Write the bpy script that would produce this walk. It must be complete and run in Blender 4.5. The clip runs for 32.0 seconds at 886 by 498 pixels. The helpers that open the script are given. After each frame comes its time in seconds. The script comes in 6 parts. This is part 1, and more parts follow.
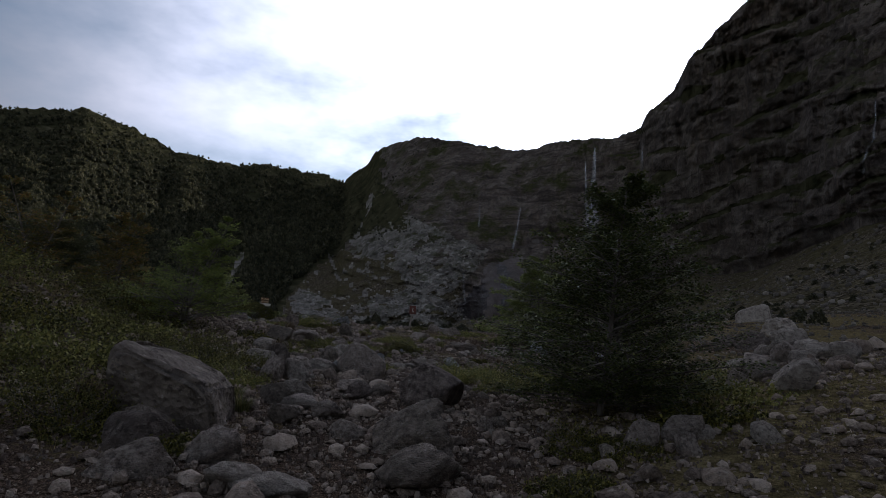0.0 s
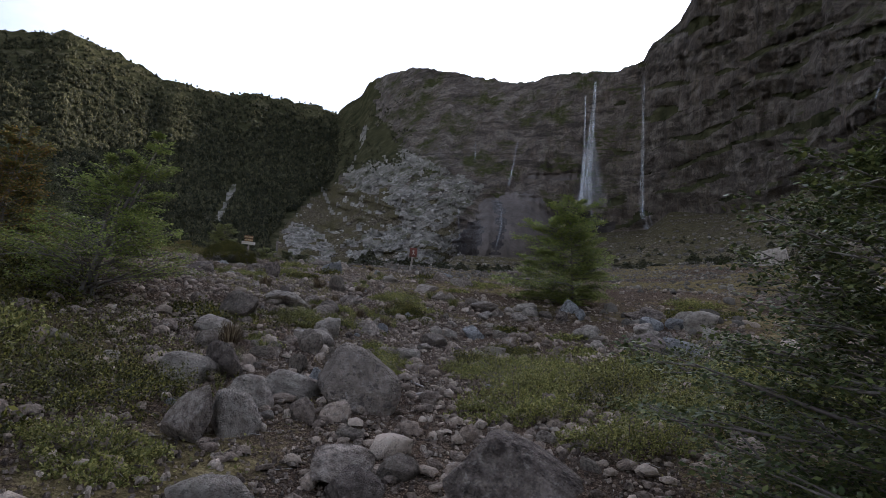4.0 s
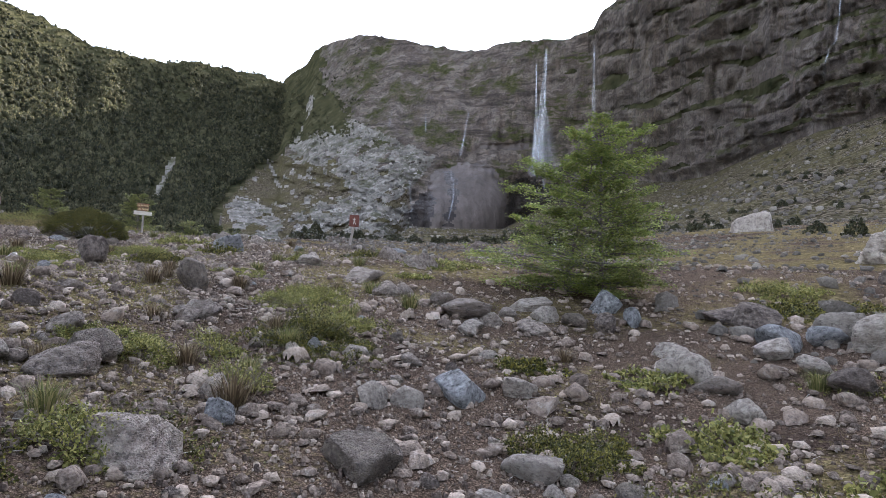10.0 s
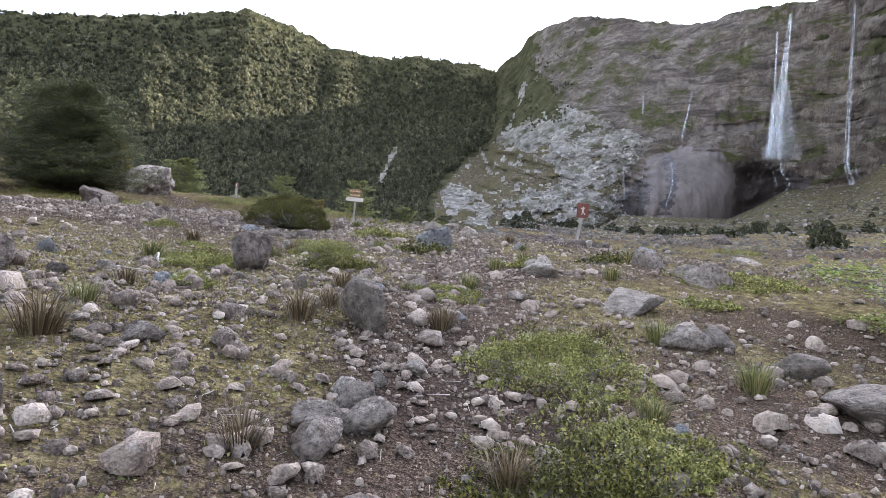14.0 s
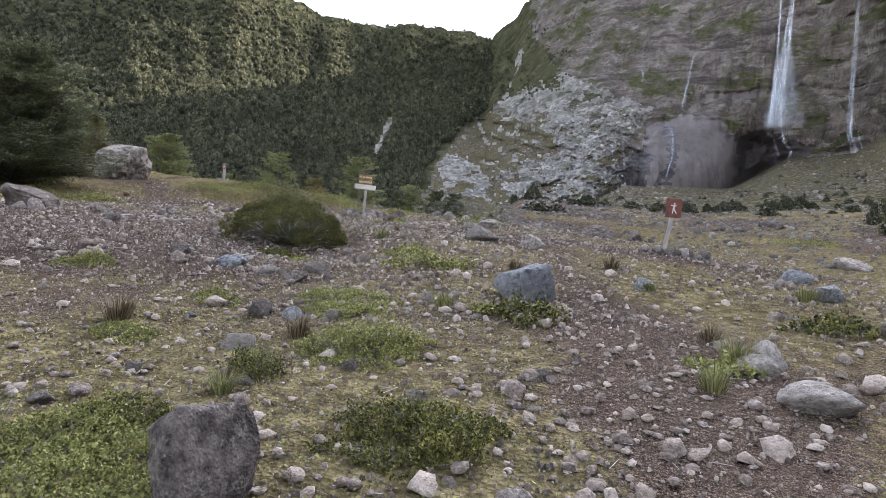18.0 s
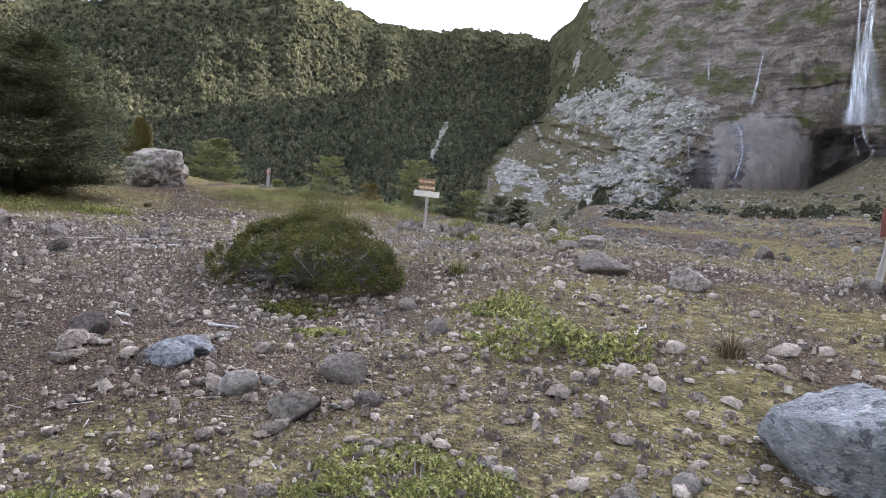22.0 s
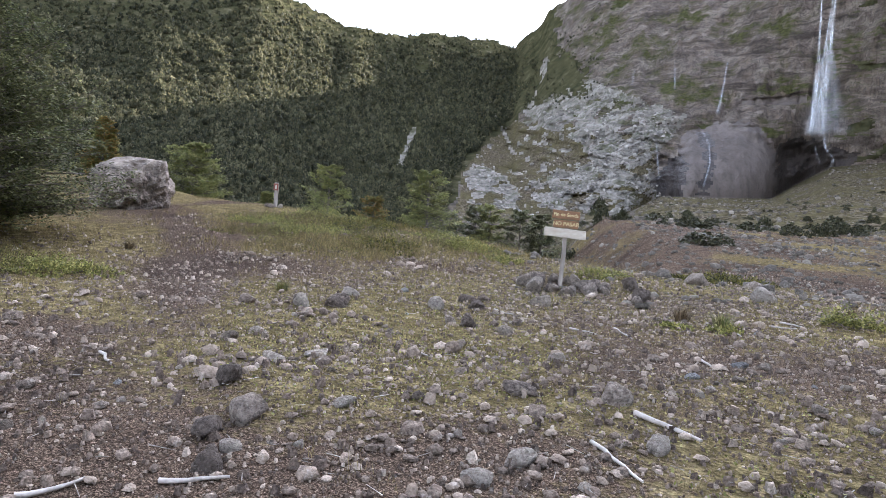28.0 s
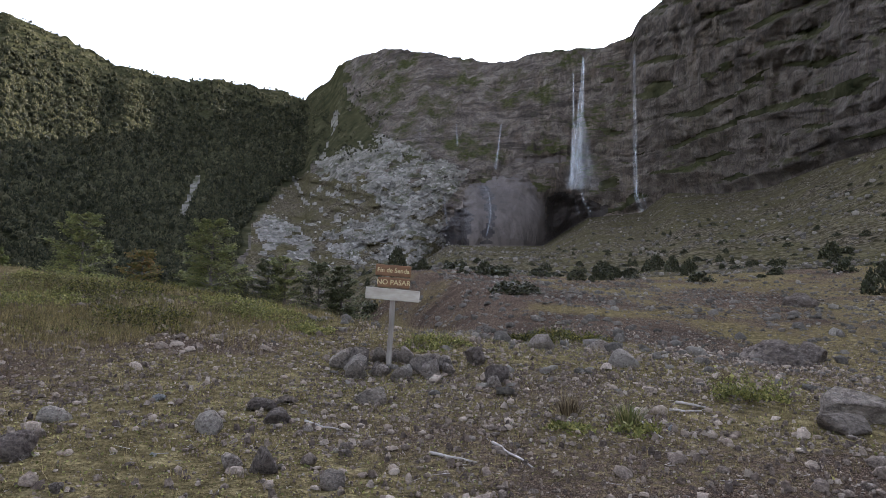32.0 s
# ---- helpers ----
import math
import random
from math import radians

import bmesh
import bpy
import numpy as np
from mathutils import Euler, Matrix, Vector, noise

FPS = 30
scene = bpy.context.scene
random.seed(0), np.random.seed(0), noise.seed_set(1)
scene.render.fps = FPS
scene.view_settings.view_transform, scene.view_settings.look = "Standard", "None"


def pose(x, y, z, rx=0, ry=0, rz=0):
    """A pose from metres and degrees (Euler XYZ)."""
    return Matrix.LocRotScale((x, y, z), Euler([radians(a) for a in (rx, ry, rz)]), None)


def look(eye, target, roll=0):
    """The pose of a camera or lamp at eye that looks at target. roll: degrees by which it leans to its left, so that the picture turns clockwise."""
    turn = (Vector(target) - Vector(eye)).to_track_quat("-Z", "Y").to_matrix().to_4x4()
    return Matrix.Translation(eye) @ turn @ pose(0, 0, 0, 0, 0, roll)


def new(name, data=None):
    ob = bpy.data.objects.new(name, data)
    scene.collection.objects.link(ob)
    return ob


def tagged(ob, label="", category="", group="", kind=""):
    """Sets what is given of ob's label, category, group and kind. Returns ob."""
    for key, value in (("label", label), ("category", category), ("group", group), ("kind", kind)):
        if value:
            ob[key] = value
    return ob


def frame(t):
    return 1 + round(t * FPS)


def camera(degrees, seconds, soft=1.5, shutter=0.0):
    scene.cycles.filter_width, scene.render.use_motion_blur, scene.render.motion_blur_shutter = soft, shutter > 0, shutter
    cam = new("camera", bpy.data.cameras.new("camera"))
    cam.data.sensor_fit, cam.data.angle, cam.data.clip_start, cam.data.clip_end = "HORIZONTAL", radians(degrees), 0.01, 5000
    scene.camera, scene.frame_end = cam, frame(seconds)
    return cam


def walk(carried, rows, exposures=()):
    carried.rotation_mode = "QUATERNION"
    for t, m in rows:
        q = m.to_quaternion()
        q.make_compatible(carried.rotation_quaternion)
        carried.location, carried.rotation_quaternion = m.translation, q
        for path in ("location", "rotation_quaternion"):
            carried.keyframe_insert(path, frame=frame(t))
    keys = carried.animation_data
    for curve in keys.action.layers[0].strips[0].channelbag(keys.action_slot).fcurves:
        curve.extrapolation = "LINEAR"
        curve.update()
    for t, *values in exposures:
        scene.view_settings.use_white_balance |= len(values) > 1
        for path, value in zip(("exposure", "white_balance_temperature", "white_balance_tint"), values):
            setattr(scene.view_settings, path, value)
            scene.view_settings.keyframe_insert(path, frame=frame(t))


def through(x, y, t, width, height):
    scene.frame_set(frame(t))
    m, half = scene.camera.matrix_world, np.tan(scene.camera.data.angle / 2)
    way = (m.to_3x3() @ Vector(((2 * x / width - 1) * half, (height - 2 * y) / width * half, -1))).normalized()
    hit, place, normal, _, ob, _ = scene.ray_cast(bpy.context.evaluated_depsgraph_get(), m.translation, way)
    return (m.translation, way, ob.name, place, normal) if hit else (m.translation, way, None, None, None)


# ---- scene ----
PATH = [
    (0.0, -0.000, -0.000, -0.000, 100.95, -2.52, -0.63),
    (0.5, -0.157, 0.603, 0.033, 99.80, -2.39, -1.61),
    (1.0, -0.243, 1.155, 0.119, 96.66, -3.27, -2.35),
    (1.5, -0.321, 1.681, 0.194, 92.68, -3.16, -3.06),
    (2.0, -0.273, 2.154, 0.287, 97.19, -1.54, -1.56),
    (2.5, -0.226, 2.473, 0.500, 96.36, -1.65, 0.73),
    (3.0, -0.318, 2.811, 0.572, 95.54, -2.23, 1.94),
    (3.5, -0.461, 3.326, 0.698, 95.12, -3.61, -0.46),
    (5.5, -0.621, 6.065, 0.818, 94.81, -1.82, -2.83),
    (6.0, -0.649, 6.690, 0.906, 93.76, -1.62, -3.25),
    (6.5, -0.609, 7.275, 0.997, 93.92, -1.64, -4.50),
    (7.0, -0.565, 7.855, 1.066, 94.17, -1.54, -5.38),
    (7.5, -0.476, 8.436, 1.081, 94.22, -1.82, -6.51),
    (8.0, -0.412, 9.072, 1.087, 94.38, -2.07, -5.94),
    (8.5, -0.450, 9.697, 1.153, 94.24, -2.39, -5.90),
    (9.0, -0.393, 10.210, 1.145, 94.14, -1.62, -6.15),
    (9.5, -0.325, 10.706, 1.168, 93.59, -1.58, -5.70),
    (10.0, -0.340, 11.258, 1.164, 92.64, -1.87, -5.62),
    (10.5, -0.352, 11.831, 1.210, 92.54, -1.75, -4.88),
    (11.0, -0.312, 12.374, 1.301, 92.55, -2.60, -4.03),
    (11.5, -0.338, 12.924, 1.351, 92.07, -3.43, -4.14),
    (12.0, -0.304, 13.408, 1.382, 91.62, -3.10, -3.05),
    (12.5, -0.272, 13.795, 1.451, 91.49, -3.94, 0.34),
    (13.0, -0.445, 14.219, 1.475, 91.02, -5.63, 4.57),
    (13.5, -0.786, 14.817, 1.561, 90.30, -5.82, 8.53),
    (14.0, -1.184, 15.387, 1.570, 90.45, -4.06, 13.26),
    (14.5, -1.642, 15.858, 1.608, 90.85, -2.29, 17.86),
    (16.5, -3.108, 18.101, 2.253, 88.25, -3.39, 18.63),
    (17.0, -3.315, 18.662, 2.332, 88.24, -3.04, 18.84),
    (17.5, -3.467, 19.211, 2.401, 88.08, -3.30, 16.54),
    (18.0, -3.592, 19.737, 2.515, 87.80, -3.57, 12.83),
    (18.5, -3.705, 20.212, 2.555, 87.64, -3.66, 10.32),
    (19.0, -3.866, 20.683, 2.650, 87.60, -3.71, 9.32),
    (19.5, -4.063, 21.173, 2.734, 87.72, -3.70, 8.17),
    (20.0, -4.249, 21.716, 2.780, 87.94, -3.64, 7.44),
    (20.5, -4.419, 22.251, 2.808, 87.98, -3.50, 7.74),
    (21.0, -4.611, 22.860, 2.803, 87.99, -4.25, 9.42),
    (21.5, -4.936, 23.435, 2.790, 87.94, -4.79, 12.18),
    (22.0, -5.354, 24.053, 2.806, 87.90, -3.38, 17.94),
    (22.5, -6.036, 24.930, 2.903, 87.85, -3.52, 25.00),
    (23.0, -6.801, 25.601, 2.916, 87.99, -4.34, 29.04),
    (23.5, -7.405, 26.112, 2.996, 87.89, -3.86, 30.16),
    (24.0, -7.929, 26.520, 3.076, 87.49, -3.36, 31.91),
    (24.5, -8.456, 26.853, 3.162, 86.98, -3.63, 33.30),
    (26.5, -10.116, 28.136, 3.463, 87.86, -3.21, 25.16),
    (27.0, -10.389, 28.430, 3.541, 88.62, -3.22, 21.24),
    (27.5, -10.653, 28.814, 3.582, 88.72, -3.18, 18.19),
    (28.0, -10.958, 29.153, 3.605, 88.58, -3.47, 14.59),
    (28.5, -11.140, 29.408, 3.641, 89.64, -2.18, 11.41),
    (29.0, -11.308, 29.668, 3.691, 90.20, -2.07, 9.53),
    (29.5, -11.486, 30.036, 3.749, 90.89, -1.65, 7.37),
    (30.0, -11.599, 30.481, 3.771, 91.85, -1.14, 5.09),
    (30.5, -11.687, 30.870, 3.792, 92.70, -1.17, 2.02),
    (31.0, -11.691, 31.290, 3.803, 93.59, -0.82, -0.63),
    (31.5, -11.682, 31.772, 3.806, 94.06, -1.22, -2.58),
    (32.0, -11.659, 32.292, 3.809, 94.01, -1.32, -4.08),
]
cam = camera(70.91, 32.0, soft=0.55)
EXPOSURES = [(0, 0.05), (1, 0.2), (1.5, 0.8), (2, 2.05), (2.5, 1.82), (3.5, 1.43), (5.5, 1.68), (7, 2.46), (9, 2.75), (10, 2.79), (12, 3.11), (13, 3.15), (14.5, 3.24), (16.5, 3.27), (17, 3.18), (18, 3.06), (19, 3.4), (21, 3.15), (22, 3.2), (23, 2.92), (24, 2.84), (24.5, 3.24), (26.5, 3.27), (27, 3.31), (28, 3.15), (28.5, 3.15), (29, 3.08), (30, 3.0), (31, 2.59), (32, 2.25)]
walk(cam, [(t, pose(x, y, z, rx, ry, rz)) for t, x, y, z, rx, ry, rz in PATH], [(t, stops, 6180) for t, stops in EXPOSURES])

# ---------------------------------------------------------------- light
SUN_AZ, SUN_EL = -29.0, 23.5      # degrees left of +y, degrees above the horizon
world = bpy.data.worlds.new("sky")
scene.world = world
world.use_nodes = True
wn, wl = world.node_tree.nodes, world.node_tree.links
wn.clear()
sky = wn.new("ShaderNodeTexSky")
sky.sky_type, sky.sun_disc = "NISHITA", False
sky.sun_elevation, sky.sun_rotation = radians(SUN_EL), radians(-SUN_AZ)
sky.altitude, sky.air_density, sky.dust_density = 1000, 1.3, 0.6
wco = wn.new("ShaderNodeTexCoord")
wnoise = wn.new("ShaderNodeTexNoise")
wnoise.inputs["Scale"].default_value, wnoise.inputs["Detail"].default_value, wnoise.inputs["Roughness"].default_value = 2.2, 6, 0.55
wmap = wn.new("ShaderNodeMapping")
wmap.inputs["Scale"].default_value, wmap.inputs["Location"].default_value = (1, 1, 2.2), (0.6, 0.2, 0.0)
wramp = wn.new("ShaderNodeValToRGB")
wramp.color_ramp.elements[0].position, wramp.color_ramp.elements[1].position = 0.34, 0.66
wmix = wn.new("ShaderNodeMixRGB")
wmix.inputs[2].default_value = (10.6, 11.0, 12.0, 1)
wbg, wout = wn.new("ShaderNodeBackground"), wn.new("ShaderNodeOutputWorld")
wbg.inputs["Strength"].default_value = 0.08
wl.new(wco.outputs["Generated"], wmap.inputs[0])
wl.new(wmap.outputs[0], wnoise.inputs["Vector"])
wl.new(wnoise.outputs["Fac"], wramp.inputs[0])
wl.new(wramp.outputs[0], wmix.inputs[0])
_a, _e = radians(SUN_AZ), radians(SUN_EL)
SUN_DIR = (-math.sin(_a) * math.cos(_e), math.cos(_a) * math.cos(_e), math.sin(_e))
wdot, wpow, wadd, wcloud = wn.new("ShaderNodeVectorMath"), wn.new("ShaderNodeMath"), wn.new("ShaderNodeMath"), wn.new("ShaderNodeVectorMath")
wdot.operation, wpow.operation, wadd.operation, wcloud.operation = "DOT_PRODUCT", "POWER", "MULTIPLY_ADD", "SCALE"
wdot.inputs[1].default_value = SUN_DIR
wpow.inputs[1].default_value = 4.0
wpow.use_clamp = True
wadd.inputs[1].default_value, wadd.inputs[2].default_value = 6.2, 0.2
wcloud.inputs[0].default_value = (8.3, 8.5, 10.2)
wl.new(wco.outputs["Generated"], wdot.inputs[0])
wl.new(wdot.outputs["Value"], wpow.inputs[0])
wl.new(wpow.outputs[0], wadd.inputs[0])
wl.new(wadd.outputs[0], wcloud.inputs["Scale"])
wl.new(wcloud.outputs[0], wmix.inputs[2])
wl.new(sky.outputs[0], wmix.inputs[1])
wl.new(wmix.outputs[0], wbg.inputs["Color"])
wl.new(wbg.outputs[0], wout.inputs[0])
sun = new("sun", bpy.data.lights.new("sun", "SUN"))
sun.data.energy, sun.data.angle, sun.data.color = 5.0, radians(0.5), (1.0, 0.93, 0.82)
sun.matrix_world = look((0, 0, 500), (0 + math.sin(_a) * math.cos(_e), -math.cos(_a) * math.cos(_e), 500 - math.sin(_e)))

# ---------------------------------------------------------------- numeric tools
def hash01(ix, iy, seed=0):
    n = (ix.astype(np.int64) * 374761393 + iy.astype(np.int64) * 668265263 + seed * 974634341) & 0xFFFFFFFF
    n = ((n ^ (n >> 13)) * 1274126177) & 0xFFFFFFFF
    return ((n ^ (n >> 16)) & 0xFFFFFF) / float(0xFFFFFF)


def vnoise(x, y, seed=0):
    """Smooth value noise, -1 to 1."""
    x, y = np.asarray(x, float), np.asarray(y, float)
    ix, iy = np.floor(x), np.floor(y)
    fx, fy = x - ix, y - iy
    fx, fy = fx * fx * (3 - 2 * fx), fy * fy * (3 - 2 * fy)
    a, b = hash01(ix, iy, seed), hash01(ix + 1, iy, seed)
    c, d = hash01(ix, iy + 1, seed), hash01(ix + 1, iy + 1, seed)
    return 2 * ((a * (1 - fx) + b * fx) * (1 - fy) + (c * (1 - fx) + d * fx) * fy) - 1


def fbm(x, y, octaves=4, seed=0, gain=0.5):
    x, y = np.asarray(x, float), np.asarray(y, float)
    total, amp, norm = 0, 1.0, 0.0
    for k in range(octaves):
        total = total + amp * vnoise(x * 2 ** k + 17.3 * k, y * 2 ** k - 9.1 * k, seed + k)
        norm, amp = norm + amp, amp * gain
    return total / norm


def ridged(x, y, octaves=4, seed=0):
    x, y = np.asarray(x, float), np.asarray(y, float)
    total, amp, norm = 0, 1.0, 0.0
    for k in range(octaves):
        total = total + amp * (1 - 2 * np.abs(vnoise(x * 2 ** k + 5.7 * k, y * 2 ** k + 3.3 * k, seed + k)))
        norm, amp = norm + amp, amp * 0.55
    return total / norm


def smooth(a, b, x):
    t = np.clip((x - a) / (b - a), 0, 1)
    return t * t * (3 - 2 * t)


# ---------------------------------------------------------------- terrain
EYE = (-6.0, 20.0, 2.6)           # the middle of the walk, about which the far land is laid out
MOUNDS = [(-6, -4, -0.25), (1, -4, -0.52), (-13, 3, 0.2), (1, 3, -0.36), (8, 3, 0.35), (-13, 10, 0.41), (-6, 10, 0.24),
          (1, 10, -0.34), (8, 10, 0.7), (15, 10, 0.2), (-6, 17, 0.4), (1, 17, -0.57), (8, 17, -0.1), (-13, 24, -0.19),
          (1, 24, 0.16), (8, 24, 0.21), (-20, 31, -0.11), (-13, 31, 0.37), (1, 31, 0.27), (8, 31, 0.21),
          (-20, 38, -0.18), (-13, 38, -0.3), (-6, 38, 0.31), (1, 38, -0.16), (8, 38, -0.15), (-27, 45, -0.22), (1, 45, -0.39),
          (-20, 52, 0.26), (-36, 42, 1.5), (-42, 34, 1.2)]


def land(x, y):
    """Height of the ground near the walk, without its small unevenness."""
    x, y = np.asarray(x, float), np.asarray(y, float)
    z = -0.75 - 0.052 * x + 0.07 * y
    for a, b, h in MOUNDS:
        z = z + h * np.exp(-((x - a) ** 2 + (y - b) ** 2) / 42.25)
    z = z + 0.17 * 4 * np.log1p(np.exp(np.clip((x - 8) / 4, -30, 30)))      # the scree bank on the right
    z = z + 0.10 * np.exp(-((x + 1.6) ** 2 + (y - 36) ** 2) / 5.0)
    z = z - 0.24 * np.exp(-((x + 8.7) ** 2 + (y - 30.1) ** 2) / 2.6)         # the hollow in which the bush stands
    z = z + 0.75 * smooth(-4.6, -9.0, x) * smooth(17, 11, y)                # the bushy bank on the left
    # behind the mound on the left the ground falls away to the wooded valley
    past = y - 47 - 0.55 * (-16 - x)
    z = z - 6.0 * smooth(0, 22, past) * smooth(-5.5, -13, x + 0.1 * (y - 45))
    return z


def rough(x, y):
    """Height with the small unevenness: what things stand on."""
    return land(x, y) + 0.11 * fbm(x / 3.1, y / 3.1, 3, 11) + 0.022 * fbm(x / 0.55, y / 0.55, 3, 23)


AZ = [-180, -120, -80, -60, -46, -38, -30, -27, -24.5, -23, -20.5, -19.6, -17, -12, -8.6, -5, -1, 2, 4.6, 6.5, 7.2, 8.7, 9.3, 11.5, 16.5,
      19.3, 25, 28.5, 31.8, 34, 39, 45, 51, 62, 68.5, 80, 120, 180]
TOP_EL = [8, 16, 30, 38, 38, 36, 31.2, 29.3, 27.5, 25, 23.6, 22, 21.4, 21.3, 20.4, 20.8, 21.2, 21.4, 20.6, 19.7, 18.5, 17.3, 16.6, 17.2, 17.5,
          17.05, 17.5, 18.8, 19.5, 18.9, 17.7, 16.3, 15.0, 12, 9.1, 9, 8, 8]
TOP_R = [900, 600, 330, 320, 320, 320, 335, 355, 390, 430, 480, 500, 520, 560, 580, 600, 620, 660, 710, 760, 780, 800, 850, 850, 840,
         830, 810, 800, 790, 785, 780, 780, 780, 790, 800, 850, 900, 900]
FOOT_AZ = [-180, -120, -80, -60, -46, -39, -34, -30, -27, -22.5, -20.5, -16, -12, -3.5, 0, 10, 13.6, 20, 30, 45, 68, 120, 180]
FOOT_EL = [0, 6, 13, 13.5, 13.2, 12.2, 10.8, 9.2, 8.8, 9.0, 7.4, 7.0, 4.5, 4.4, 2.2, 2.3, 2.2, 0, -2, -2, 1, 0, 0]
FOOT_R = [400, 260, 180, 180, 190, 230, 300, 350, 390, 440, 460, 465, 425, 390, 330, 330, 320, 260, 200, 200, 260, 400, 400]
INNER = 72.0


def steepness(az):
    return np.interp(az, [-180, -50, -20, -10, 0, 7, 10, 180], [1.2, 1.5, 1.7, 1.6, 1.05, 1.0, 1.0, 1.0])


def ledge_phase(az, el):
    """Place within a ledge band of the cliffs, 0 to 1; the bands climb to the right."""
    band = (el + 0.19 * np.minimum(az + 19, 0)) * 0.44 + 0.55 * fbm(az / 5.0, el / 3.0, 3, 51) + 0.03 * az
    return band - np.floor(band)


def face(az, el):
    """Distance from EYE of the rock face or slope at an azimuth and an elevation, both in degrees."""
    az, el = np.asarray(az, float), np.asarray(el, float)
    e0, e1 = np.interp(az, FOOT_AZ, FOOT_EL), np.interp(az, AZ, TOP_EL)
    r0, r1 = np.interp(az, FOOT_AZ, FOOT_R), np.interp(az, AZ, TOP_R)
    s = np.clip((el - e0) / np.maximum(e1 - e0, 0.1), 0, 1)
    r = r0 + (r1 - r0) * s ** steepness(az)
    rock = smooth(12, 6, az)
    forest = 1 - rock
    fade = smooth(0.0, 0.06, s)
    # rounded dome, the recess beside it, and the light slabs
    rise = smooth(0.0, 0.14, s)
    swell = np.clip(1 - ((az + 8.5) / 3.9) ** 2 - ((el - 5.6) / 5.1) ** 2, 0, 1)
    r = r - (19 * np.sqrt(swell) + 5 * np.sqrt(np.clip(1 - ((az + 5.3) / 1.2) ** 2 - ((el - 6.6) / 3.3) ** 2, 0, 1)))
    r = r + 24 * np.exp(-((az + 14.0) / 1.7) ** 4 - ((el - 6.6) / 2.3) ** 4)
    # the terrace over the dome, undercut
    r = r + rise * 4.0 * np.exp(-((az + 11.8) / 2.3) ** 4 - ((el - 12.1) / 0.32) ** 4)
    slab = np.exp(-((az - 4) / 9.0) ** 6 - ((el - 7) / 6.4) ** 6) * (1 - np.clip(3 * swell, 0, 1))
    u, w = az * 0.8 + el * 0.35, el - az * 0.22
    r = r - rise * slab * (7.0 * hash01(np.floor(u / 1.3 + 0.4 * vnoise(az, el, 3)), np.floor(w / 0.7 + 0.4 * vnoise(az + 9, el, 4)), 5)
                           + 4.0 * hash01(np.floor(u / 0.5 + 0.4 * vnoise(az * 2, el * 2, 6)), np.floor(w / 0.36), 8) + 3.0 * ridged(az / 0.7, el / 0.5, 3, 167))
    # ledges: the face steps back in bands
    saw = ledge_phase(az, el)
    ledge = (smooth(0.6, 1.0, saw) - saw * 0.8) * smooth(-0.45, 0.35, fbm(az / 3.5, el / 2.0, 3, 57))
    r = r + rock * fade * (6.0 + 4.0 * smooth(-17, -22, az)) * (1 - np.clip(3 * swell, 0, 0.9)) * ledge * smooth(3, -14, az)
    r = r - rock * fade * (1 - 0.6 * slab) * (1 - np.clip(3 * swell, 0, 0.85)) * (7.0 * ridged(az / 2.4, el / 4.2, 5, 61) + 5.0 * ridged(az / 0.5, el / 3.0, 4, 71) + 2.2 * ridged(az / 0.3, el / 0.35, 2, 73))
    r = r - forest * fade * (22 * ridged(az / 7.0, el / 14.0, 3, 81) + 5 * fbm(az / 1.3, el / 1.3, 3, 91))
    return r


def inner_z(az):
    a = np.radians(az)
    return land(EYE[0] - INNER * np.sin(a), EYE[1] + INNER * np.cos(a))


def apron(az, u):
    """Radius and height of the valley floor and scree, u from 0 (near) to 1 (foot of the faces)."""
    e0 = np.interp(az, FOOT_AZ, FOOT_EL)
    r0 = face(az, e0)
    r = INNER + (r0 - INNER) * u
    zf = EYE[2] + r0 * np.tan(np.radians(e0))
    z0 = inner_z(az)
    z = z0 + (zf - z0) * u ** np.interp(az, [-60, -25, -10, 15, 60], [1.25, 1.35, 1.2, 1.0, 1.0])
    z = z + smooth(0, 0.15, u) * (1.6 * fbm(r / 28, az / 5, 4, 33) + 0.5 * fbm(r / 6, az / 1.2, 3, 37)) * smooth(1.0, 0.85, u)
    return r, z


def mesh_of(name, verts, faces, material=None, smooth_shade=True, index=None):
    me = bpy.data.meshes.new(name)
    verts = np.asarray(verts, dtype=np.float32).reshape(-1, 3)
    faces = np.asarray(faces, dtype=np.int32)
    k = faces.shape[1]
    me.vertices.add(len(verts))
    me.vertices.foreach_set("co", verts.ravel())
    me.loops.add(faces.size)
    me.loops.foreach_set("vertex_index", faces.ravel())
    me.polygons.add(len(faces))
    me.polygons.foreach_set("loop_start", np.arange(0, faces.size, k, dtype=np.int32))
    me.polygons.foreach_set("loop_total", np.full(len(faces), k, dtype=np.int32))
    if smooth_shade:
        me.polygons.foreach_set("use_smooth", np.ones(len(faces), dtype=bool))
    for m in (material if isinstance(material, (list, tuple)) else [material]):
        if m:
            me.materials.append(m)
    if index is not None:
        me.polygons.foreach_set("material_index", np.asarray(index, dtype=np.int32))
    me.update(calc_edges=True)
    return me


def grid_faces(nu, nv):
    i = np.arange(nu * nv).reshape(nu, nv)
    return np.stack([i[:-1, :-1].ravel(), i[1:, :-1].ravel(), i[1:, 1:].ravel(), i[:-1, 1:].ravel()], 1)


def part(name, bm, material, parent, label=""):
    """Links a bmesh, or a mesh, as one mesh object under a thing or a part."""
    if isinstance(bm, bmesh.types.BMesh):
        me = bpy.data.meshes.new(name)
        bm.to_mesh(me)
        bm.free()
        me.materials.append(material)
    else:
        me = bm
    ob = new(name, me)
    ob.parent = parent
    return tagged(ob, label)


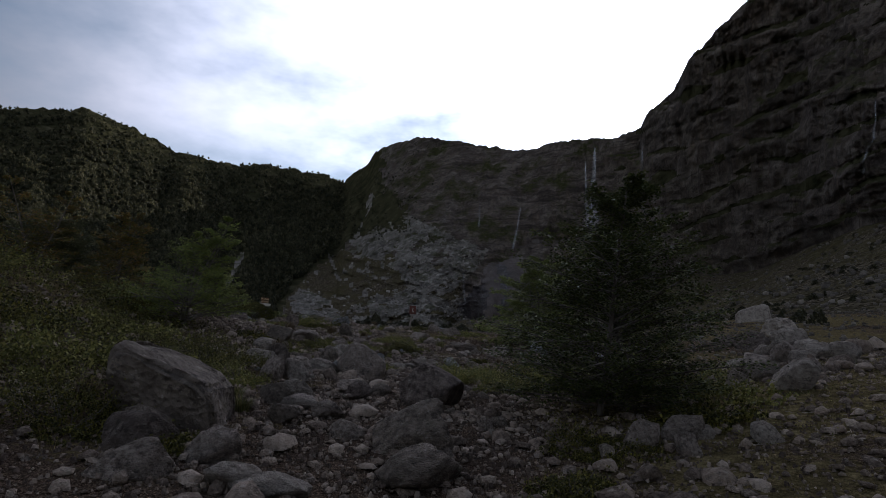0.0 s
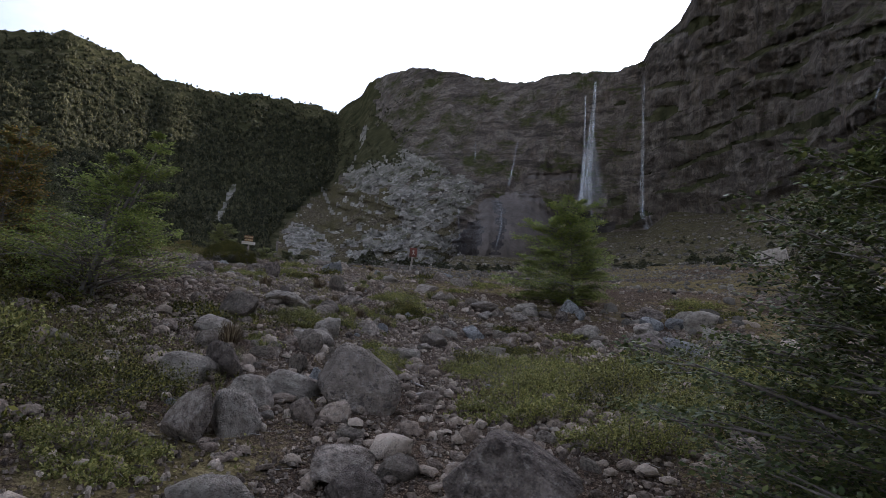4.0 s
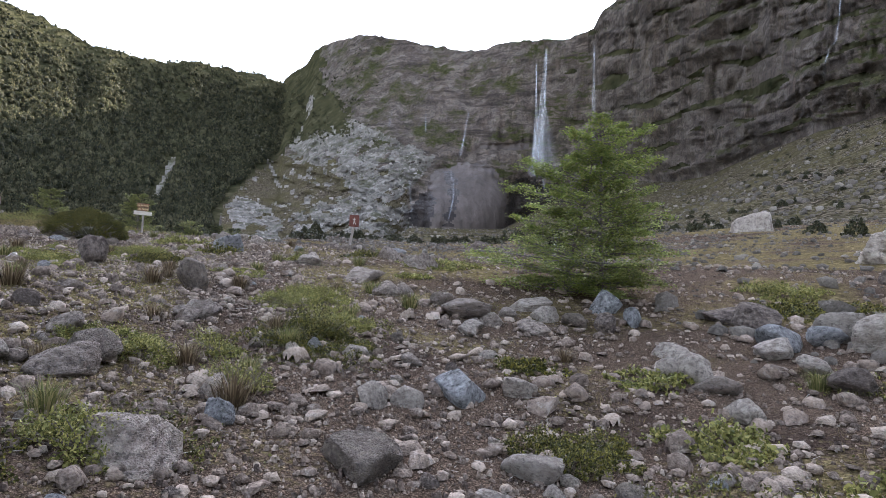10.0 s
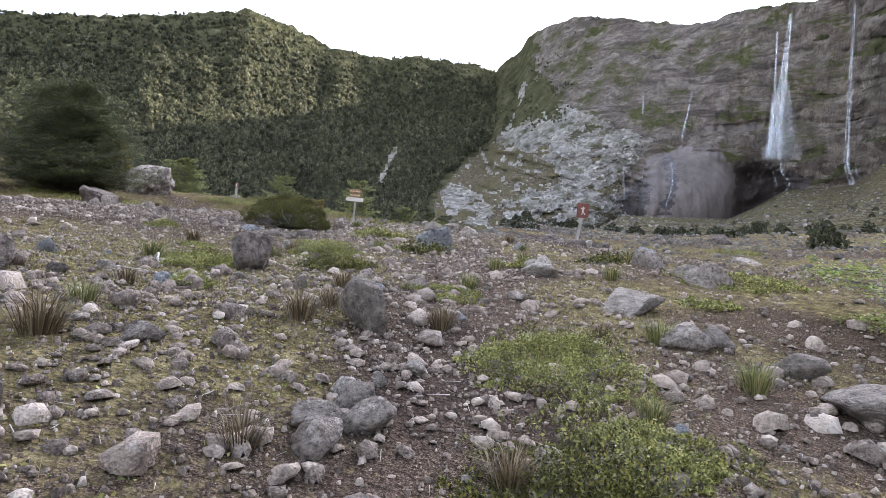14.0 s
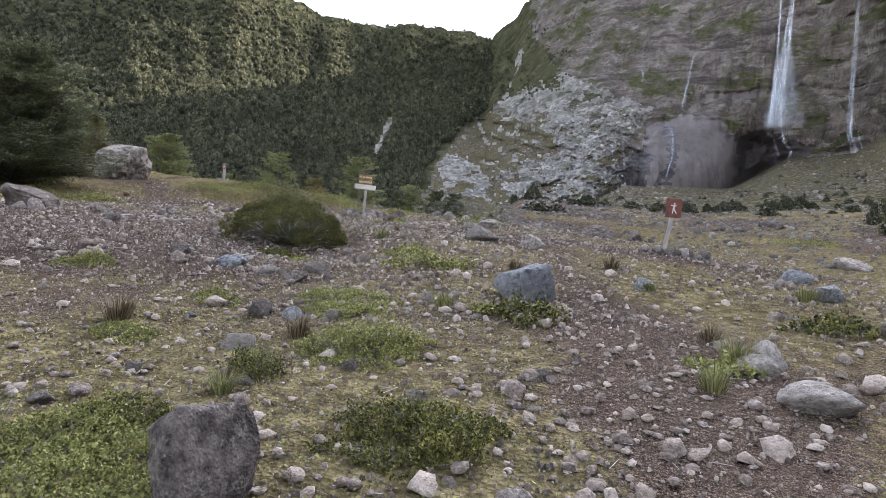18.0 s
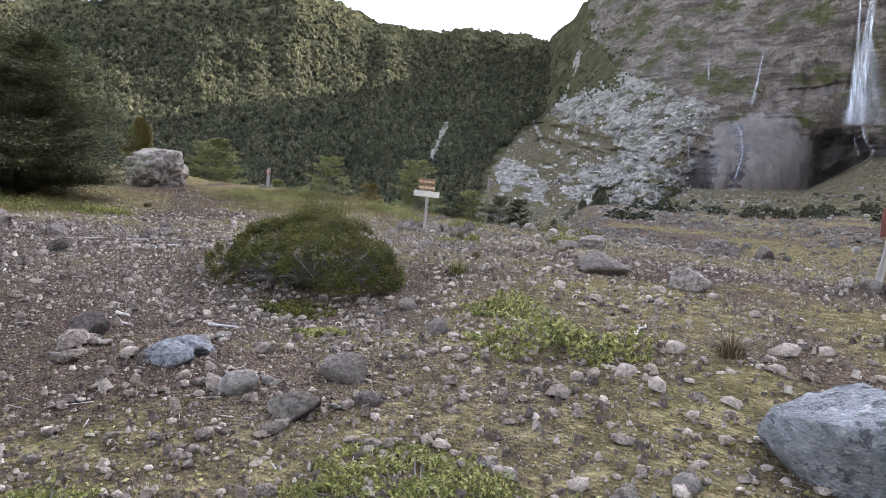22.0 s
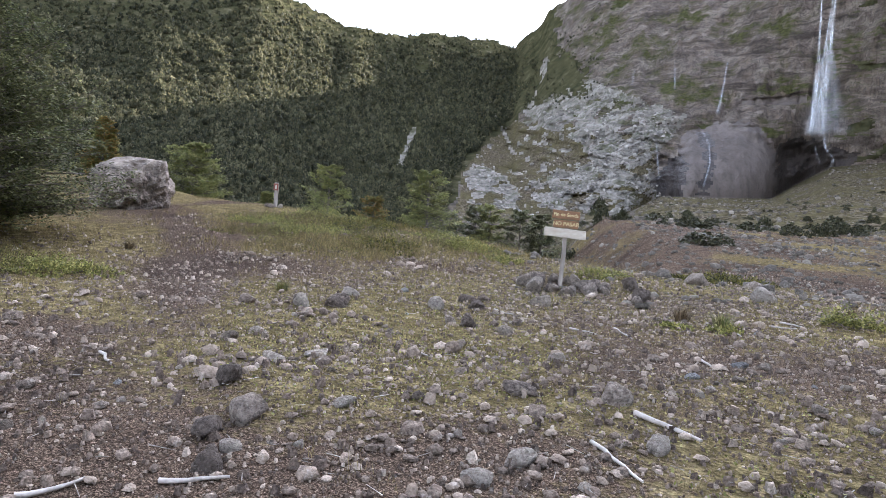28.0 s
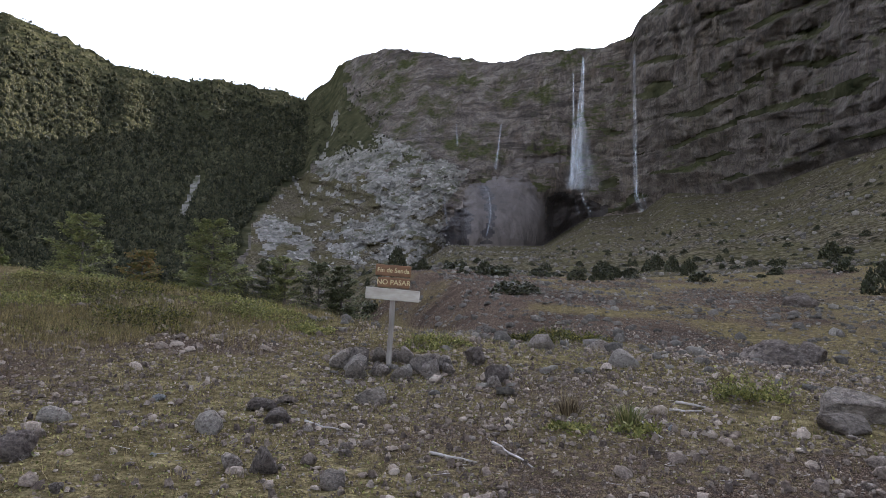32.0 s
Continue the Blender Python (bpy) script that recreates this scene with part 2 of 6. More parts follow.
def thing(name, label, category, m=None, group="", kind="", data=None):
    ob = new(name, data)
    if m is not None:
        ob.matrix_world = m
    return tagged(ob, label, category, group, kind)


def tubes(paths, sides=6):
    """Vertices and quads of tapered tubes; a path is a list of (point, radius)."""
    vs, fs, base = [], [], 0
    for path in paths:
        pts = [Vector(p) for p, _ in path]
        for k, (p, r) in enumerate(path):
            d = (pts[min(k + 1, len(pts) - 1)] - pts[max(k - 1, 0)]).normalized()
            u = d.cross(Vector((0.3, 0.9, 0.2))).normalized()
            v = d.cross(u)
            for s in range(sides):
                a = 2 * math.pi * s / sides
                vs.append(pts[k] + (u * math.cos(a) + v * math.sin(a)) * r)
        for k in range(len(path) - 1):
            for s in range(sides):
                a, b = base + k * sides + s, base + k * sides + (s + 1) % sides
                fs.append((a, b, b + sides, a + sides))
        base += len(path) * sides
    return np.array([tuple(v) for v in vs], dtype=np.float32), np.array(fs, dtype=np.int32)


def scatter_copies(verts, faces, places, scales, spins, tilt=0.0, rng=None, normals=None):
    """Joins many turned and scaled copies of one small mesh. scales: (n, 3)."""
    n, k = len(places), len(verts)
    c, s = np.cos(spins), np.sin(spins)
    v = verts[None, :, :] * scales[:, None, :]
    if tilt:
        t1, t2 = rng.normal(0, tilt, n), rng.normal(0, tilt, n)
        v = np.stack([v[:, :, 0] + t1[:, None] * v[:, :, 2], v[:, :, 1] + t2[:, None] * v[:, :, 2],
                      v[:, :, 2] - t1[:, None] * v[:, :, 0] - t2[:, None] * v[:, :, 1]], 2)
    x = v[:, :, 0] * c[:, None] - v[:, :, 1] * s[:, None]
    y = v[:, :, 0] * s[:, None] + v[:, :, 1] * c[:, None]
    out = np.stack([x, y, v[:, :, 2]], 2) + places[:, None, :]
    f = faces[None, :, :] + (np.arange(n) * k)[:, None, None]
    return out.reshape(-1, 3), f.reshape(-1, faces.shape[1])


def ico(sub):
    if sub == 0:
        v = np.array([(1, 0, 0), (-1, 0, 0), (0, 1, 0), (0, -1, 0), (0, 0, 1), (0, 0, -1)], float)
        return v, np.array([(0, 2, 4), (2, 1, 4), (1, 3, 4), (3, 0, 4), (2, 0, 5), (1, 2, 5), (3, 1, 5), (0, 3, 5)])
    bm = bmesh.new()
    bmesh.ops.create_icosphere(bm, subdivisions=sub, radius=1.0)
    v = np.array([tuple(q.co) for q in bm.verts])
    f = np.array([[q.index for q in p.verts] for p in bm.faces])
    bm.free()
    return v, f


def stone_shape(sub, seed, blocky=0.5, flat=0.7, lumps=0.18):
    """A stone: a ball cut by a few planes, dented and flattened. It reaches from about -1 to 1."""
    rng = np.random.default_rng(seed)
    v, f = ico(sub)
    n = v.copy()
    rad = np.ones(len(v))
    for _ in range(11):
        d = rng.normal(size=3)
        d /= np.linalg.norm(d)
        cut = rng.uniform(0.40, 0.80)
        dot = n @ d
        lim = np.where(dot > 0.05, cut / np.maximum(dot, 0.05), 9)
        rad = np.where(lim < rad, rad + (lim - rad) * (0.62 + 0.38 * blocky), rad)
    v = n * rad[:, None]
    if sub > 0:
        w = np.zeros(len(v))
        for k, (sc, am) in enumerate(((1.7, 0.8), (3.6, 0.55), (7.5, 0.42), (15.0, 0.26), (30.0, 0.16))[:min(1 + sub, 4 + sub // 5)]):
            w += am * np.array([0.3 - 1.6 * abs(noise.noise(Vector(tuple(p * sc + seed * 3.7)))) if k else noise.noise(Vector(tuple(p * sc + seed * 3.7))) for p in n])
        v = v * (1 + lumps * w)[:, None]
    v = v / np.abs(v).max(0)[None, :]
    v[:, 2] *= flat
    return v, f


# ---------------------------------------------------------------- materials
class Mat:
    """A small builder of procedural node materials."""

    def __init__(self, name, roughness=0.85, specular=0.3):
        self.m = bpy.data.materials.new(name)
        self.m.use_nodes = True
        self.n, self.l = self.m.node_tree.nodes, self.m.node_tree.links
        self.p = self.n["Principled BSDF"]
        self.p.inputs["Roughness"].default_value = roughness
        self.p.inputs["Specular IOR Level"].default_value = specular
        self.co = self.n.new("ShaderNodeTexCoord").outputs["Object"]
        self.height = None

    def noise(self, scale, detail=4, rough=0.55, stretch=None, distortion=0.0):
        t = self.n.new("ShaderNodeTexNoise")
        t.inputs["Scale"].default_value, t.inputs["Detail"].default_value = scale, detail
        t.inputs["Roughness"].default_value, t.inputs["Distortion"].default_value = rough, distortion
        self.l.new(self.mapped(stretch), t.inputs["Vector"])
        return t.outputs["Fac"]

    def cells(self, scale, feature="F1", stretch=None, out="Distance"):
        t = self.n.new("ShaderNodeTexVoronoi")
        t.feature = feature
        t.inputs["Scale"].default_value = scale
        self.l.new(self.mapped(stretch), t.inputs["Vector"])
        return t.outputs[out]

    def mapped(self, stretch):
        if not stretch:
            return self.co
        q = self.n.new("ShaderNodeMapping")
        q.inputs["Scale"].default_value = stretch
        self.l.new(self.co, q.inputs[0])
        return q.outputs[0]

    def ramp(self, fac, *stops):
        r = self.n.new("ShaderNodeValToRGB")
        e = r.color_ramp.elements
        while len(e) < len(stops):
            e.new(0.5)
        for q, (pos, col) in zip(e, stops):
            q.position = pos
            q.color = (*col, 1) if isinstance(col, tuple) else (col, col, col, 1)
        self.l.new(fac, r.inputs[0])
        return r.outputs[0]

    def mix(self, fac, a, b, blend="MIX"):
        q = self.n.new("ShaderNodeMixRGB")
        q.blend_type = blend
        for k, v in ((0, fac), (1, a), (2, b)):
            if isinstance(v, (int, float)):
                q.inputs[k].default_value = v if k == 0 else (v, v, v, 1)
            elif isinstance(v, tuple):
                q.inputs[k].default_value = (*v, 1)
            else:
                self.l.new(v, q.inputs[k])
        return q.outputs[0]

    def math(self, op, a, b=0.0):
        q = self.n.new("ShaderNodeMath")
        q.operation = op
        for k, v in ((0, a), (1, b)):
            if isinstance(v, (int, float)):
                q.inputs[k].default_value = v
            else:
                self.l.new(v, q.inputs[k])
        return q.outputs[0]

    def attribute(self, name):
        a = self.n.new("ShaderNodeAttribute")
        a.attribute_name = name
        return a.outputs["Fac"]

    def random(self, island=False):
        if island:
            return self.n.new("ShaderNodeNewGeometry").outputs["Random Per Island"]
        return self.n.new("ShaderNodeObjectInfo").outputs["Random"]

    def up(self):
        g = self.n.new("ShaderNodeNewGeometry")
        s = self.n.new("ShaderNodeSeparateXYZ")
        self.l.new(g.outputs["Normal"], s.inputs[0])
        return s.outputs[2]

    def bump(self, height, strength=0.5, distance=0.02):
        b = self.n.new("ShaderNodeBump")
        b.inputs["Strength"].default_value, b.inputs["Distance"].default_value = strength, distance
        self.l.new(height, b.inputs["Height"])
        if self.height is not None:
            self.l.new(self.height, b.inputs["Normal"])
        self.height = b.outputs[0]
        self.l.new(self.height, self.p.inputs["Normal"])
        return self

    def done(self, colour):
        self.l.new(colour, self.p.inputs["Base Color"])
        return self.m

    def leafy(self, amount=0.25):
        """Lets light through thin leaves."""
        self.p.inputs["Transmission Weight"].default_value = 0.0
        self.p.inputs["Subsurface Weight"].default_value = 0.0
        t, a = self.n.new("ShaderNodeBsdfTranslucent"), self.n.new("ShaderNodeMixShader")
        a.inputs[0].default_value = amount
        out = self.n["Material Output"]
        src = self.p.inputs["Base Color"].links[0].from_socket
        self.l.new(src, t.inputs["Color"])
        self.l.new(self.p.outputs[0], a.inputs[1])
        self.l.new(t.outputs[0], a.inputs[2])
        self.l.new(a.outputs[0], out.inputs[0])
        return self.m


def ground_material():
    m = Mat("gravelly_soil", 1.0, 0.0)
    fine, mid, big = m.noise(95, 3, 0.7), m.noise(9, 5), m.noise(0.7, 4)
    tone = m.ramp(fine, (0.36, (0.014, 0.0095, 0.007)), (0.48, (0.07, 0.049, 0.035)), (0.56, (0.17, 0.12, 0.084)), (0.66, (0.40, 0.305, 0.22)))
    soil = m.ramp(mid, (0.3, (0.016, 0.010, 0.007)), (0.7, (0.10, 0.066, 0.044)))
    c = m.mix(0.28, tone, soil)
    c = m.mix(m.ramp(big, (0.35, 0.0), (0.7, 0.3)), c, (0.06, 0.041, 0.03))
    damp = m.ramp(m.noise(0.35, 3), (0.52, 0.0), (0.66, 0.6))
    c = m.mix(damp, c, (0.038, 0.026, 0.021))
    moss = m.ramp(m.noise(5.5, 6, 0.65), (0.28, (0.03, 0.025, 0.010)), (0.5, (0.145, 0.115, 0.048)), (0.72, (0.36, 0.285, 0.14)))
    edge = m.math("ADD", m.attribute("green"), m.math("MULTIPLY", m.math("SUBTRACT", m.noise(14, 5, 0.7), 0.5), 1.3))
    c = m.mix(m.ramp(edge, (0.46, 0.0), (0.74, 0.72)), c, moss)
    m.bump(m.cells(26), 1.0, 0.05).bump(m.noise(60, 4, 0.7), 0.8, 0.015)
    return m.done(c)


def valley_material():
    m = Mat("stony_valley_floor", 1.0, 0.0)
    stones = m.cells(1.6, out="Color")
    c = m.ramp(stones, (0.25, (0.02, 0.0155, 0.011)), (0.5, (0.06, 0.047, 0.033)), (0.75, (0.16, 0.132, 0.098)))
    c = m.mix(m.ramp(m.noise(0.05, 6, 0.6), (0.35, 0.0), (0.60, 0.8)), c, m.ramp(m.noise(0.5, 5), (0.3, (0.026, 0.024, 0.010)), (0.7, (0.105, 0.089, 0.042))))
    c = m.mix(m.ramp(m.noise(0.22, 5, 0.7), (0.52, 0.0), (0.66, 0.6)), c, (0.105, 0.088, 0.045))
    m.bump(m.cells(0.9), 0.8, 0.8).bump(m.noise(2.5, 5), 0.7, 0.4)
    return m.done(c)


def cliff_material():
    m = Mat("dark_layered_cliff", 0.95, 0.05)
    layers = m.noise(0.08, 10, 0.76, (0.8, 0.8, 1.5), 0.5)
    c = m.ramp(layers, (0.36, (0.05, 0.041, 0.034)), (0.5, (0.145, 0.119, 0.099)), (0.64, (0.30, 0.255, 0.215)))
    streak = m.noise(0.09, 6, 0.6, (1.6, 1.6, 0.12))
    c = m.mix(m.ramp(streak, (0.48, 0.0), (0.66, 0.5)), c, (0.21, 0.16, 0.118))
    bands = m.noise(0.10, 7, 0.62, (0.16, 0.16, 1.3), 0.6)
    c = m.mix(m.ramp(bands, (0.56, 0.0), (0.62, 0.62)), c, (0.042, 0.033, 0.027))
    columns = m.noise(0.5, 5, 0.6, (1.8, 1.8, 0.10))
    c = m.mix(m.ramp(columns, (0.52, 0.0), (0.62, 0.55)), c, (0.05, 0.04, 0.034))
    plants = m.math("MULTIPLY", m.ramp(m.noise(0.035, 7, 0.65), (0.48, 0.0), (0.60, 1.0)), m.ramp(m.up(), (0.22, 0.0), (0.55, 1.0)))
    c = m.mix(plants, c, m.ramp(m.noise(0.4, 4), (0.3, (0.035, 0.04, 0.014)), (0.7, (0.095, 0.093, 0.034))))
    m.bump(m.noise(0.16, 9, 0.72, (1.3, 1.3, 0.6)), 1.0, 8.0).bump(m.noise(0.6, 6, 0.7, (1.6, 1.6, 0.35)), 1.0, 2.5)
    return m.done(c)


def slab_material():
    m = Mat("pale_fractured_rock", 0.95, 0.08)
    blocks = m.cells(0.13, "F1", (1.0, 1.0, 1.7), "Color")
    c = m.ramp(blocks, (0.0, (0.14, 0.123, 0.103)), (0.6, (0.235, 0.212, 0.18)), (1.0, (0.36, 0.33, 0.285)))
    c = m.mix(m.ramp(m.noise(0.3, 8, 0.7, (1.0, 1.0, 0.5)), (0.36, 0.7), (0.48, 0.0)), c, (0.075, 0.068, 0.058))
    c = m.mix(m.ramp(m.noise(0.07, 7, 0.62), (0.52, 0.0), (0.62, 0.8)), c, (0.075, 0.076, 0.036))
    crack = m.cells(0.2, "DISTANCE_TO_EDGE", (1.0, 1.0, 0.7))
    m.bump(m.ramp(crack, (0.0, 0.0), (0.12, 1.0)), 0.9, 3.0).bump(m.noise(0.35, 8, 0.7), 1.0, 3.0)
    return m.done(c)


def dome_material():
    m = Mat("smooth_brown_rock", 0.8, 0.2)
    c = m.ramp(m.noise(0.05, 6, 0.6, (1.2, 1.2, 0.5)), (0.3, (0.062, 0.049, 0.041)), (0.7, (0.125, 0.103, 0.088)))
    c = m.mix(m.ramp(m.noise(0.7, 6, 0.7), (0.52, 0.0), (0.68, 0.5)), c, (0.05, 0.039, 0.033))
    wet = m.noise(0.12, 4, 0.55, (1.8, 1.8, 0.03))
    c = m.mix(m.ramp(wet, (0.50, 0.0), (0.72, 0.5)), c, (0.04, 0.031, 0.026))
    m.bump(m.noise(0.14, 8, 0.62, (1.2, 1.2, 0.6)), 0.8, 3.0)
    return m.done(c)


def wet_and_shade_material():
    m = Mat("wet_and_shaded_rock", 0.6, 0.3)
    # dark tone for wet rock, and for shade painted into the rock hollows
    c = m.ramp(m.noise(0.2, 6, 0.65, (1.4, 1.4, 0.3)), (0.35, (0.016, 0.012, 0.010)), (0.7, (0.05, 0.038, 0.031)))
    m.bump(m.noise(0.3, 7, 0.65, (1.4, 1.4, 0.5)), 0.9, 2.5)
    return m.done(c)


def slope_material():
    m = Mat("wooded_slope_soil", 1.0, 0.0)
    c = m.ramp(m.noise(0.08, 7, 0.62), (0.3, (0.02, 0.021, 0.011)), (0.55, (0.05, 0.047, 0.024)), (0.78, (0.11, 0.096, 0.06)))
    m.bump(m.noise(0.2, 8, 0.65), 1.0, 3.0)
    return m.done(c)


def stone_material(name, dark, pale, lichen=0.3, island=False, tint=None, own=None):
    m = Mat(name, 0.95, 0.06)
    r = m.random(island)
    c = m.ramp(m.noise(24 if island else 3.2, 8, 0.7), (0.38, dark), (0.62, pale))
    if island:
        own = own or ((0.024, 0.017, 0.013), (0.095, 0.069, 0.052), (0.20, 0.15, 0.113), (0.30, 0.235, 0.178), (0.48, 0.39, 0.305))
        own = m.ramp(r, *zip((0.0, 0.36, 0.62, 0.84, 1.0), own))
        c = m.mix(0.58, c, own)
    else:
        c = m.mix(m.ramp(r, (0.3, 0.0), (1.0, 0.6)), c, tint or tuple(0.5 * (a + b) * 0.62 for a, b in zip(dark, pale)))
    pits = m.cells(70 if island else 19)
    c = m.mix(m.ramp(pits, (0.03, 0.55), (0.16, 0.0)), c, (0.05, 0.045, 0.042))
    spots = m.noise(22 if island else 4.2, 6, 0.66)
    c = m.mix(m.ramp(spots, (0.575, 0.0), (0.60, lichen)), c, (0.028, 0.026, 0.025))
    c = m.mix(m.ramp(m.noise(7.0, 5, 0.7), (0.58, 0.0), (0.66, lichen)), c, (0.44, 0.39, 0.33))
    m.bump(m.noise(6 if island else 4, 9, 0.68), 0.9, 0.03 if island else 0.09).bump(pits, 0.7, 0.012 if island else 0.035)
    return m.done(c)


def leaf_material(name, *cols, through=0.3, scale=3.0, rough=0.6):
    m = Mat(name, rough, 0.12)
    r = m.random(True)
    n = len(cols)
    c = m.ramp(r, *[(k / max(n - 1, 1), q) for k, q in enumerate(cols)])
    c = m.mix(m.ramp(m.noise(scale, 3), (0.3, 0.45), (0.6, 0.0)), c, tuple(0.6 * v for v in cols[0]))
    m.done(c)
    return m.leafy(through)


def plain_noise_material(name, dark, pale, scale=8.0, rough=0.85, stretch=None, bump=0.4, distance=0.01):
    m = Mat(name, rough, 0.25)
    c = m.ramp(m.noise(scale, 6, 0.6, stretch), (0.3, dark), (0.72, pale))
    c = m.mix(m.ramp(m.noise(scale * 0.17, 3), (0.4, 0.0), (0.75, 0.35)), c, tuple(0.55 * v for v in dark))
    m.bump(m.noise(scale * 2.5, 5, 0.65, stretch), bump, distance)
    return m.done(c)


def water_material(name="white_falling_water", most=0.7):
    m = Mat(name, 0.6, 0.2)
    a = m.noise(0.35, 6, 0.7, (3.5, 3.5, 0.22))
    m.p.inputs["Base Color"].default_value = (0.86, 0.89, 0.93, 1)
    m.l.new(m.math("MULTIPLY", m.ramp(a, (0.38, 0.0), (0.80, most)), m.attribute("thick")), m.p.inputs["Alpha"])
    return m.m


GROUND, VALLEY, CLIFF, SLAB, DOME, SLOPE, WET_AND_SHADE = ground_material(), valley_material(), cliff_material(), slab_material(), dome_material(), slope_material(), wet_and_shade_material()
STONE_GREY = stone_material("grey_andesite_stone", (0.13, 0.10, 0.08), (0.45, 0.372, 0.305), 0.5)
STONE_PALE = stone_material("pale_weathered_stone", (0.20, 0.163, 0.132), (0.50, 0.43, 0.355), 0.45)
STONE_BLUE = stone_material("blue_grey_stone", (0.13, 0.126, 0.122), (0.40, 0.39, 0.375), 0.6, tint=(0.16, 0.155, 0.15))
STONE_DARK = stone_material("dark_lava_stone", (0.06, 0.046, 0.038), (0.25, 0.20, 0.165), 0.35)
STONE_PINK = stone_material("rosy_brown_boulder", (0.11, 0.087, 0.068), (0.31, 0.255, 0.205), 0.45)
STONE_WEDGE = stone_material("brown_split_boulder", (0.075, 0.057, 0.045), (0.22, 0.175, 0.14), 0.4)
STONE_MANY = stone_material("mixed_stones", (0.11, 0.082, 0.063), (0.42, 0.332, 0.262), 0.4, island=True, tint=(0.08, 0.064, 0.058))
BARK = plain_noise_material("grey_brown_bark", (0.07, 0.055, 0.045), (0.19, 0.165, 0.14), 14, 0.9, (1, 1, 0.3), 0.6, 0.01)
DEADWOOD = plain_noise_material("bleached_deadwood", (0.24, 0.205, 0.175), (0.50, 0.45, 0.395), 20, 0.8, (1, 1, 1), 0.4, 0.004)
LEAF_DARK = leaf_material("dark_green_leaves", (0.035, 0.048, 0.015), (0.075, 0.09, 0.028), (0.16, 0.165, 0.05), through=0.3)
LEAF_BEECH = leaf_material("beech_leaves", (0.11, 0.14, 0.032), (0.20, 0.235, 0.055), (0.31, 0.315, 0.10), through=0.5)
LEAF_GREY = leaf_material("grey_green_leaves", (0.04, 0.046, 0.018), (0.085, 0.09, 0.036), (0.19, 0.185, 0.08), through=0.3)
LEAF_SHRUB_CORE = leaf_material("dusky_shrub_leaves_and_core", (0.024, 0.024, 0.013), (0.045, 0.045, 0.022), (0.085, 0.08, 0.038), through=0.2)
LEAF_AUTUMN = leaf_material("turning_beech_leaves", (0.09, 0.10, 0.028), (0.19, 0.155, 0.04), (0.30, 0.15, 0.045), through=0.4)
LEAF_BUSH = leaf_material("bush_leaves", (0.022, 0.023, 0.007), (0.068, 0.066, 0.014), (0.23, 0.20, 0.042), through=0.25)
LEAF_MAT = leaf_material("creeping_shrub_leaves", (0.07, 0.075, 0.02), (0.175, 0.17, 0.045), (0.36, 0.32, 0.11), through=0.3)
LEAF_FAR = leaf_material("olive_beech_leaves", (0.085, 0.095, 0.03), (0.17, 0.175, 0.053), (0.31, 0.29, 0.105), through=0.4)
LEAF_HEATH = leaf_material("heath_leaves", (0.035, 0.028, 0.012), (0.075, 0.07, 0.022), (0.27, 0.25, 0.065), through=0.25)
STONE_SLAB = stone_material("pale_broken_blocks", (0.08, 0.07, 0.059), (0.36, 0.33, 0.29), 0.2, island=True, own=((0.05, 0.043, 0.035), (0.13, 0.115, 0.096), (0.21, 0.188, 0.158), (0.29, 0.262, 0.225), (0.42, 0.385, 0.335)))
STONE_CHIPS = stone_material("dark_stone_chips", (0.07, 0.05, 0.038), (0.25, 0.19, 0.148), 0.3, island=True, own=((0.02, 0.014, 0.011), (0.065, 0.047, 0.037), (0.16, 0.12, 0.09), (0.29, 0.225, 0.17), (0.52, 0.43, 0.34)))
STONE_SCREE = stone_material("brown_scree_stones", (0.085, 0.072, 0.058), (0.24, 0.212, 0.18), 0.3, island=True, own=((0.025, 0.02, 0.015), (0.055, 0.045, 0.035), (0.095, 0.079, 0.062), (0.145, 0.121, 0.096), (0.28, 0.242, 0.195)))
GRASS = leaf_material("dry_grass", (0.075, 0.06, 0.022), (0.18, 0.138, 0.055), (0.38, 0.29, 0.14), through=0.3)
TUFT_BROWN = leaf_material("wiry_brown_grass", (0.055, 0.036, 0.02), (0.13, 0.092, 0.05), (0.30, 0.235, 0.14), through=0.2)
TUFT_GREEN = leaf_material("green_straw_grass", (0.06, 0.07, 0.02), (0.15, 0.15, 0.05), (0.36, 0.29, 0.14), through=0.3)
FOREST = leaf_material("forest_crowns", (0.018, 0.02, 0.010), (0.048, 0.048, 0.025), (0.12, 0.108, 0.058), through=0.5, scale=0.02, rough=0.8)
WATER = water_material()
MIST = water_material("drifting_spray", 0.26)
POST_WOOD = plain_noise_material("weathered_post_wood", (0.16, 0.13, 0.105), (0.36, 0.315, 0.27), 18, 0.85, (1, 1, 0.12), 0.5, 0.006)
CREAM_PAINT = plain_noise_material("flaking_cream_board", (0.30, 0.25, 0.19), (0.55, 0.49, 0.405), 9, 0.7, (0.4, 1, 1), 0.3, 0.003)
SIGN_WOOD = plain_noise_material("varnished_orange_board", (0.10, 0.048, 0.022), (0.25, 0.125, 0.055), 10, 0.55, (0.3, 1, 1.5), 0.4, 0.004)
SIGN_RED = plain_noise_material("dark_red_brown_sign", (0.075, 0.022, 0.014), (0.15, 0.048, 0.030), 9, 0.6, None, 0.3, 0.003)
LETTER = plain_noise_material("faded_yellow_lettering", (0.42, 0.32, 0.15), (0.62, 0.50, 0.28), 14, 0.7, None, 0.2, 0.002)
TAG_RED = plain_noise_material("red_tag", (0.15, 0.045, 0.032), (0.25, 0.085, 0.06), 12, 0.6, None, 0.2, 0.002)

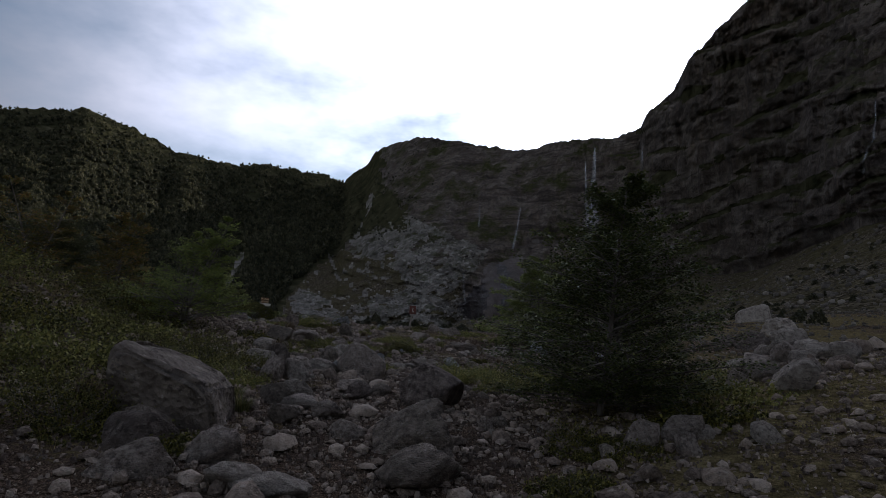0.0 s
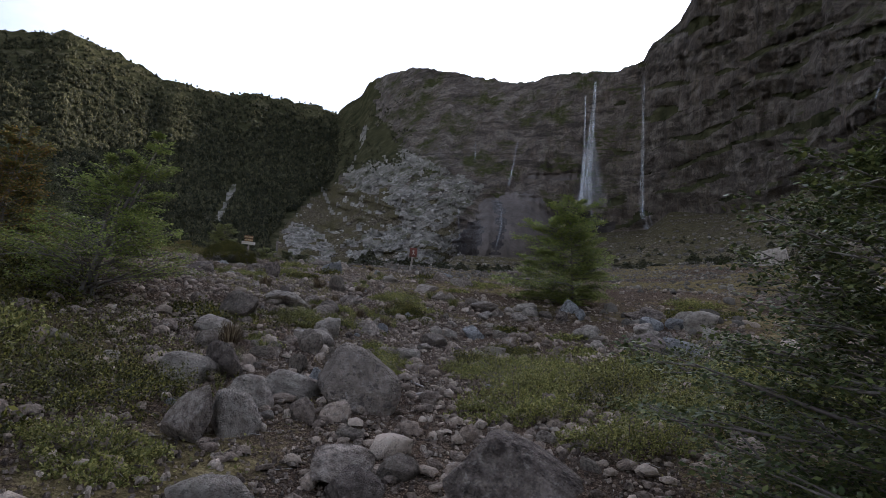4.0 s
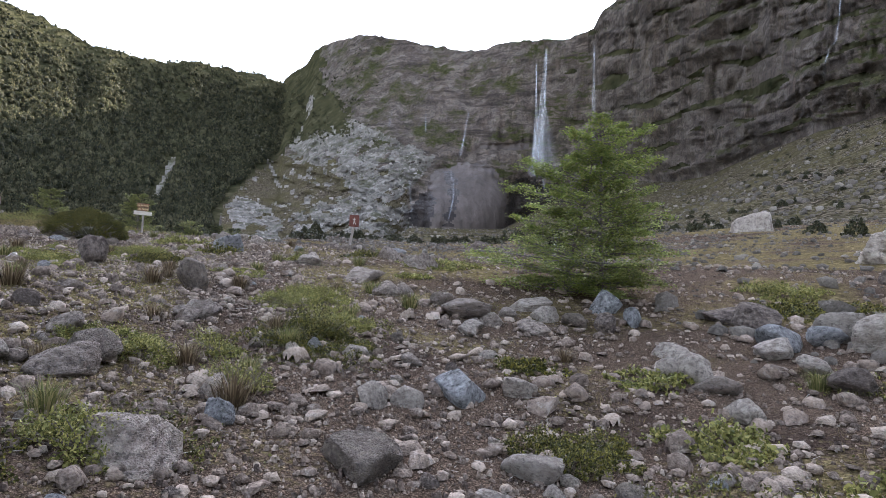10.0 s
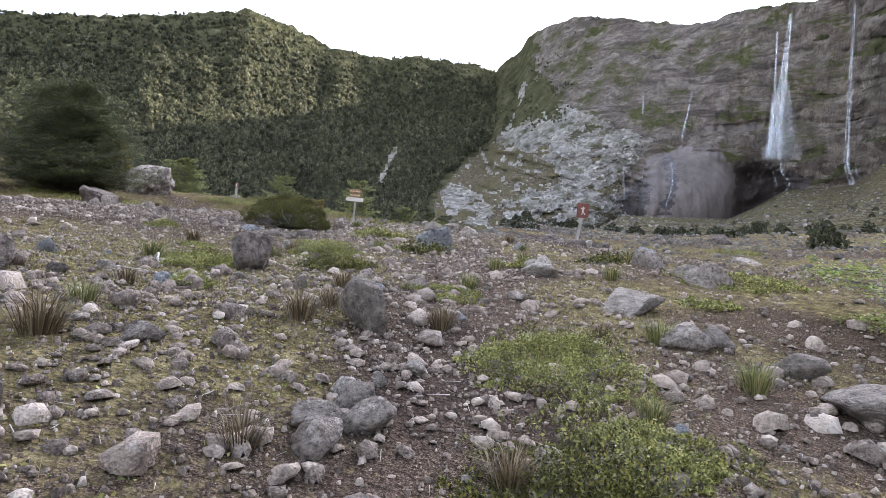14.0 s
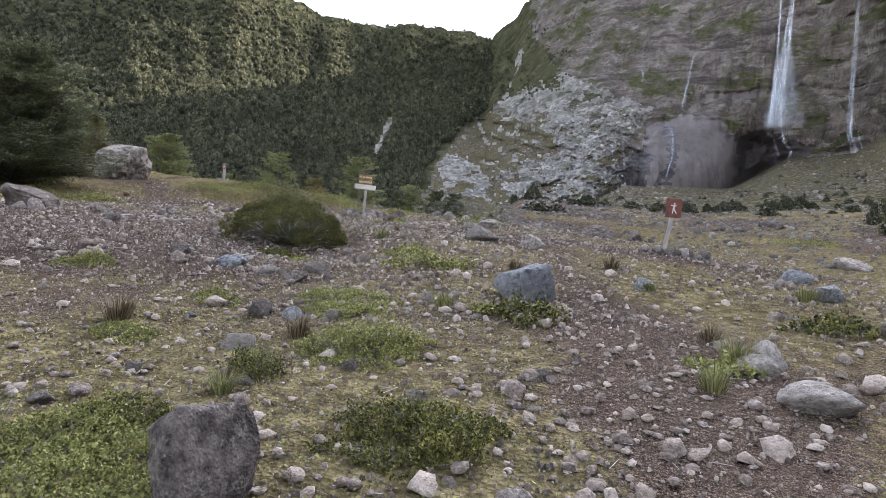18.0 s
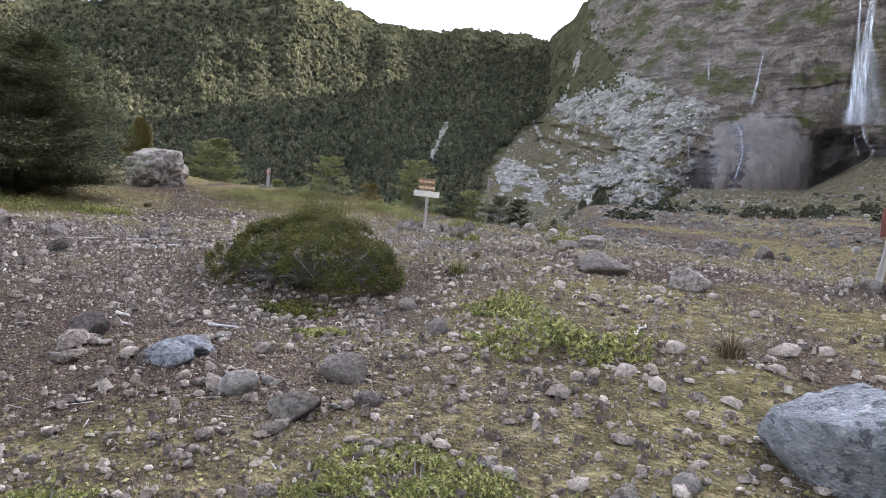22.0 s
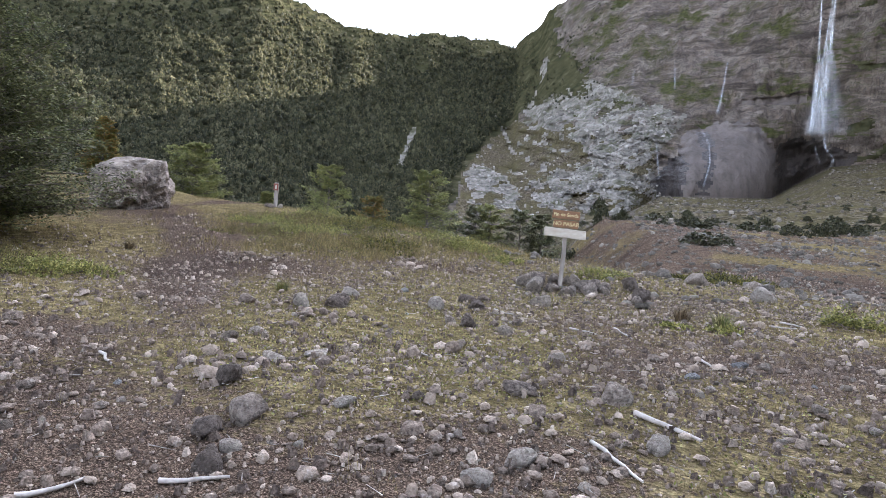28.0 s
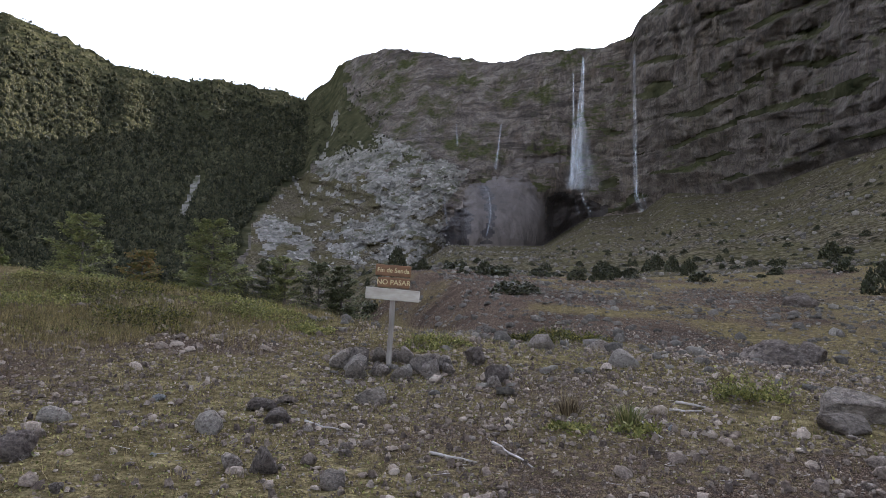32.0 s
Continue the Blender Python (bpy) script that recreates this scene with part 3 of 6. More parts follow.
# ---------------------------------------------------------------- far land
az_fine = np.concatenate([np.arange(-180, -50, 2.5), np.arange(-50, 74, 0.19), np.arange(74, 180.1, 2.5)])
n_apron, n_face = 90, 200
U = np.linspace(0, 1, n_apron) ** 1.35
S = np.linspace(0, 1, n_face)
rows_r, rows_z = [np.full(len(az_fine), INNER - 7.0)], [inner_z(az_fine) - 3.5]       # a skirt under the near ground
for u in U:
    r, z = apron(az_fine, u)
    rows_r.append(r)
    rows_z.append(z)
e_foot, e_top = np.interp(az_fine, FOOT_AZ, FOOT_EL), np.interp(az_fine, AZ, TOP_EL)
e_top = e_top + 0.22 * fbm(az_fine / 0.7, az_fine * 0, 4, 7) + 0.10 * ridged(az_fine / 0.25, az_fine * 0, 2, 9)
for s in S[1:]:
    el = e_foot + (e_top - e_foot) * s
    r = face(az_fine, el)
    rows_r.append(r)
    rows_z.append(EYE[2] + r * np.tan(np.radians(el)))
rows_r.append(rows_r[-1] + 120)
rows_z.append(rows_z[-1] - 25)
rows_r.append(rows_r[-1] + 1500)
rows_z.append(rows_z[-1] * 0.3)
RR, ZZ = np.array(rows_r), np.array(rows_z)
AA = np.radians(az_fine)[None, :]
XX, YY = EYE[0] - RR * np.sin(AA), EYE[1] + RR * np.cos(AA)
quads = grid_faces(*RR.shape)
A_f = np.degrees(np.broadcast_to(AA, RR.shape)).ravel()[quads].mean(1)
R_f = RR.ravel()[quads].mean(1)
E_f = np.degrees(np.arctan2(ZZ.ravel()[quads].mean(1) - EYE[2], R_f))
row_f = np.repeat(np.arange(RR.shape[0] - 1), RR.shape[1] - 1)
wob = 0.9 * fbm(A_f / 1.6, E_f / 1.6, 4, 101)
wob2 = 0.7 * fbm(A_f / 1.1, E_f / 1.1, 4, 131)
edge_forest = np.interp(E_f, [2.3, 6.3, 10.5, 13.2, 15.5, 17], [15.0, 13.1, 8.8, 7.9, 7.2, 6.6])
is_face = row_f >= n_apron
kind = np.where(is_face, 1, 0)
kind = np.where(A_f + wob > edge_forest, 4, kind)


def inside(outline, a, e):
    """Which points lie within an outline of azimuths and elevations."""
    hit = np.zeros(a.shape, bool)
    for (a0, e0), (a1, e1) in zip(outline, outline[1:] + outline[:1]):
        cross = ((e0 > e) != (e1 > e))
        hit ^= cross & (a < (a1 - a0) * (e - e0) / ((e1 - e0) or 1e-9) + a0)
    return hit


wa = A_f + 0.45 * wob2 + 0.35 * fbm(A_f / 0.4, E_f / 0.4, 3, 141)
we = E_f + 0.25 * wob + 0.30 * fbm(A_f / 0.4 + 7, E_f / 0.4, 3, 151)
UPPER_SLAB = [(8.3, 11.2), (5.6, 12.9), (2.5, 14.0), (-0.2, 13.1), (-2.4, 12.1), (-5.2, 11.1), (-4.7, 9.8), (-3.4, 8.4), (-2.0, 7.4), (2.2, 6.6), (2.8, 8.4), (4.8, 9.4), (7.2, 10.2)]
LEFT_SLAB = [(13.3, 5.6), (12.2, 6.7), (10.2, 5.7), (8.8, 4.6), (8.4, 3.0), (10.6, 2.7), (12.4, 3.6)]
LOWER_SLAB = [(7.4, 5.2), (5.0, 6.5), (3.0, 7.1), (0.0, 6.8), (-1.4, 6.2), (-3.6, 4.6), (-3.2, 3.4), (0.0, 2.6), (4.5, 2.5), (7.4, 3.4)]
ROUND_ROCK = [(-3.9, 3.6), (-4.4, 7.5), (-5.4, 9.8), (-7.8, 10.4), (-9.5, 10.8), (-11.2, 10.0), (-11.9, 8.6), (-12.3, 5.7), (-12.2, 3.6)]


def scrub_gap(a, e):
    """Pockets of scree and scrub between the bare slabs."""
    return fbm(a / 0.9 + e / 1.4, e / 0.55, 3, 183) > np.interp(e, [2.5, 5.0, 8.0, 13.0], [0.10, 0.24, 0.34, 0.36])


basin = inside([(14.0, 1.6), (13.2, 6.5), (9.0, 10.5), (5.0, 10.5), (-2.5, 9.5), (-4.0, 1.6)], wa, we)
kind = np.where(is_face & basin, 0, kind)
# scattered outcrops in the basin between the slabs
kind = np.where(is_face & basin & (fbm(A_f / 0.7, E_f / 0.45, 2, 171) > 0.36), 2, kind)
for outline in (UPPER_SLAB, LEFT_SLAB, LOWER_SLAB):
    kind = np.where(is_face & inside(outline, wa, we) & ~scrub_gap(A_f, E_f), 2, kind)
kind = np.where(is_face & inside(ROUND_ROCK, wa, we), 3, kind)
knoll = ((wa + 1.6 * wob - 4.9) / 2.5) ** 2 + ((we + 0.8 * wob2 - 14.4) / 1.9) ** 2 + 0.9 * fbm(A_f / 0.5, E_f / 0.35, 3, 197) < 0.75
shoulder = (wa + 1.5 * wob2 > np.interp(E_f, [11.5, 13, 15, 18], [7.5, 3.2, 4.6, 6.0])) & (we > 11.5) & (A_f < 12)
kind = np.where(is_face & (knoll | (shoulder & (kind == 1))), 4, kind)


def strip(line, width):
    """A thin gully: points of azimuth and elevation from the top down."""
    at = np.interp(E_f, [q[1] for q in line[::-1]], [q[0] for q in line[::-1]])
    return is_face & (np.abs(A_f - at + 0.3 * wob2) < width * (0.6 + 0.6 * vnoise(E_f * 3, A_f * 0, 5))) & (E_f < line[0][1]) & (E_f > line[-1][1])


kind = np.where(strip([(6.6, 15.9), (6.9, 13.8), (7.8, 11.6)], 0.32), 2, kind)
kind = np.where(strip([(11.1, 14.1), (11.2, 11.8), (9.9, 9.3), (8.9, 7.5)], 0.17), 2, kind)
kind = np.where((np.abs(A_f - 18.6 - 0.35 * (7.5 - E_f) + 0.3 * wob2) < 0.40 * (0.5 + 0.25 * (9.4 - E_f) / 3)) & (E_f > 5.6) & (E_f < 9.4), 2, kind)
kind = np.where(is_face & (np.abs(A_f + 11.8 + 0.5 * wob2) < 2.3) & (np.abs(E_f - 12.15 + 0.1 * wob) < 0.3), 3, kind)
# wet dark rock on the dome's water-worn stripe; the same tone paints shade into its hollow side and the cave behind the
# tall fall
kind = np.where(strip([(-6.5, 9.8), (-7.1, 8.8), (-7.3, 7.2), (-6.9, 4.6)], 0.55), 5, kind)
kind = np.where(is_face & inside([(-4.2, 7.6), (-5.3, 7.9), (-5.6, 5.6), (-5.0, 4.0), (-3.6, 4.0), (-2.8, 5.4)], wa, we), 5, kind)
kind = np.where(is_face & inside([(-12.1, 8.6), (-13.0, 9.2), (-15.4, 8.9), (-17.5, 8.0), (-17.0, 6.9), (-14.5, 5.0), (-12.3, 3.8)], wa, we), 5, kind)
saw_f = ledge_phase(A_f, E_f)
kind = np.where(is_face & (kind == 1) & (A_f < -17) & (saw_f > 0.74) & (fbm(A_f / 2.2, E_f / 0.8, 3, 191) > 0.05), 4, kind)
mountain = mesh_of("mountains", np.stack([XX, YY, ZZ], 2), quads, [VALLEY, CLIFF, SLAB, DOME, SLOPE, WET_AND_SHADE], index=kind)
tagged(new("ground_far", mountain), "stony valley floor rising to dark cliffs, pale slabs and a wooded mountainside", "mountains", kind="structure")

# ---------------------------------------------------------------- near ground
def spaced(lo, hi, core_lo, core_hi, step, grow=1.13):
    mid = list(np.arange(core_lo, core_hi + 1e-6, step))
    a, s = [core_lo], step
    while a[-1] > lo:
        s = min(s * grow, 3.0)
        a.append(a[-1] - s)
    b, s = [core_hi], step
    while b[-1] < hi:
        s = min(s * grow, 3.0)
        b.append(b[-1] + s)
    return np.array(a[:0:-1] + mid + b[1:])


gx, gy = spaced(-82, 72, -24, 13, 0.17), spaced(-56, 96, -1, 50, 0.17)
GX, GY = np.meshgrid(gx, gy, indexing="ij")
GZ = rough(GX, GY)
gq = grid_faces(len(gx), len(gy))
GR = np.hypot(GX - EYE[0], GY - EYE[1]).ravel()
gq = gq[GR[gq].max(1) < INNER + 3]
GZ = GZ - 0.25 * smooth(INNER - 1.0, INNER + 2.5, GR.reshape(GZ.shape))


def greenness(x, y):
    """How much moss and low growth covers the ground, 0 to 1."""
    g = 0.50 + 1.0 * fbm(x / 4.5, y / 4.5, 4, 201) + 0.35 * fbm(x / 1.1, y / 1.1, 3, 207)
    trail = np.interp(y, [-6, 4, 12, 16, 20, 27, 34], [0.1, -0.3, 0.2, 0.6, -2.2, -3.2, -4.6])
    g = g - 0.8 * np.exp(-((x - trail) / 0.75) ** 2) * smooth(36, 24, y)
    g = g - 0.30 * np.exp(-((x + 10.0) / 4.5) ** 2 - ((y - 28) / 3.5) ** 2) + 0.03 * smooth(26, 32, y) + 0.4 * smooth(-24, -30, x)
    g = g + 0.08 * smooth(34, 44, y) + 0.22 * np.exp(-((x + 18) / 4.5) ** 2 - ((y - 47) / 3.0) ** 2) + 0.3 * smooth(14, 6, y) * smooth(1.0, 2.5, np.abs(x))
    g = g + 0.28 * smooth(-4, -1, x) * smooth(20, 25, y)
    path = np.interp(y, [34, 36, 38, 41.6, 45, 49], [-15.0, -16.2, -17.6, -20.0, -23.2, -26.5])
    g = g - 0.75 * np.exp(-((x - path) / 0.75) ** 2) * smooth(34, 37, y) + 0.5 * np.exp(-((x + 17.8) / 2.6) ** 2 - ((y - 43.6) / 1.7) ** 2)
    g = g + 0.55 * np.exp(-((x + 21.5) / 2.2) ** 2 - ((y - 36.2) / 2.0) ** 2)
    g = g - 0.26 * smooth(44, 50, y) * smooth(-14, -10, x)
    return np.clip(g, 0, 1)


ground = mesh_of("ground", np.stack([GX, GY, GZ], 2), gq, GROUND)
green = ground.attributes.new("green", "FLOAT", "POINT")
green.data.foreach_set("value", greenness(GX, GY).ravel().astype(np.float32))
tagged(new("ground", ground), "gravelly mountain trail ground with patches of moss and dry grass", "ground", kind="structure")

# ---------------------------------------------------------------- rocks and boulders
ROCK_KINDS = {"G": (STONE_GREY, "grey pitted volcanic", 0.55), "P": (STONE_PALE, "pale weathered", 0.4), "B": (STONE_BLUE, "blue-grey speckled", 0.6),
              "D": (STONE_DARK, "dark angular lava", 0.8), "K": (STONE_PINK, "rosy brown lichen-stained", 0.5)}
rock_meshes = {}


def rock_mesh(kind_key, variant, fine):
    key = (kind_key, variant, fine)
    if key not in rock_meshes:
        mat, _, blocky = ROCK_KINDS[kind_key]
        v, f = stone_shape(5 if variant == 9 else 4 if fine else 3, 40 + variant * 7 + ord(kind_key), 0.3 if variant == 9 else min(1.0, blocky + 0.42), 1.0, 0.22 if variant == 9 else 0.075)
        # worn flat tops, tilted to one side
        lean = 0.1 if variant == 9 else 0.34
        top = 0.5 + 0.16 * (variant % 3) + lean * (v[:, 0] * math.cos(variant) + v[:, 1] * math.sin(variant))
        v[:, 2] = np.where(v[:, 2] > top, top + 0.3 * (v[:, 2] - top), v[:, 2])
        v[:, :2] *= (1.06 - 0.22 * np.clip(v[:, 2:], 0, 1))
        v[:, 2] /= v[:, 2].max()
        rock_meshes[key] = mesh_of("rock", v, f, mat)
    return rock_meshes[key]


rock_rng = np.random.default_rng(5)


def place_rocks(kind_key, stretch, rows):
    """rows of x, y, width and height in metres: each a rock of its own, sunk a little into the ground."""
    mat, words, _ = ROCK_KINDS[kind_key]
    for x, y, w, h in rows:
        big = w > 0.42
        me = rock_mesh(kind_key, 9 if w > 1.0 else int(rock_rng.integers(0, 8)), w > 0.3)
        ob = new("boulder" if big else "rock", me)
        z = float(rough(x, y))
        ob.matrix_world = pose(x, y, z + 0.30 * h, rock_rng.normal(0, 7), rock_rng.normal(0, 7), rock_rng.uniform(0, 360)) @ Matrix.Diagonal((w * 0.58, w * rock_rng.uniform(0.44, 0.6), h * 0.60, 1))
        size = "big" if w > 0.7 else "" if w > 0.3 else "small"
        label = f"{size} {words} {'boulder' if big else 'rock'} half sunk in the stony ground".strip()
        tagged(ob, label, "boulder" if big else "rock", "rocks of the " + stretch.replace("_", " "))


place_rocks('G', 'trail_foot', [
    (-1.49, 4.53, 0.46, 0.25), (-1.86, 4.04, 0.43, 0.24), (-0.72, 5.44, 0.25, 0.16), (-1.06, 6.27, 0.34, 0.18),
    (1.72, 5.26, 0.29, 0.27), (1.99, 5.07, 0.22, 0.19), (3.74, 7.83, 0.34, 0.28), (5.9, 10.6, 0.5, 0.4), (5.2, 8.9, 0.4, 0.26), (6.8, 12.2, 0.6, 0.4), (7.6, 13.4, 0.5, 0.35),
    (-1.01, 7.89, 0.42, 0.21), (2.23, 5.67, 0.38, 0.23),
])
place_rocks('K', 'trail_foot', [
    (-0.18, 5.12, 0.62, 0.44), (-0.16, 4.42, 0.68, 0.28), (0.11, 4.71, 0.17, 0.19), (-1.36, 5.83, 0.28, 0.18), (-2.16, 4.93, 0.30, 0.27), (4.4, 8.6, 0.42, 0.3), (6.2, 11.6, 0.6, 0.4),
])
place_rocks('P', 'trail_foot', [
    (-0.96, 3.95, 0.49, 0.13), (2.38, 5.66, 0.22, 0.13), (3.56, 7.64, 0.27, 0.20), (1.36, 5.05, 0.12, 0.14), (5.6, 9.6, 0.45, 0.3), (6.6, 10.9, 0.5, 0.3), (5.0, 10.5, 0.35, 0.25), (7.3, 12.2, 0.6, 0.4), (7.9, 14.8, 0.8, 0.5),
    (-1.24, 4.07, 0.47, 0.15), (-1.57, 7.25, 0.43, 0.21), (4.32, 7.53, 0.48, 0.39), (2.74, 5.31, 0.28, 0.18), (-1.38, 6.61, 0.37, 0.14),
])
place_rocks('K', 'trail_foot', [
    (-1.65, 6.64, 0.33, 0.24), (-0.66, 7.96, 0.26, 0.16), (-0.06, 6.64, 0.25, 0.21),
])
place_rocks('D', 'trail_foot', [
    (-2.08, 4.70, 0.55, 0.32), (-0.95, 7.54, 0.36, 0.21), (7.8, 13.9, 0.7, 0.5), (-0.04, 7.38, 0.67, 0.53),
])
place_rocks('G', 'bouldery_trail', [
    (6.28, 10.79, 0.42, 0.25), (4.85, 9.54, 0.57, 0.38), (-2.11, 8.27, 0.33, 0.41), (-1.15, 9.50, 0.74, 0.57), (-1.09, 12.81, 0.30, 0.13),
])
place_rocks('P', 'bouldery_trail', [
    (-1.99, 9.09, 0.37, 0.28), (-3.13, 11.85, 0.60, 0.24), (6.36, 9.74, 0.54, 0.36), (-2.65, 9.65, 0.54, 0.28), (-3.99, 9.77, 0.37, 0.18),
    (-1.89, 8.54, 0.37, 0.34), (-1.79, 9.64, 0.52, 0.22), (-2.10, 12.49, 0.45, 0.24), (-2.01, 12.76, 0.22, 0.24), (-0.79, 12.83, 0.33, 0.17),
    (-2.05, 13.50, 0.37, 0.30), (-0.60, 13.98, 0.32, 0.12),
])
place_rocks('B', 'bouldery_trail', [
    (-1.61, 10.12, 0.17, 0.19),
])
place_rocks('D', 'bouldery_trail', [
    (-2.42, 9.91, 0.33, 0.37),
])
place_rocks('K', 'bouldery_trail', [
    (-3.33, 13.31, 0.51, 0.43), (-1.99, 11.91, 0.37, 0.30), (-3.00, 10.98, 0.29, 0.20), (-2.39, 11.02, 0.21, 0.12), (-1.88, 10.58, 0.23, 0.21),
    (-1.23, 10.36, 0.62, 0.38),
])
place_rocks('G', 'gravel_trail', [
    (-2.53, 15.89, 0.46, 0.23), (-2.95, 16.78, 0.35, 0.19), (-1.62, 14.68, 0.59, 0.25), (3.11, 17.35, 0.43, 0.19), (-0.00, 17.68, 0.23, 0.11),
    (-2.26, 18.48, 0.26, 0.16), (-2.37, 18.14, 0.25, 0.16), (-1.54, 17.56, 0.14, 0.10), (-2.51, 18.35, 0.24, 0.13),
])
place_rocks('P', 'gravel_trail', [
    (-3.20, 15.78, 0.71, 0.28), (4.49, 18.53, 0.52, 0.25), (-0.06, 16.51, 0.29, 0.17), (-0.37, 16.36, 0.28, 0.20), (0.96, 17.01, 0.35, 0.17),
    (3.10, 17.71, 0.42, 0.37), (2.85, 16.50, 0.38, 0.23), (5.74, 18.28, 0.77, 0.47), (4.55, 17.85, 0.37, 0.20), (0.70, 15.28, 0.33, 0.17),
    (0.33, 14.71, 0.21, 0.10), (2.79, 17.89, 0.38, 0.25), (-1.53, 15.96, 0.23, 0.20), (0.90, 18.28, 0.21, 0.09), (-1.19, 17.54, 0.16, 0.13),
    (-0.64, 17.65, 0.14, 0.12),
])
place_rocks('B', 'gravel_trail', [
    (3.94, 14.90, 0.75, 0.37), (0.39, 16.83, 0.48, 0.27), (-1.39, 15.52, 0.21, 0.17), (-1.02, 17.78, 0.16, 0.14),
])
place_rocks('D', 'gravel_trail', [
    (3.27, 14.90, 0.80, 0.53), (4.48, 17.12, 0.47, 0.29), (-3.66, 17.51, 0.21, 0.17),
])
place_rocks('K', 'gravel_trail', [
    (-2.58, 16.31, 0.49, 0.25), (-0.37, 15.08, 0.46, 0.22), (-0.13, 18.55, 0.14, 0.14),
])
place_rocks('G', 'trail_bank', [
    (1.81, 19.76, 0.44, 0.19), (0.98, 20.49, 0.91, 0.29), (1.19, 20.05, 0.33, 0.20), (0.60, 21.30, 0.45, 0.25), 
    (-3.85, 18.76, 0.20, 0.14), (-2.39, 18.68, 0.22, 0.15), (-0.23, 21.63, 0.38, 0.27), (0.06, 21.83, 0.29, 0.22),
])
place_rocks('P', 'trail_bank', [
    (11.92, 21.01, 1.18, 0.94), (5.73, 18.98, 0.62, 0.37), (3.34, 18.77, 0.46, 0.23), (2.14, 20.55, 0.44, 0.25), (0.81, 19.40, 0.31, 0.14),
    (2.05, 21.24, 0.69, 0.24), (0.90, 19.74, 0.32, 0.16), (1.57, 20.69, 0.26, 0.16), (-2.53, 18.79, 0.15, 0.12), (-2.40, 19.06, 0.09, 0.10),
    (-2.27, 19.49, 0.18, 0.11), (-5.84, 20.62, 0.17, 0.09),
])
place_rocks('B', 'trail_bank', [
    (3.31, 21.12, 0.46, 0.41), (3.51, 20.41, 0.39, 0.31), (4.82, 18.85, 0.56, 0.34), (5.36, 18.79, 0.46, 0.28), (-4.99, 20.43, 0.22, 0.14),
    (-7.26, 21.33, 0.19, 0.17),
])
place_rocks('D', 'trail_bank', [
    (-5.15, 22.2, 0.48, 0.52), (5.08, 20.50, 0.82, 0.29), (5.14, 19.92, 0.62, 0.40), (2.92, 19.99, 0.36, 0.28), (-6.20, 19.52, 0.57, 0.30),
])
place_rocks('K', 'trail_bank', [
    (2.55, 20.30, 0.38, 0.22), (-2.94, 20.27, 0.41, 0.46), (-4.73, 21.27, 0.13, 0.10), (-4.08, 21.32, 0.14, 0.13),
])
place_rocks('G', 'upper_bank', [
    (0.56, 25.42, 0.61, 0.38), (-0.69, 22.99, 0.78, 0.25), (-0.12, 27.17, 0.51, 0.31), (-3.06, 22.25, 0.23, 0.15),
])
place_rocks('P', 'upper_bank', [
    (0.34, 26.05, 0.39, 0.24), (-1.85, 24.70, 0.50, 0.23), (-6.42, 24.48, 0.30, 0.13), (-1.92, 25.82, 0.36, 0.23), (-2.08, 25.40, 0.32, 0.20),
    (-7.66, 27.26, 0.24, 0.15), (-5.11, 27.13, 0.16, 0.10), (-5.39, 26.22, 0.10, 0.09),
])
place_rocks('B', 'upper_bank', [
    (-6.42, 25.53, 0.19, 0.13),
])
place_rocks('D', 'upper_bank', [
    (11.43, 22.54, 1.10, 0.71), (10.99, 23.76, 0.67, 0.48), (-6.76, 25.46, 0.28, 0.20), (-5.28, 24.23, 0.13, 0.09),
])
place_rocks('K', 'upper_bank', [
    (-6.02, 25.62, 0.14, 0.11), (-7.21, 27.17, 0.27, 0.15), (-5.35, 26.86, 0.17, 0.14),
])
place_rocks('G', 'bush_flat', [
    (-7.06, 29.32, 0.17, 0.17), (-13.1, 30.72, 0.2, 0.15),
])
place_rocks('P', 'bush_flat', [
    (-8.45, 27.96, 0.11, 0.07), (-8.44, 28.16, 0.13, 0.06), (-12.00, 31.14, 0.11, 0.07),
])
place_rocks('B', 'bush_flat', [
    (-0.05, 29.82, 0.54, 0.28), (-4.29, 27.71, 0.73, 0.49), (-8.40, 27.53, 0.30, 0.14), (-2.73, 29.12, 0.26, 0.19), (-8.42, 27.73, 0.29, 0.13),
])
place_rocks('D', 'bush_flat', [
    (-9.28, 27.66, 0.21, 0.19), (-12.66, 30.28, 0.27, 0.20), (-13.12, 32.34, 0.19, 0.13), (-12.86, 38.91, 0.28, 0.16),
])
place_rocks('K', 'bush_flat', [
    (-7.22, 27.85, 0.31, 0.17), (-7.77, 30.43, 0.19, 0.13),
])
place_rocks('G', 'open_flat', [
    (-4.69, 33.57, 0.67, 0.34), (-14.75, 32.1, 0.30, 0.21), (-13.95, 31.35, 0.26, 0.22), (-14.95, 30.35, 0.24, 0.18), (-14.65, 30.42, 0.3, 0.27), (-10.79, 34.20, 0.28, 0.18), (-13.09, 32.62, 0.23, 0.17),
])
place_rocks('P', 'open_flat', [
    (17.41, 31.51, 1.92, 1.22), (-11.34, 32.71, 0.19, 0.09), (-11.47, 31.67, 0.11, 0.08), (-11.52, 32.39, 0.17, 0.07), (-13.74, 34.2, 0.24, 0.07), (-13.5, 34.5, 0.26, 0.06), (-14.6, 35.3, 0.16, 0.06), (-12.6, 33.1, 0.14, 0.07), (-12.9, 32.2, 0.14, 0.06),
    (-11.36, 35.63, 0.17, 0.10),
])
place_rocks('B', 'open_flat', [
    (0.14, 32.01, 0.54, 0.30),
])
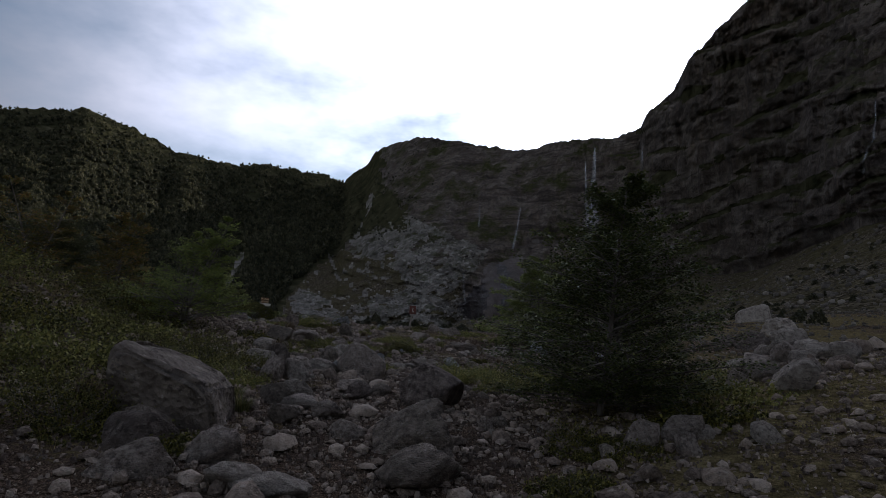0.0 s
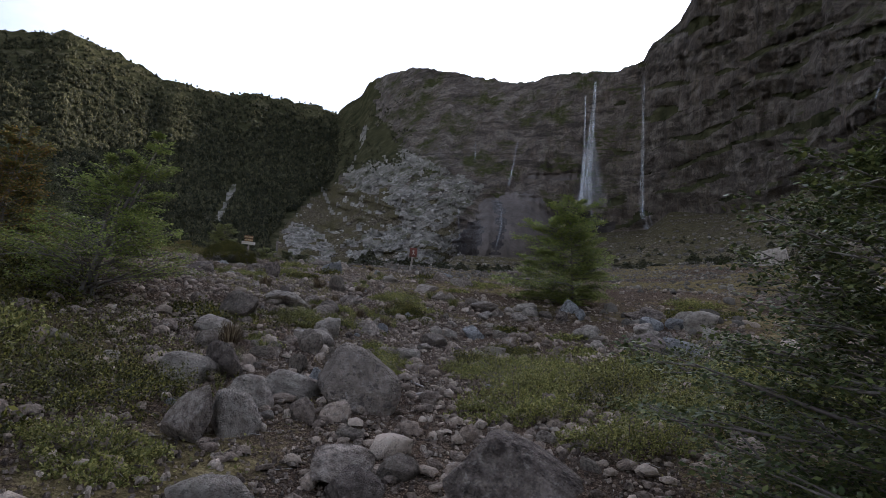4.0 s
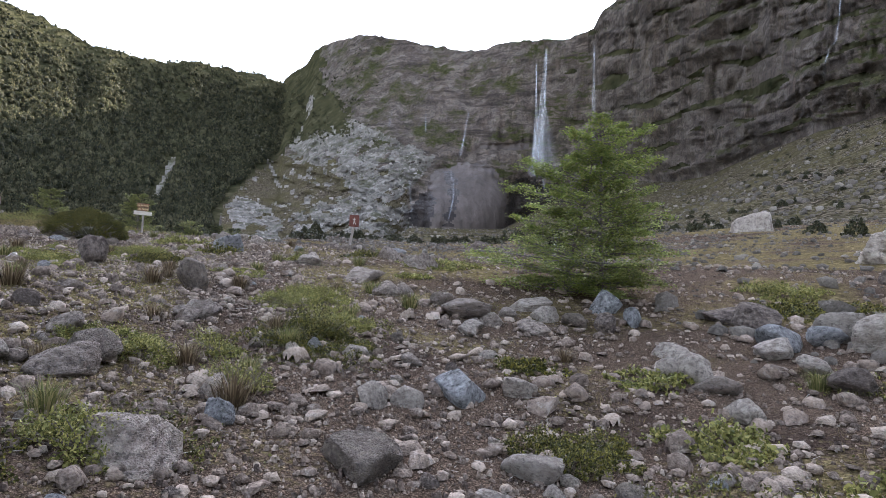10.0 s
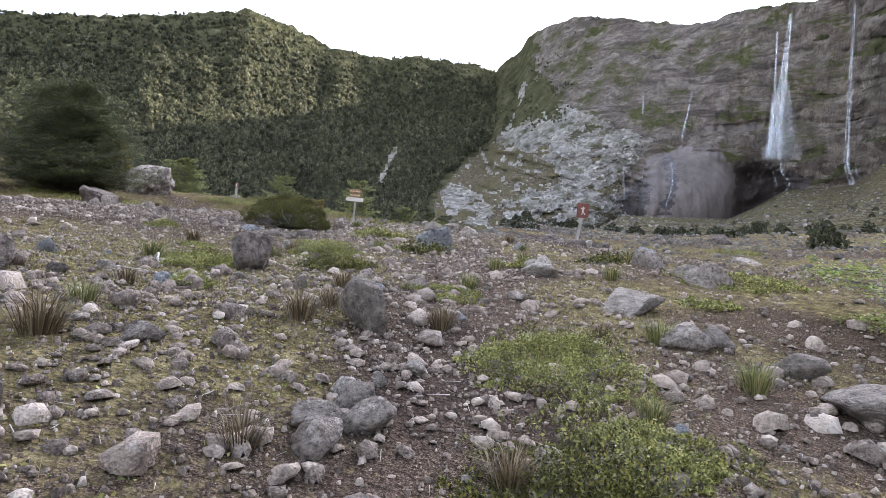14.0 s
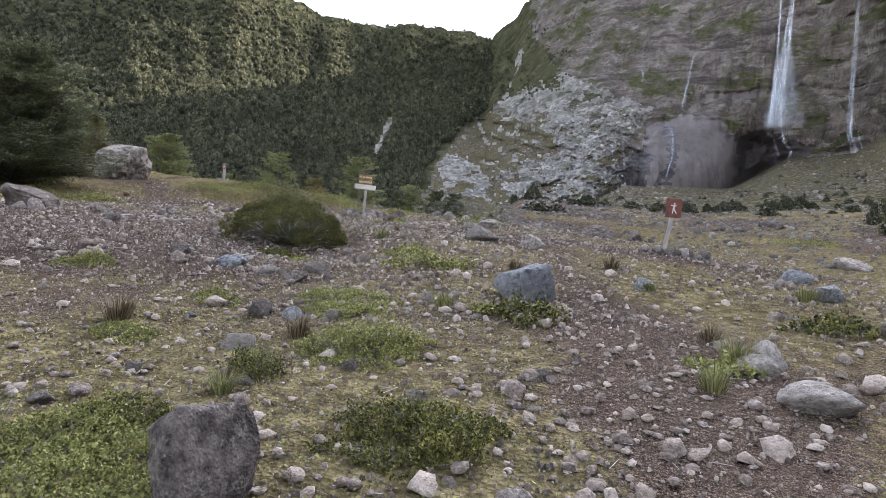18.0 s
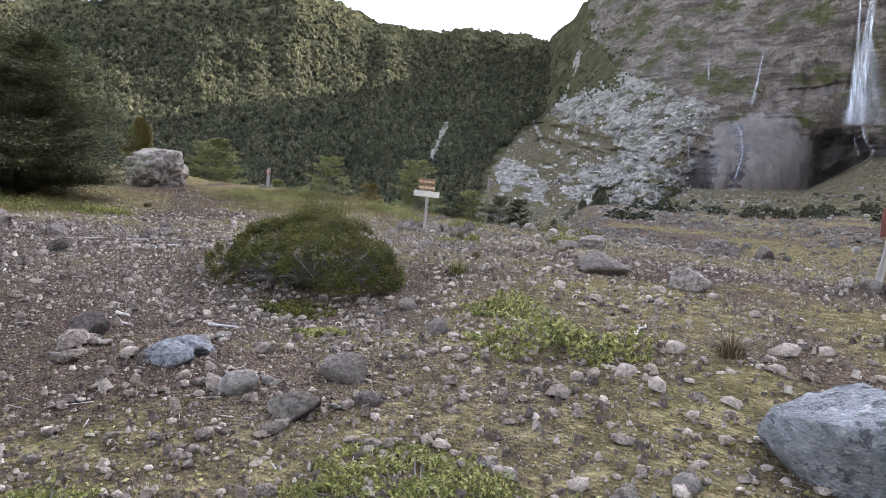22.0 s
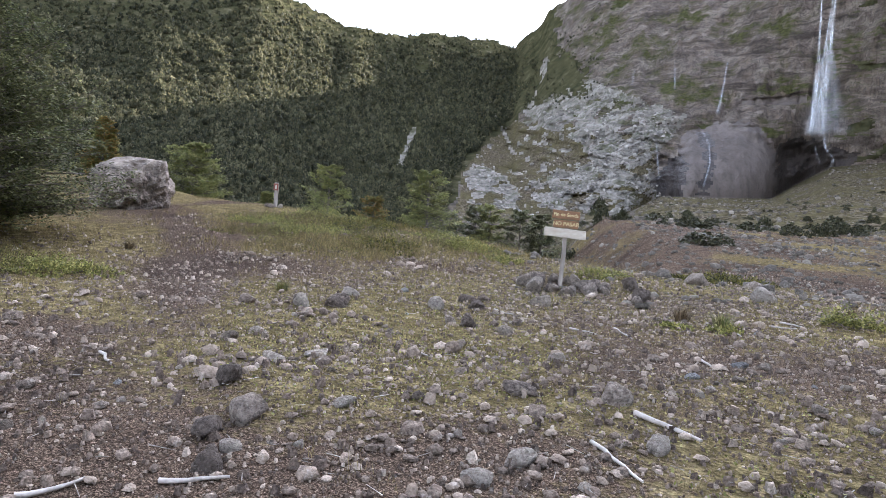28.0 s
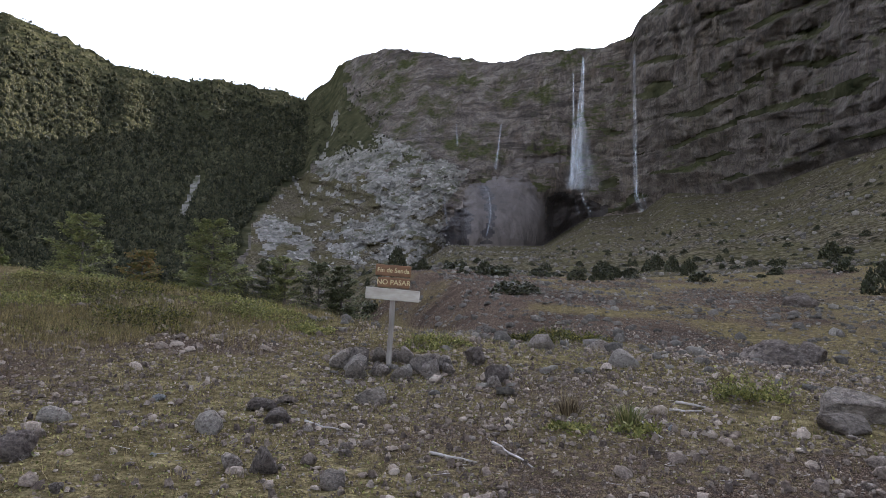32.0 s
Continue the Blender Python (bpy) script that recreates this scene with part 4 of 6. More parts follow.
place_rocks('D', 'open_flat', [
    (-13.60, 33.22, 0.19, 0.17), (-12.86, 31.95, 0.16, 0.13), (-11.55, 34.02, 0.23, 0.11),
])
place_rocks('K', 'open_flat', [
    (-5.90, 34.29, 0.73, 0.35), (-14.63, 34.80, 0.17, 0.10),
])
place_rocks('G', 'sign_flat', [
    (-12.96, 37.49, 0.18, 0.14),
])
place_rocks('P', 'sign_flat', [
    (-15.03, 37.11, 0.24, 0.20), (-13.41, 38.51, 0.28, 0.21), (-14.91, 38.55, 0.26, 0.14),
])
place_rocks('D', 'sign_flat', [
    (-14.57, 37.33, 0.28, 0.22), (-15.16, 37.30, 0.21, 0.15), (-12.68, 37.41, 0.23, 0.21), (-13.14, 39.40, 0.29, 0.16),
])
place_rocks('K', 'sign_flat', [
    (-12.1, 37.0, 0.2, 0.12), (-11.91, 39.84, 0.41, 0.19), (-7.06, 38.56, 0.45, 0.24), (-6.46, 39.23, 0.72, 0.34),
])
place_rocks('G', 'far_flat', [
    (4.89, 42.26, 0.96, 0.42), (-8.92, 44.00, 0.57, 0.30), (-7.65, 44.61, 0.47, 0.24), (-10.32, 40.73, 0.23, 0.17),
])
place_rocks('P', 'far_flat', [
    (-7.90, 42.58, 0.52, 0.27),
])
place_rocks('D', 'far_flat', [
    (-3.05, 46.00, 1.17, 0.59), (-10.24, 40.99, 0.31, 0.28), (-10.40, 42.25, 0.33, 0.31), (7.29, 60.59, 1.22, 0.73), (-1.50, 46.95, 0.64, 0.54),
])
place_rocks('K', 'far_flat', [
    (-26.84, 47.10, 2.75, 1.9),
])


def wedge_boulder(x, y, w, d, h, turn, seed, material, label, group):
    """A great angular block whose flat top slopes to one side."""
    bm = bmesh.new()
    bmesh.ops.create_cube(bm, size=1.0)
    for q in bm.verts:
        q.co.x *= w * (0.86 if q.co.z > 0 else 1.0)
        q.co.y *= d * (1.0 if q.co.z > 0 else 0.22 if q.co.y < 0 else 1.1)
        q.co.z = (h * (0.5 if q.co.x < 0 else 0.18)) if q.co.z > 0 else -0.5 * h
        q.co += Vector((noise.noise(q.co * 3 + Vector((seed, 0, 0))), noise.noise(q.co * 3 + Vector((0, seed, 0))), noise.noise(q.co * 3 + Vector((0, 0, seed))))) * 0.07 * w
    bmesh.ops.bevel(bm, geom=list(bm.edges), offset=0.035 * w, segments=2, affect="EDGES", clamp_overlap=True)
    bmesh.ops.subdivide_edges(bm, edges=list(bm.edges), cuts=6, use_grid_fill=True)
    for _ in range(5):
        bmesh.ops.smooth_vert(bm, verts=list(bm.verts), factor=0.5, use_axis_x=True, use_axis_y=True, use_axis_z=True)
    bm.normal_update()
    moves = [q.normal * (0.06 * w * noise.noise(q.co * 2.6 / w) - 0.035 * w * abs(noise.noise(q.co * 6 / w)) + 0.02 * w * noise.noise(q.co * 16 / w)) for q in bm.verts]
    for q, mv in zip(bm.verts, moves):
        q.co += mv
    me = bpy.data.meshes.new("boulder")
    bm.to_mesh(me)
    bm.free()
    me.polygons.foreach_set("use_smooth", np.ones(len(me.polygons), dtype=bool))
    me.materials.append(material)
    ob = new("boulder", me)
    ob.matrix_world = pose(x, y, float(rough(x, y)) + 0.22 * h, 4, 3, turn)
    return tagged(ob, label, "boulder", group)


wedge_boulder(-2.22, 5.42, 1.0, 0.75, 0.92, 0, 3.3, STONE_PINK, "huge wedge-shaped grey-brown boulder with a sloping flat top", "rocks of the trail foot")
wedge_boulder(-15.6, 31.2, 1.05, 0.7, 0.70, 12, 5.1, STONE_WEDGE, "split wedge-shaped brown boulder with small stones at its foot", "rocks of the bush flat")
wedge_boulder(32.2, 63.7, 3.6, 2.4, 2.3, 150, 7.7, STONE_PALE, "pale pointed boulder lying on the scree bank", "rocks of the far flat")

# cairn rings round the posts
def ring_of_stones(cx, cy, radius, count, size, group, seed):
    rng = np.random.default_rng(seed)
    for k in range(count):
        a = 2 * math.pi * (k + rng.uniform(-0.3, 0.3)) / count
        r = radius * rng.uniform(0.45, 1.0)
        x, y, w = cx + r * math.cos(a) * 1.35, cy + r * math.sin(a), size * rng.uniform(0.6, 1.25)
        key = "GGDPK"[int(rng.integers(0, 5))]
        ob = new("cairn_stone", rock_mesh(key, int(rng.integers(0, 6)), False))
        ob.matrix_world = pose(x, y, float(rough(x, y)) + (0.25 + 0.2 * (1 - r / radius)) * w, rng.normal(0, 14), rng.normal(0, 14), rng.uniform(0, 360)) @ Matrix.Diagonal((w * 0.55, w * 0.48, w * 0.44, 1))
        tagged(ob, f"{ROCK_KINDS[key][1]} stone piled at the foot of a post", "stone", group)


ring_of_stones(-11.72, 41.85, 0.75, 26, 0.30, "stones round the notice post", 3)
ring_of_stones(-1.35, 35.75, 0.6, 14, 0.28, "stones round the trail sign", 4)
ring_of_stones(-23.75, 51.4, 0.35, 5, 0.25, "stones round the marker post", 6)

# stones one can count beside the trail
stone_rng = np.random.default_rng(808)
for k in range(250):
    sy = stone_rng.uniform(4.5, 40)
    sx = float(np.interp(sy, [0, 6, 12, 14, 18, 22, 25, 28, 32, 42], [0, -0.6, -0.3, -0.4, -3.0, -4.3, -6.2, -9.9, -11.7, -11.5])) + stone_rng.choice((-1, 1)) * stone_rng.uniform(0.45, 3.2)
    key = "GPKKDGPB"[k % 8]
    w = 0.08 * 2.6 ** (stone_rng.uniform(0, 1) ** 1.6) * float(np.interp(sy, [0, 20, 26, 40], [1.2, 1.1, 0.8, 0.75]))
    ob = new("stone", rock_mesh(key, k % 6, False))
    ob.matrix_world = pose(sx, sy, float(rough(sx, sy)) + 0.14 * w, stone_rng.normal(0, 12), stone_rng.normal(0, 12), stone_rng.uniform(0, 360)) @ Matrix.Diagonal((w * 0.56, w * stone_rng.uniform(0.38, 0.52), w * stone_rng.uniform(0.26, 0.40), 1))
    tagged(ob, f"{ROCK_KINDS[key][1]} stone lying loose beside the trail", "stone", "stones beside the trail")

# loose stones, too many to count
def chip_shape(seed):
    """A broken chip lying on its flat side: three or four sloping sides and a top."""
    rng = np.random.default_rng(seed)
    n = 3 + seed % 2
    a = 2 * math.pi * (np.arange(n) + rng.uniform(-0.25, 0.25, n)) / n
    low = np.stack([np.cos(a), np.sin(a), np.full(n, -0.4)], 1) * rng.uniform(0.8, 1.1, (n, 1))
    top = np.stack([0.62 * np.cos(a + 0.2), 0.62 * np.sin(a + 0.2), rng.uniform(0.5, 1.0, n)], 1)
    i = np.arange(n)
    j = (i + 1) % n
    f = np.concatenate([np.stack([i, j, j + n], 1), np.stack([i, j + n, i + n], 1), np.array([(n, n + k, n + k + 1) for k in range(1, n - 1)])])
    return np.concatenate([low, top]), f


def loose_stones(name, label, sub, count, size_lo, size_hi, area, seed, near=None, variants=6, loose=0.0, mat=None):
    rng = np.random.default_rng(seed)
    x0, x1, y0, y1 = area
    px, py = rng.uniform(x0, x1, count * 9), rng.uniform(y0, y1, count * 9)
    clump = fbm(px / 2.3, py / 2.3, 3, seed + 300) + 0.6 * fbm(px / 0.8, py / 0.8, 2, seed + 310)
    keep = rng.uniform(-0.75, 0.75, len(px)) < clump + loose - (0.7 if sub < 0 else 0.55) * (greenness(px, py) - 0.45)
    if near is not None:
        keep &= near(px, py, rng)
    px, py = px[keep][:count], py[keep][:count]
    size = np.interp(py, [0, 16, 25, 50], [1.25, 1.15, 0.85, 0.85]) * size_lo * (size_hi / size_lo) ** (rng.uniform(0, 1, len(px)) ** 2.6)
    vs, fs, base = [], [], 0
    for k in range(variants):
        v, f = chip_shape(seed * 10 + k) if sub < 0 else stone_shape(sub, seed * 10 + k, 1.0, 1.0, 0.05)
        f = f[v[f][:, :, 2].mean(1) > -0.45]
        sel = np.arange(len(px)) % variants == k
        n = int(sel.sum())
        sc = size[sel][:, None] * np.stack([rng.uniform(0.42, 0.62, n), rng.uniform(0.36, 0.56, n), rng.uniform(0.24, 0.42, n) * (1.5 if sub < 0 else 1.0)], 1)
        places = np.stack([px[sel], py[sel], rough(px[sel], py[sel]) + sc[:, 2] * 0.45], 1)
        a, b = scatter_copies(v, f, places, sc, rng.uniform(0, 6.28, n), 0.15, rng)
        vs.append(a)
        fs.append(b + base)
        base += len(a)
    ob = new(name, mesh_of(name, np.concatenate(vs), np.concatenate(fs), mat or STONE_MANY, False))
    return tagged(ob, label, "stones", kind="stuff")


WALK_X = [(-6, 0.2), (0, 0), (6, -0.6), (12, -0.3), (14, -0.4), (18, -3.0), (22, -4.3), (25, -6.2), (28, -9.9), (32, -11.7), (42, -11.5)]


def beside_walk(px, py, rng, width=4.5):
    wx = np.interp(py, [q[0] for q in WALK_X], [q[1] for q in WALK_X])
    return rng.uniform(0, 1, len(px)) < np.exp(-((px - wx) / width) ** 2)


loose_stones("loose_stones", "fist-sized to head-sized grey and brown stones strewn over the ground", 1, 5200, 0.08, 0.28, (-19, 13, 1, 47), 11, loose=0.1)
loose_stones("cobbles", "rounded and broken grey cobbles heaped beside the trail", 2, 560, 0.09, 0.26, (-5.5, 6.5, 9, 23), 17, None, 6, 0.1)
loose_stones("bank_cobbles", "pale cobbles and blocks heaped on the bank beside the dark beech", 2, 150, 0.14, 0.5, (3.6, 10, 8, 17), 18, None, 6, 0.6)
loose_stones("small_stones", "small grey and rosy stones strewn thickly over the trail", 1, 46000, 0.028, 0.14, (-19, 12, 2, 46), 12, lambda a, b, r: beside_walk(a, b, r, 8.5), loose=0.3)
loose_stones("gravel", "fine dark and pale stone chips covering the trail", -1, 100000, 0.014, 0.05, (-17, 7, 3, 42), 13, lambda a, b, r: beside_walk(a, b, r, 4.6), variants=8, loose=0.75, mat=STONE_CHIPS)
loose_stones("stone_chips", "dark and pale stone chips strewn over the flat by the notice", -1, 42000, 0.022, 0.11, (-24, 3, 26, 50), 15, None, 8, 0.5, STONE_CHIPS)
loose_stones("far_stones", "brown and grey stones strewn over the flat beyond the notice", 1, 9000, 0.05, 0.3, (-14, 22, 40, 74), 16, None, 6, 0.5, STONE_SCREE)
loose_stones("scree_stones", "brown stones and blocks strewn over the scree bank and the flat beyond", 1, 8000, 0.08, 0.55, (-14, 50, 14, 90), 14,
             lambda a, b, r: (a > 4 + 0 * b) | (b > 44), loose=0.2, mat=STONE_SCREE)

# ---------------------------------------------------------------- plants
def leaf_quads(points, size, rng, flat=0.35, aim=None):
    """Lozenge leaves: verts and quads at points; flat 0 lies level, 1 turns any way."""
    n = len(points)
    size = np.broadcast_to(size, (n,))
    a = rng.uniform(0, 2 * math.pi, n)
    if aim is not None:
        a = aim + rng.normal(0, 0.7, n)
    pitch, rollv = rng.normal(0, flat, n), rng.normal(0, flat, n)
    d = np.stack([np.cos(a) * np.cos(pitch), np.sin(a) * np.cos(pitch), np.sin(pitch)], 1)
    s = np.stack([-np.sin(a) * np.cos(rollv), np.cos(a) * np.cos(rollv), np.sin(rollv)], 1)
    L, W = size[:, None] * 0.5, size[:, None] * 0.33
    v = np.stack([points - d * L, points + s * W, points + d * L, points - s * W], 1).reshape(-1, 3)
    f = np.arange(4 * n).reshape(n, 4)
    return v, f


def layered_tree(name, label, x, y, height, radius, leaf_mat, seed, limbs=46, twigs=9, leaves=16, leaf=0.06, bottom=0.06, rise=0.22, stems=1,
                 profile=None, lean=(0, 0), bark=BARK, bare_top=0, group="", sink=0.0, tip=0.6):
    """A southern beech: a tapered trunk, limbs that spread in layers, and sprays of small leaves along their twigs."""
    rng = np.random.default_rng(seed)
    profile = profile or (lambda u: (1 - u) ** 0.75 * (0.35 + 0.65 * min(1, u / 0.18)))
    root = thing(name, label, "tree", pose(x, y, float(rough(x, y)) - sink - 0.03, 0, 0, rng.uniform(0, 360)), group)
    trunks, branch, pts, aims = [], [], [], []
    for s in range(stems):
        ox, oy = (rng.normal(0, 0.12 * radius), rng.normal(0, 0.12 * radius)) if stems > 1 else (0, 0)
        tx, ty = (rng.normal(0, 0.3 * radius), rng.normal(0, 0.3 * radius)) if stems > 1 else lean
        hs = height * (1 if s == 0 else rng.uniform(0.7, 0.98))
        r0 = 0.022 * height * (1 if stems == 1 else 0.6)
        spine = []
        for k in range(9):
            u = k / 8
            spine.append((Vector((ox + tx * u + 0.03 * height * 0.4 * math.sin(3 * u + s), oy + ty * u + 0.03 * height * 0.4 * math.cos(4 * u + s), hs * u)), r0 * (1 - u) ** 0.8 + 0.004))
        trunks.append(spine)
        nl = limbs // stems
        for i in range(nl):
            u = bottom + (0.985 - bottom) * ((i + rng.uniform(0, 1)) / nl) ** 1.3
            k = min(int(u * 8), 7)
            p0 = spine[k][0].lerp(spine[k + 1][0], u * 8 - k)
            az = i * 2.39996 + rng.normal(0, 0.35)
            length = radius * profile(u) * rng.uniform(0.5, 1.08) + 0.04 * height
            up = rise * rng.uniform(0.3, 1.6) + 0.5 * u * u
            d = Vector((math.cos(az), math.sin(az), up)).normalized()
            path, q = [], p0.copy()
            for j in range(5):
                path.append((q.copy(), max(0.0035, 0.20 * length * 0.06 * (1 - j / 4.6))))
                q += d * (length / 4)
                d = (d + Vector((rng.normal(0, 0.10), rng.normal(0, 0.10), rng.normal(-0.035, 0.06)))).normalized()
            branch.append(path)
            if i >= nl - bare_top and s == 0:
                continue
            for w in range(twigs):
                t = (0.22 + 0.78 * (w + rng.uniform(0, 1)) / twigs) * 4
                j = min(int(t), 3)
                b0 = path[j][0].lerp(path[j + 1][0], t - j)
                side = 1 if w % 2 else -1
                ta = az + side * rng.uniform(0.5, 1.1)
                tl = length * 0.36 * (1.15 - t / 5) * rng.uniform(0.7, 1.3) + 0.02 * height
                td = Vector((math.cos(ta), math.sin(ta), rng.normal(0.12, 0.16)))
                n = max(3, int(leaves * rng.uniform(0.7, 1.3)))
                f = rng.uniform(0, 1, n) ** tip
                spread = 0.09 * tl + 0.5 * leaf
                pts.append(np.array(b0)[None] + np.array(td)[None] * (tl * f)[:, None] + rng.normal(0, 1, (n, 3)) * np.array([spread, spread, spread * 0.55]))
                aims.append(np.full(n, ta))
                if w % 2 == 0:
                    branch.append([(b0, 0.006 + 0.0006 * height), (b0 + td * tl * 0.9, 0.002)])
    v, f = tubes(trunks, 8)
    part("trunk", mesh_of("trunk", v, f, bark), None, root)
    v, f = tubes(branch, 4)
    part("branchwork", mesh_of("branchwork", v, f, bark), None, root)
    P = np.concatenate(pts)
    P[:, 2] = np.maximum(P[:, 2], 0.03)
    v, f = leaf_quads(P, leaf * rng.uniform(0.65, 1.3, len(P)), rng, 0.35, np.concatenate(aims))
    part("crown", mesh_of("crown", v, f, leaf_mat, False), None, root)
    return root


wide = lambda u: (1 - u) ** 0.7 * (0.72 + 0.28 * min(1, u / 0.2))
cone = lambda u: (1 - u) ** 0.8 * (0.95 + 0.05 * min(1, u / 0.15))
tiered = lambda u: (1 - u) ** 0.5 * (0.85 + 0.15 * min(1, u / 0.2)) * (0.85 + 0.22 * math.cos(u * 30))
broad = lambda u: (1 - u) ** 0.5 * (0.86 + 0.14 * min(1, u / 0.15))
far_tiers = lambda u: (1 - u) ** 0.6 * (0.85 + 0.15 * min(1, u / 0.2)) * (0.88 + 0.2 * math.cos(u * 34))
open_crown = lambda u: (1 - u) ** 0.55 * min(1, 0.25 + u / 0.5)
layered_tree("southern_beech", "dark bushy southern beech beside the bouldery trail", 2.05, 7.3, 2.35, 1.6, LEAF_DARK, 21, 150, 12, 44, 0.034, 0.02, 0.30, 2, wide)
layered_tree("southern_beech", "bright green layered beech sapling on the stony bank", 3.3, 22.6, 3.1, 2.35, LEAF_BEECH, 22, 105, 14, 46, 0.05, 0.02, 0.10, 2, tiered, bare_top=2)
layered_tree("southern_beech", "young light green beech with feathery shoots", -4.9, 11.8, 2.3, 1.5, LEAF_BEECH, 23, 66, 12, 34, 0.036, 0.02, 0.34, 3, cone)
layered_tree("southern_beech", "young beech with yellowing leaves", -6.9, 12.9, 1.7, 1.1, LEAF_AUTUMN, 24, 50, 10, 26, 0.042, 0.03, 0.3, 2, wide)
layered_tree("southern_beech", "small yellowing beech sapling above the trail", -8.0, 12.0, 1.6, 0.9, LEAF_AUTUMN, 25, 40, 9, 22, 0.042, 0.03, 0.3, 2, wide)
layered_tree("southern_beech", "small green beech sapling on the bushy bank", -6.2, 14.6, 1.7, 1.0, LEAF_DARK, 27, 40, 9, 22, 0.042, 0.03, 0.3, 2, wide)
layered_tree("southern_beech", "large dense dark green beech standing in grass", -24.4, 38.7, 4.8, 4.0, LEAF_GREY, 26, 420, 14, 32, 0.07, 0.01, 0.26, 1, broad, bare_top=14)
# x, y, height, spread, tone, style
FAR_TREES = [(-37.6, 65.0, 3.9, 3.6, 0, 0), (-30.0, 69.6, 6.7, 3.9, 0, 0), (-27.0, 70.9, 5.7, 2.6, 1, 0), (-23.3, 72.2, 8.5, 3.4, 0, 2),
             (-41.8, 61.4, 3.2, 1.6, 0, 0), (-19.5, 75.7, 6.4, 3.6, 0, 0), (-17.2, 76.1, 6.2, 3.2, 2, 0), (-22.5, 75.1, 5.4, 3.0, 2, 0),
             (-20.9, 77.4, 6.0, 3.2, 2, 0), (-15.6, 77.0, 5.9, 2.8, 2, 0), (-40.2, 60.0, 3.7, 1.4, 1, 0), (-25.2, 74.5, 5.2, 2.6, 0, 0), (-33.6, 67.6, 3.0, 1.3, 0, 0)]
for k, (tx, ty, th, tr, tone, style) in enumerate(FAR_TREES):
    mat = (LEAF_FAR, LEAF_AUTUMN, LEAF_GREY)[tone]
    words = ("light green beech tree at the edge of the wooded valley", "beech tree turning russet at the edge of the valley", "dark green beech tree at the edge of the flat")[tone]
    layered_tree("beech_tree", words, tx, ty, th, tr, mat, 60 + k, 60, 10, 34, 0.125, (0.05, 0.3)[style > 0], 0.16, 1, (far_tiers, open_crown)[style > 0], group="trees behind the flat")


def bush(name, label, x, y, rx, ry, h, mat, seed, leaves=12000, leaf=0.04, group="", heads=46):
    """A dome of rounded leafy heads with dark creases between them, over a frame of twigs that shows low down."""
    rng = np.random.default_rng(seed)
    root = thing(name, label, "bush", pose(x, y, float(rough(x, y)) - 0.04), group)
    k = np.arange(heads) + 0.5
    hz, ha = 1 - 1.08 * k / heads, k * 2.39996 + rng.normal(0, 0.15, heads)
    ring = np.sqrt(1 - hz * hz)
    head = np.stack([ring * np.cos(ha), ring * np.sin(ha), hz], 1)
    own = 1 + 0.22 * fbm(head[:, 0] * 1.9 + 9, head[:, 1] * 1.9 + head[:, 2] * 1.7, 3, seed) + rng.normal(0, 0.08, heads)
    clumps = int(1500 * max(1.0, rx))
    d = rng.normal(size=(clumps, 3))
    d[:, 2] = np.abs(d[:, 2]) * 1.1 - 0.1
    d /= np.linalg.norm(d, axis=1)[:, None]
    near = (d @ head.T).argmax(1)
    away = np.arccos(np.clip((d * head[near]).sum(1), -1, 1)) / (1.25 / math.sqrt(heads / 6.0))
    bulge = own[near] * (0.66 + 0.36 * np.sqrt(np.clip(1 - away ** 2, 0, 1)))
    keep = (rng.uniform(0, 1, clumps) > 0.75 * (away - 0.55)) & ~((d[:, 2] < 0.22) & (fbm(d[:, 0] * 2.2, d[:, 1] * 2.2, 2, seed + 3) > rng.uniform(-0.3, 0.3, clumps)))
    flare = 1.07 - 0.14 * d[:, 2:]
    centre = (d * np.concatenate([flare, flare, np.ones_like(flare)], 1) * bulge[:, None] * np.array([rx, ry, h]))[keep]
    d, clumps = d[keep], int(keep.sum())
    n = leaves // 9
    pick = rng.integers(0, clumps, n)
    q = rng.normal(size=(n, 3))
    q /= np.linalg.norm(q, axis=1)[:, None]
    q += 0.5 * d[pick] + np.array([0, 0, 0.3])
    c = centre[pick] + q * (rng.uniform(0.03, 0.07, clumps)[pick] * rng.uniform(0.4, 1, n) ** 0.5)[:, None]
    P = np.repeat(c, 9, 0) + rng.normal(0, leaf * 0.6, (n * 9, 3))
    P[:, 2] = np.maximum(P[:, 2], 0.02)
    v, f = leaf_quads(P, leaf * rng.uniform(0.6, 1.25, len(P)), rng, 0.7)
    part("foliage", mesh_of("foliage", v, f, mat, False), None, root)
    twigs, dead = [], []
    for j in range(260):
        a = rng.uniform(0, 6.283)
        reach = rng.uniform(0.5, 1.02)
        t = Vector((math.cos(a) * rx * reach, math.sin(a) * ry * reach, h * rng.uniform(0.05, 0.95) * math.sqrt(max(0.02, 1.05 - reach * reach))))
        b = Vector((t.x * 0.35 + rng.normal(0, 0.08), t.y * 0.35 + rng.normal(0, 0.08), 0.02))
        mid = b.lerp(t, 0.55) + Vector((rng.normal(0, 0.05), rng.normal(0, 0.05), 0.07 * h))
        (dead if j % 7 == 0 else twigs).append([(b, 0.010), (mid, 0.0065), (t, 0.003)])
    v, f = tubes(twigs, 4)
    part("twig_frame", mesh_of("twig_frame", v, f, BARK), None, root)
    v, f = tubes(dead, 4)
    part("dead_twigs", mesh_of("dead_twigs", v, f, DEADWOOD), None, root, "bleached dead twigs")
    # added solid dark core: stands in for shade in the gaps between heads
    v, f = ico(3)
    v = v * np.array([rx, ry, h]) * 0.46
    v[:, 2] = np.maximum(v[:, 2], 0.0)
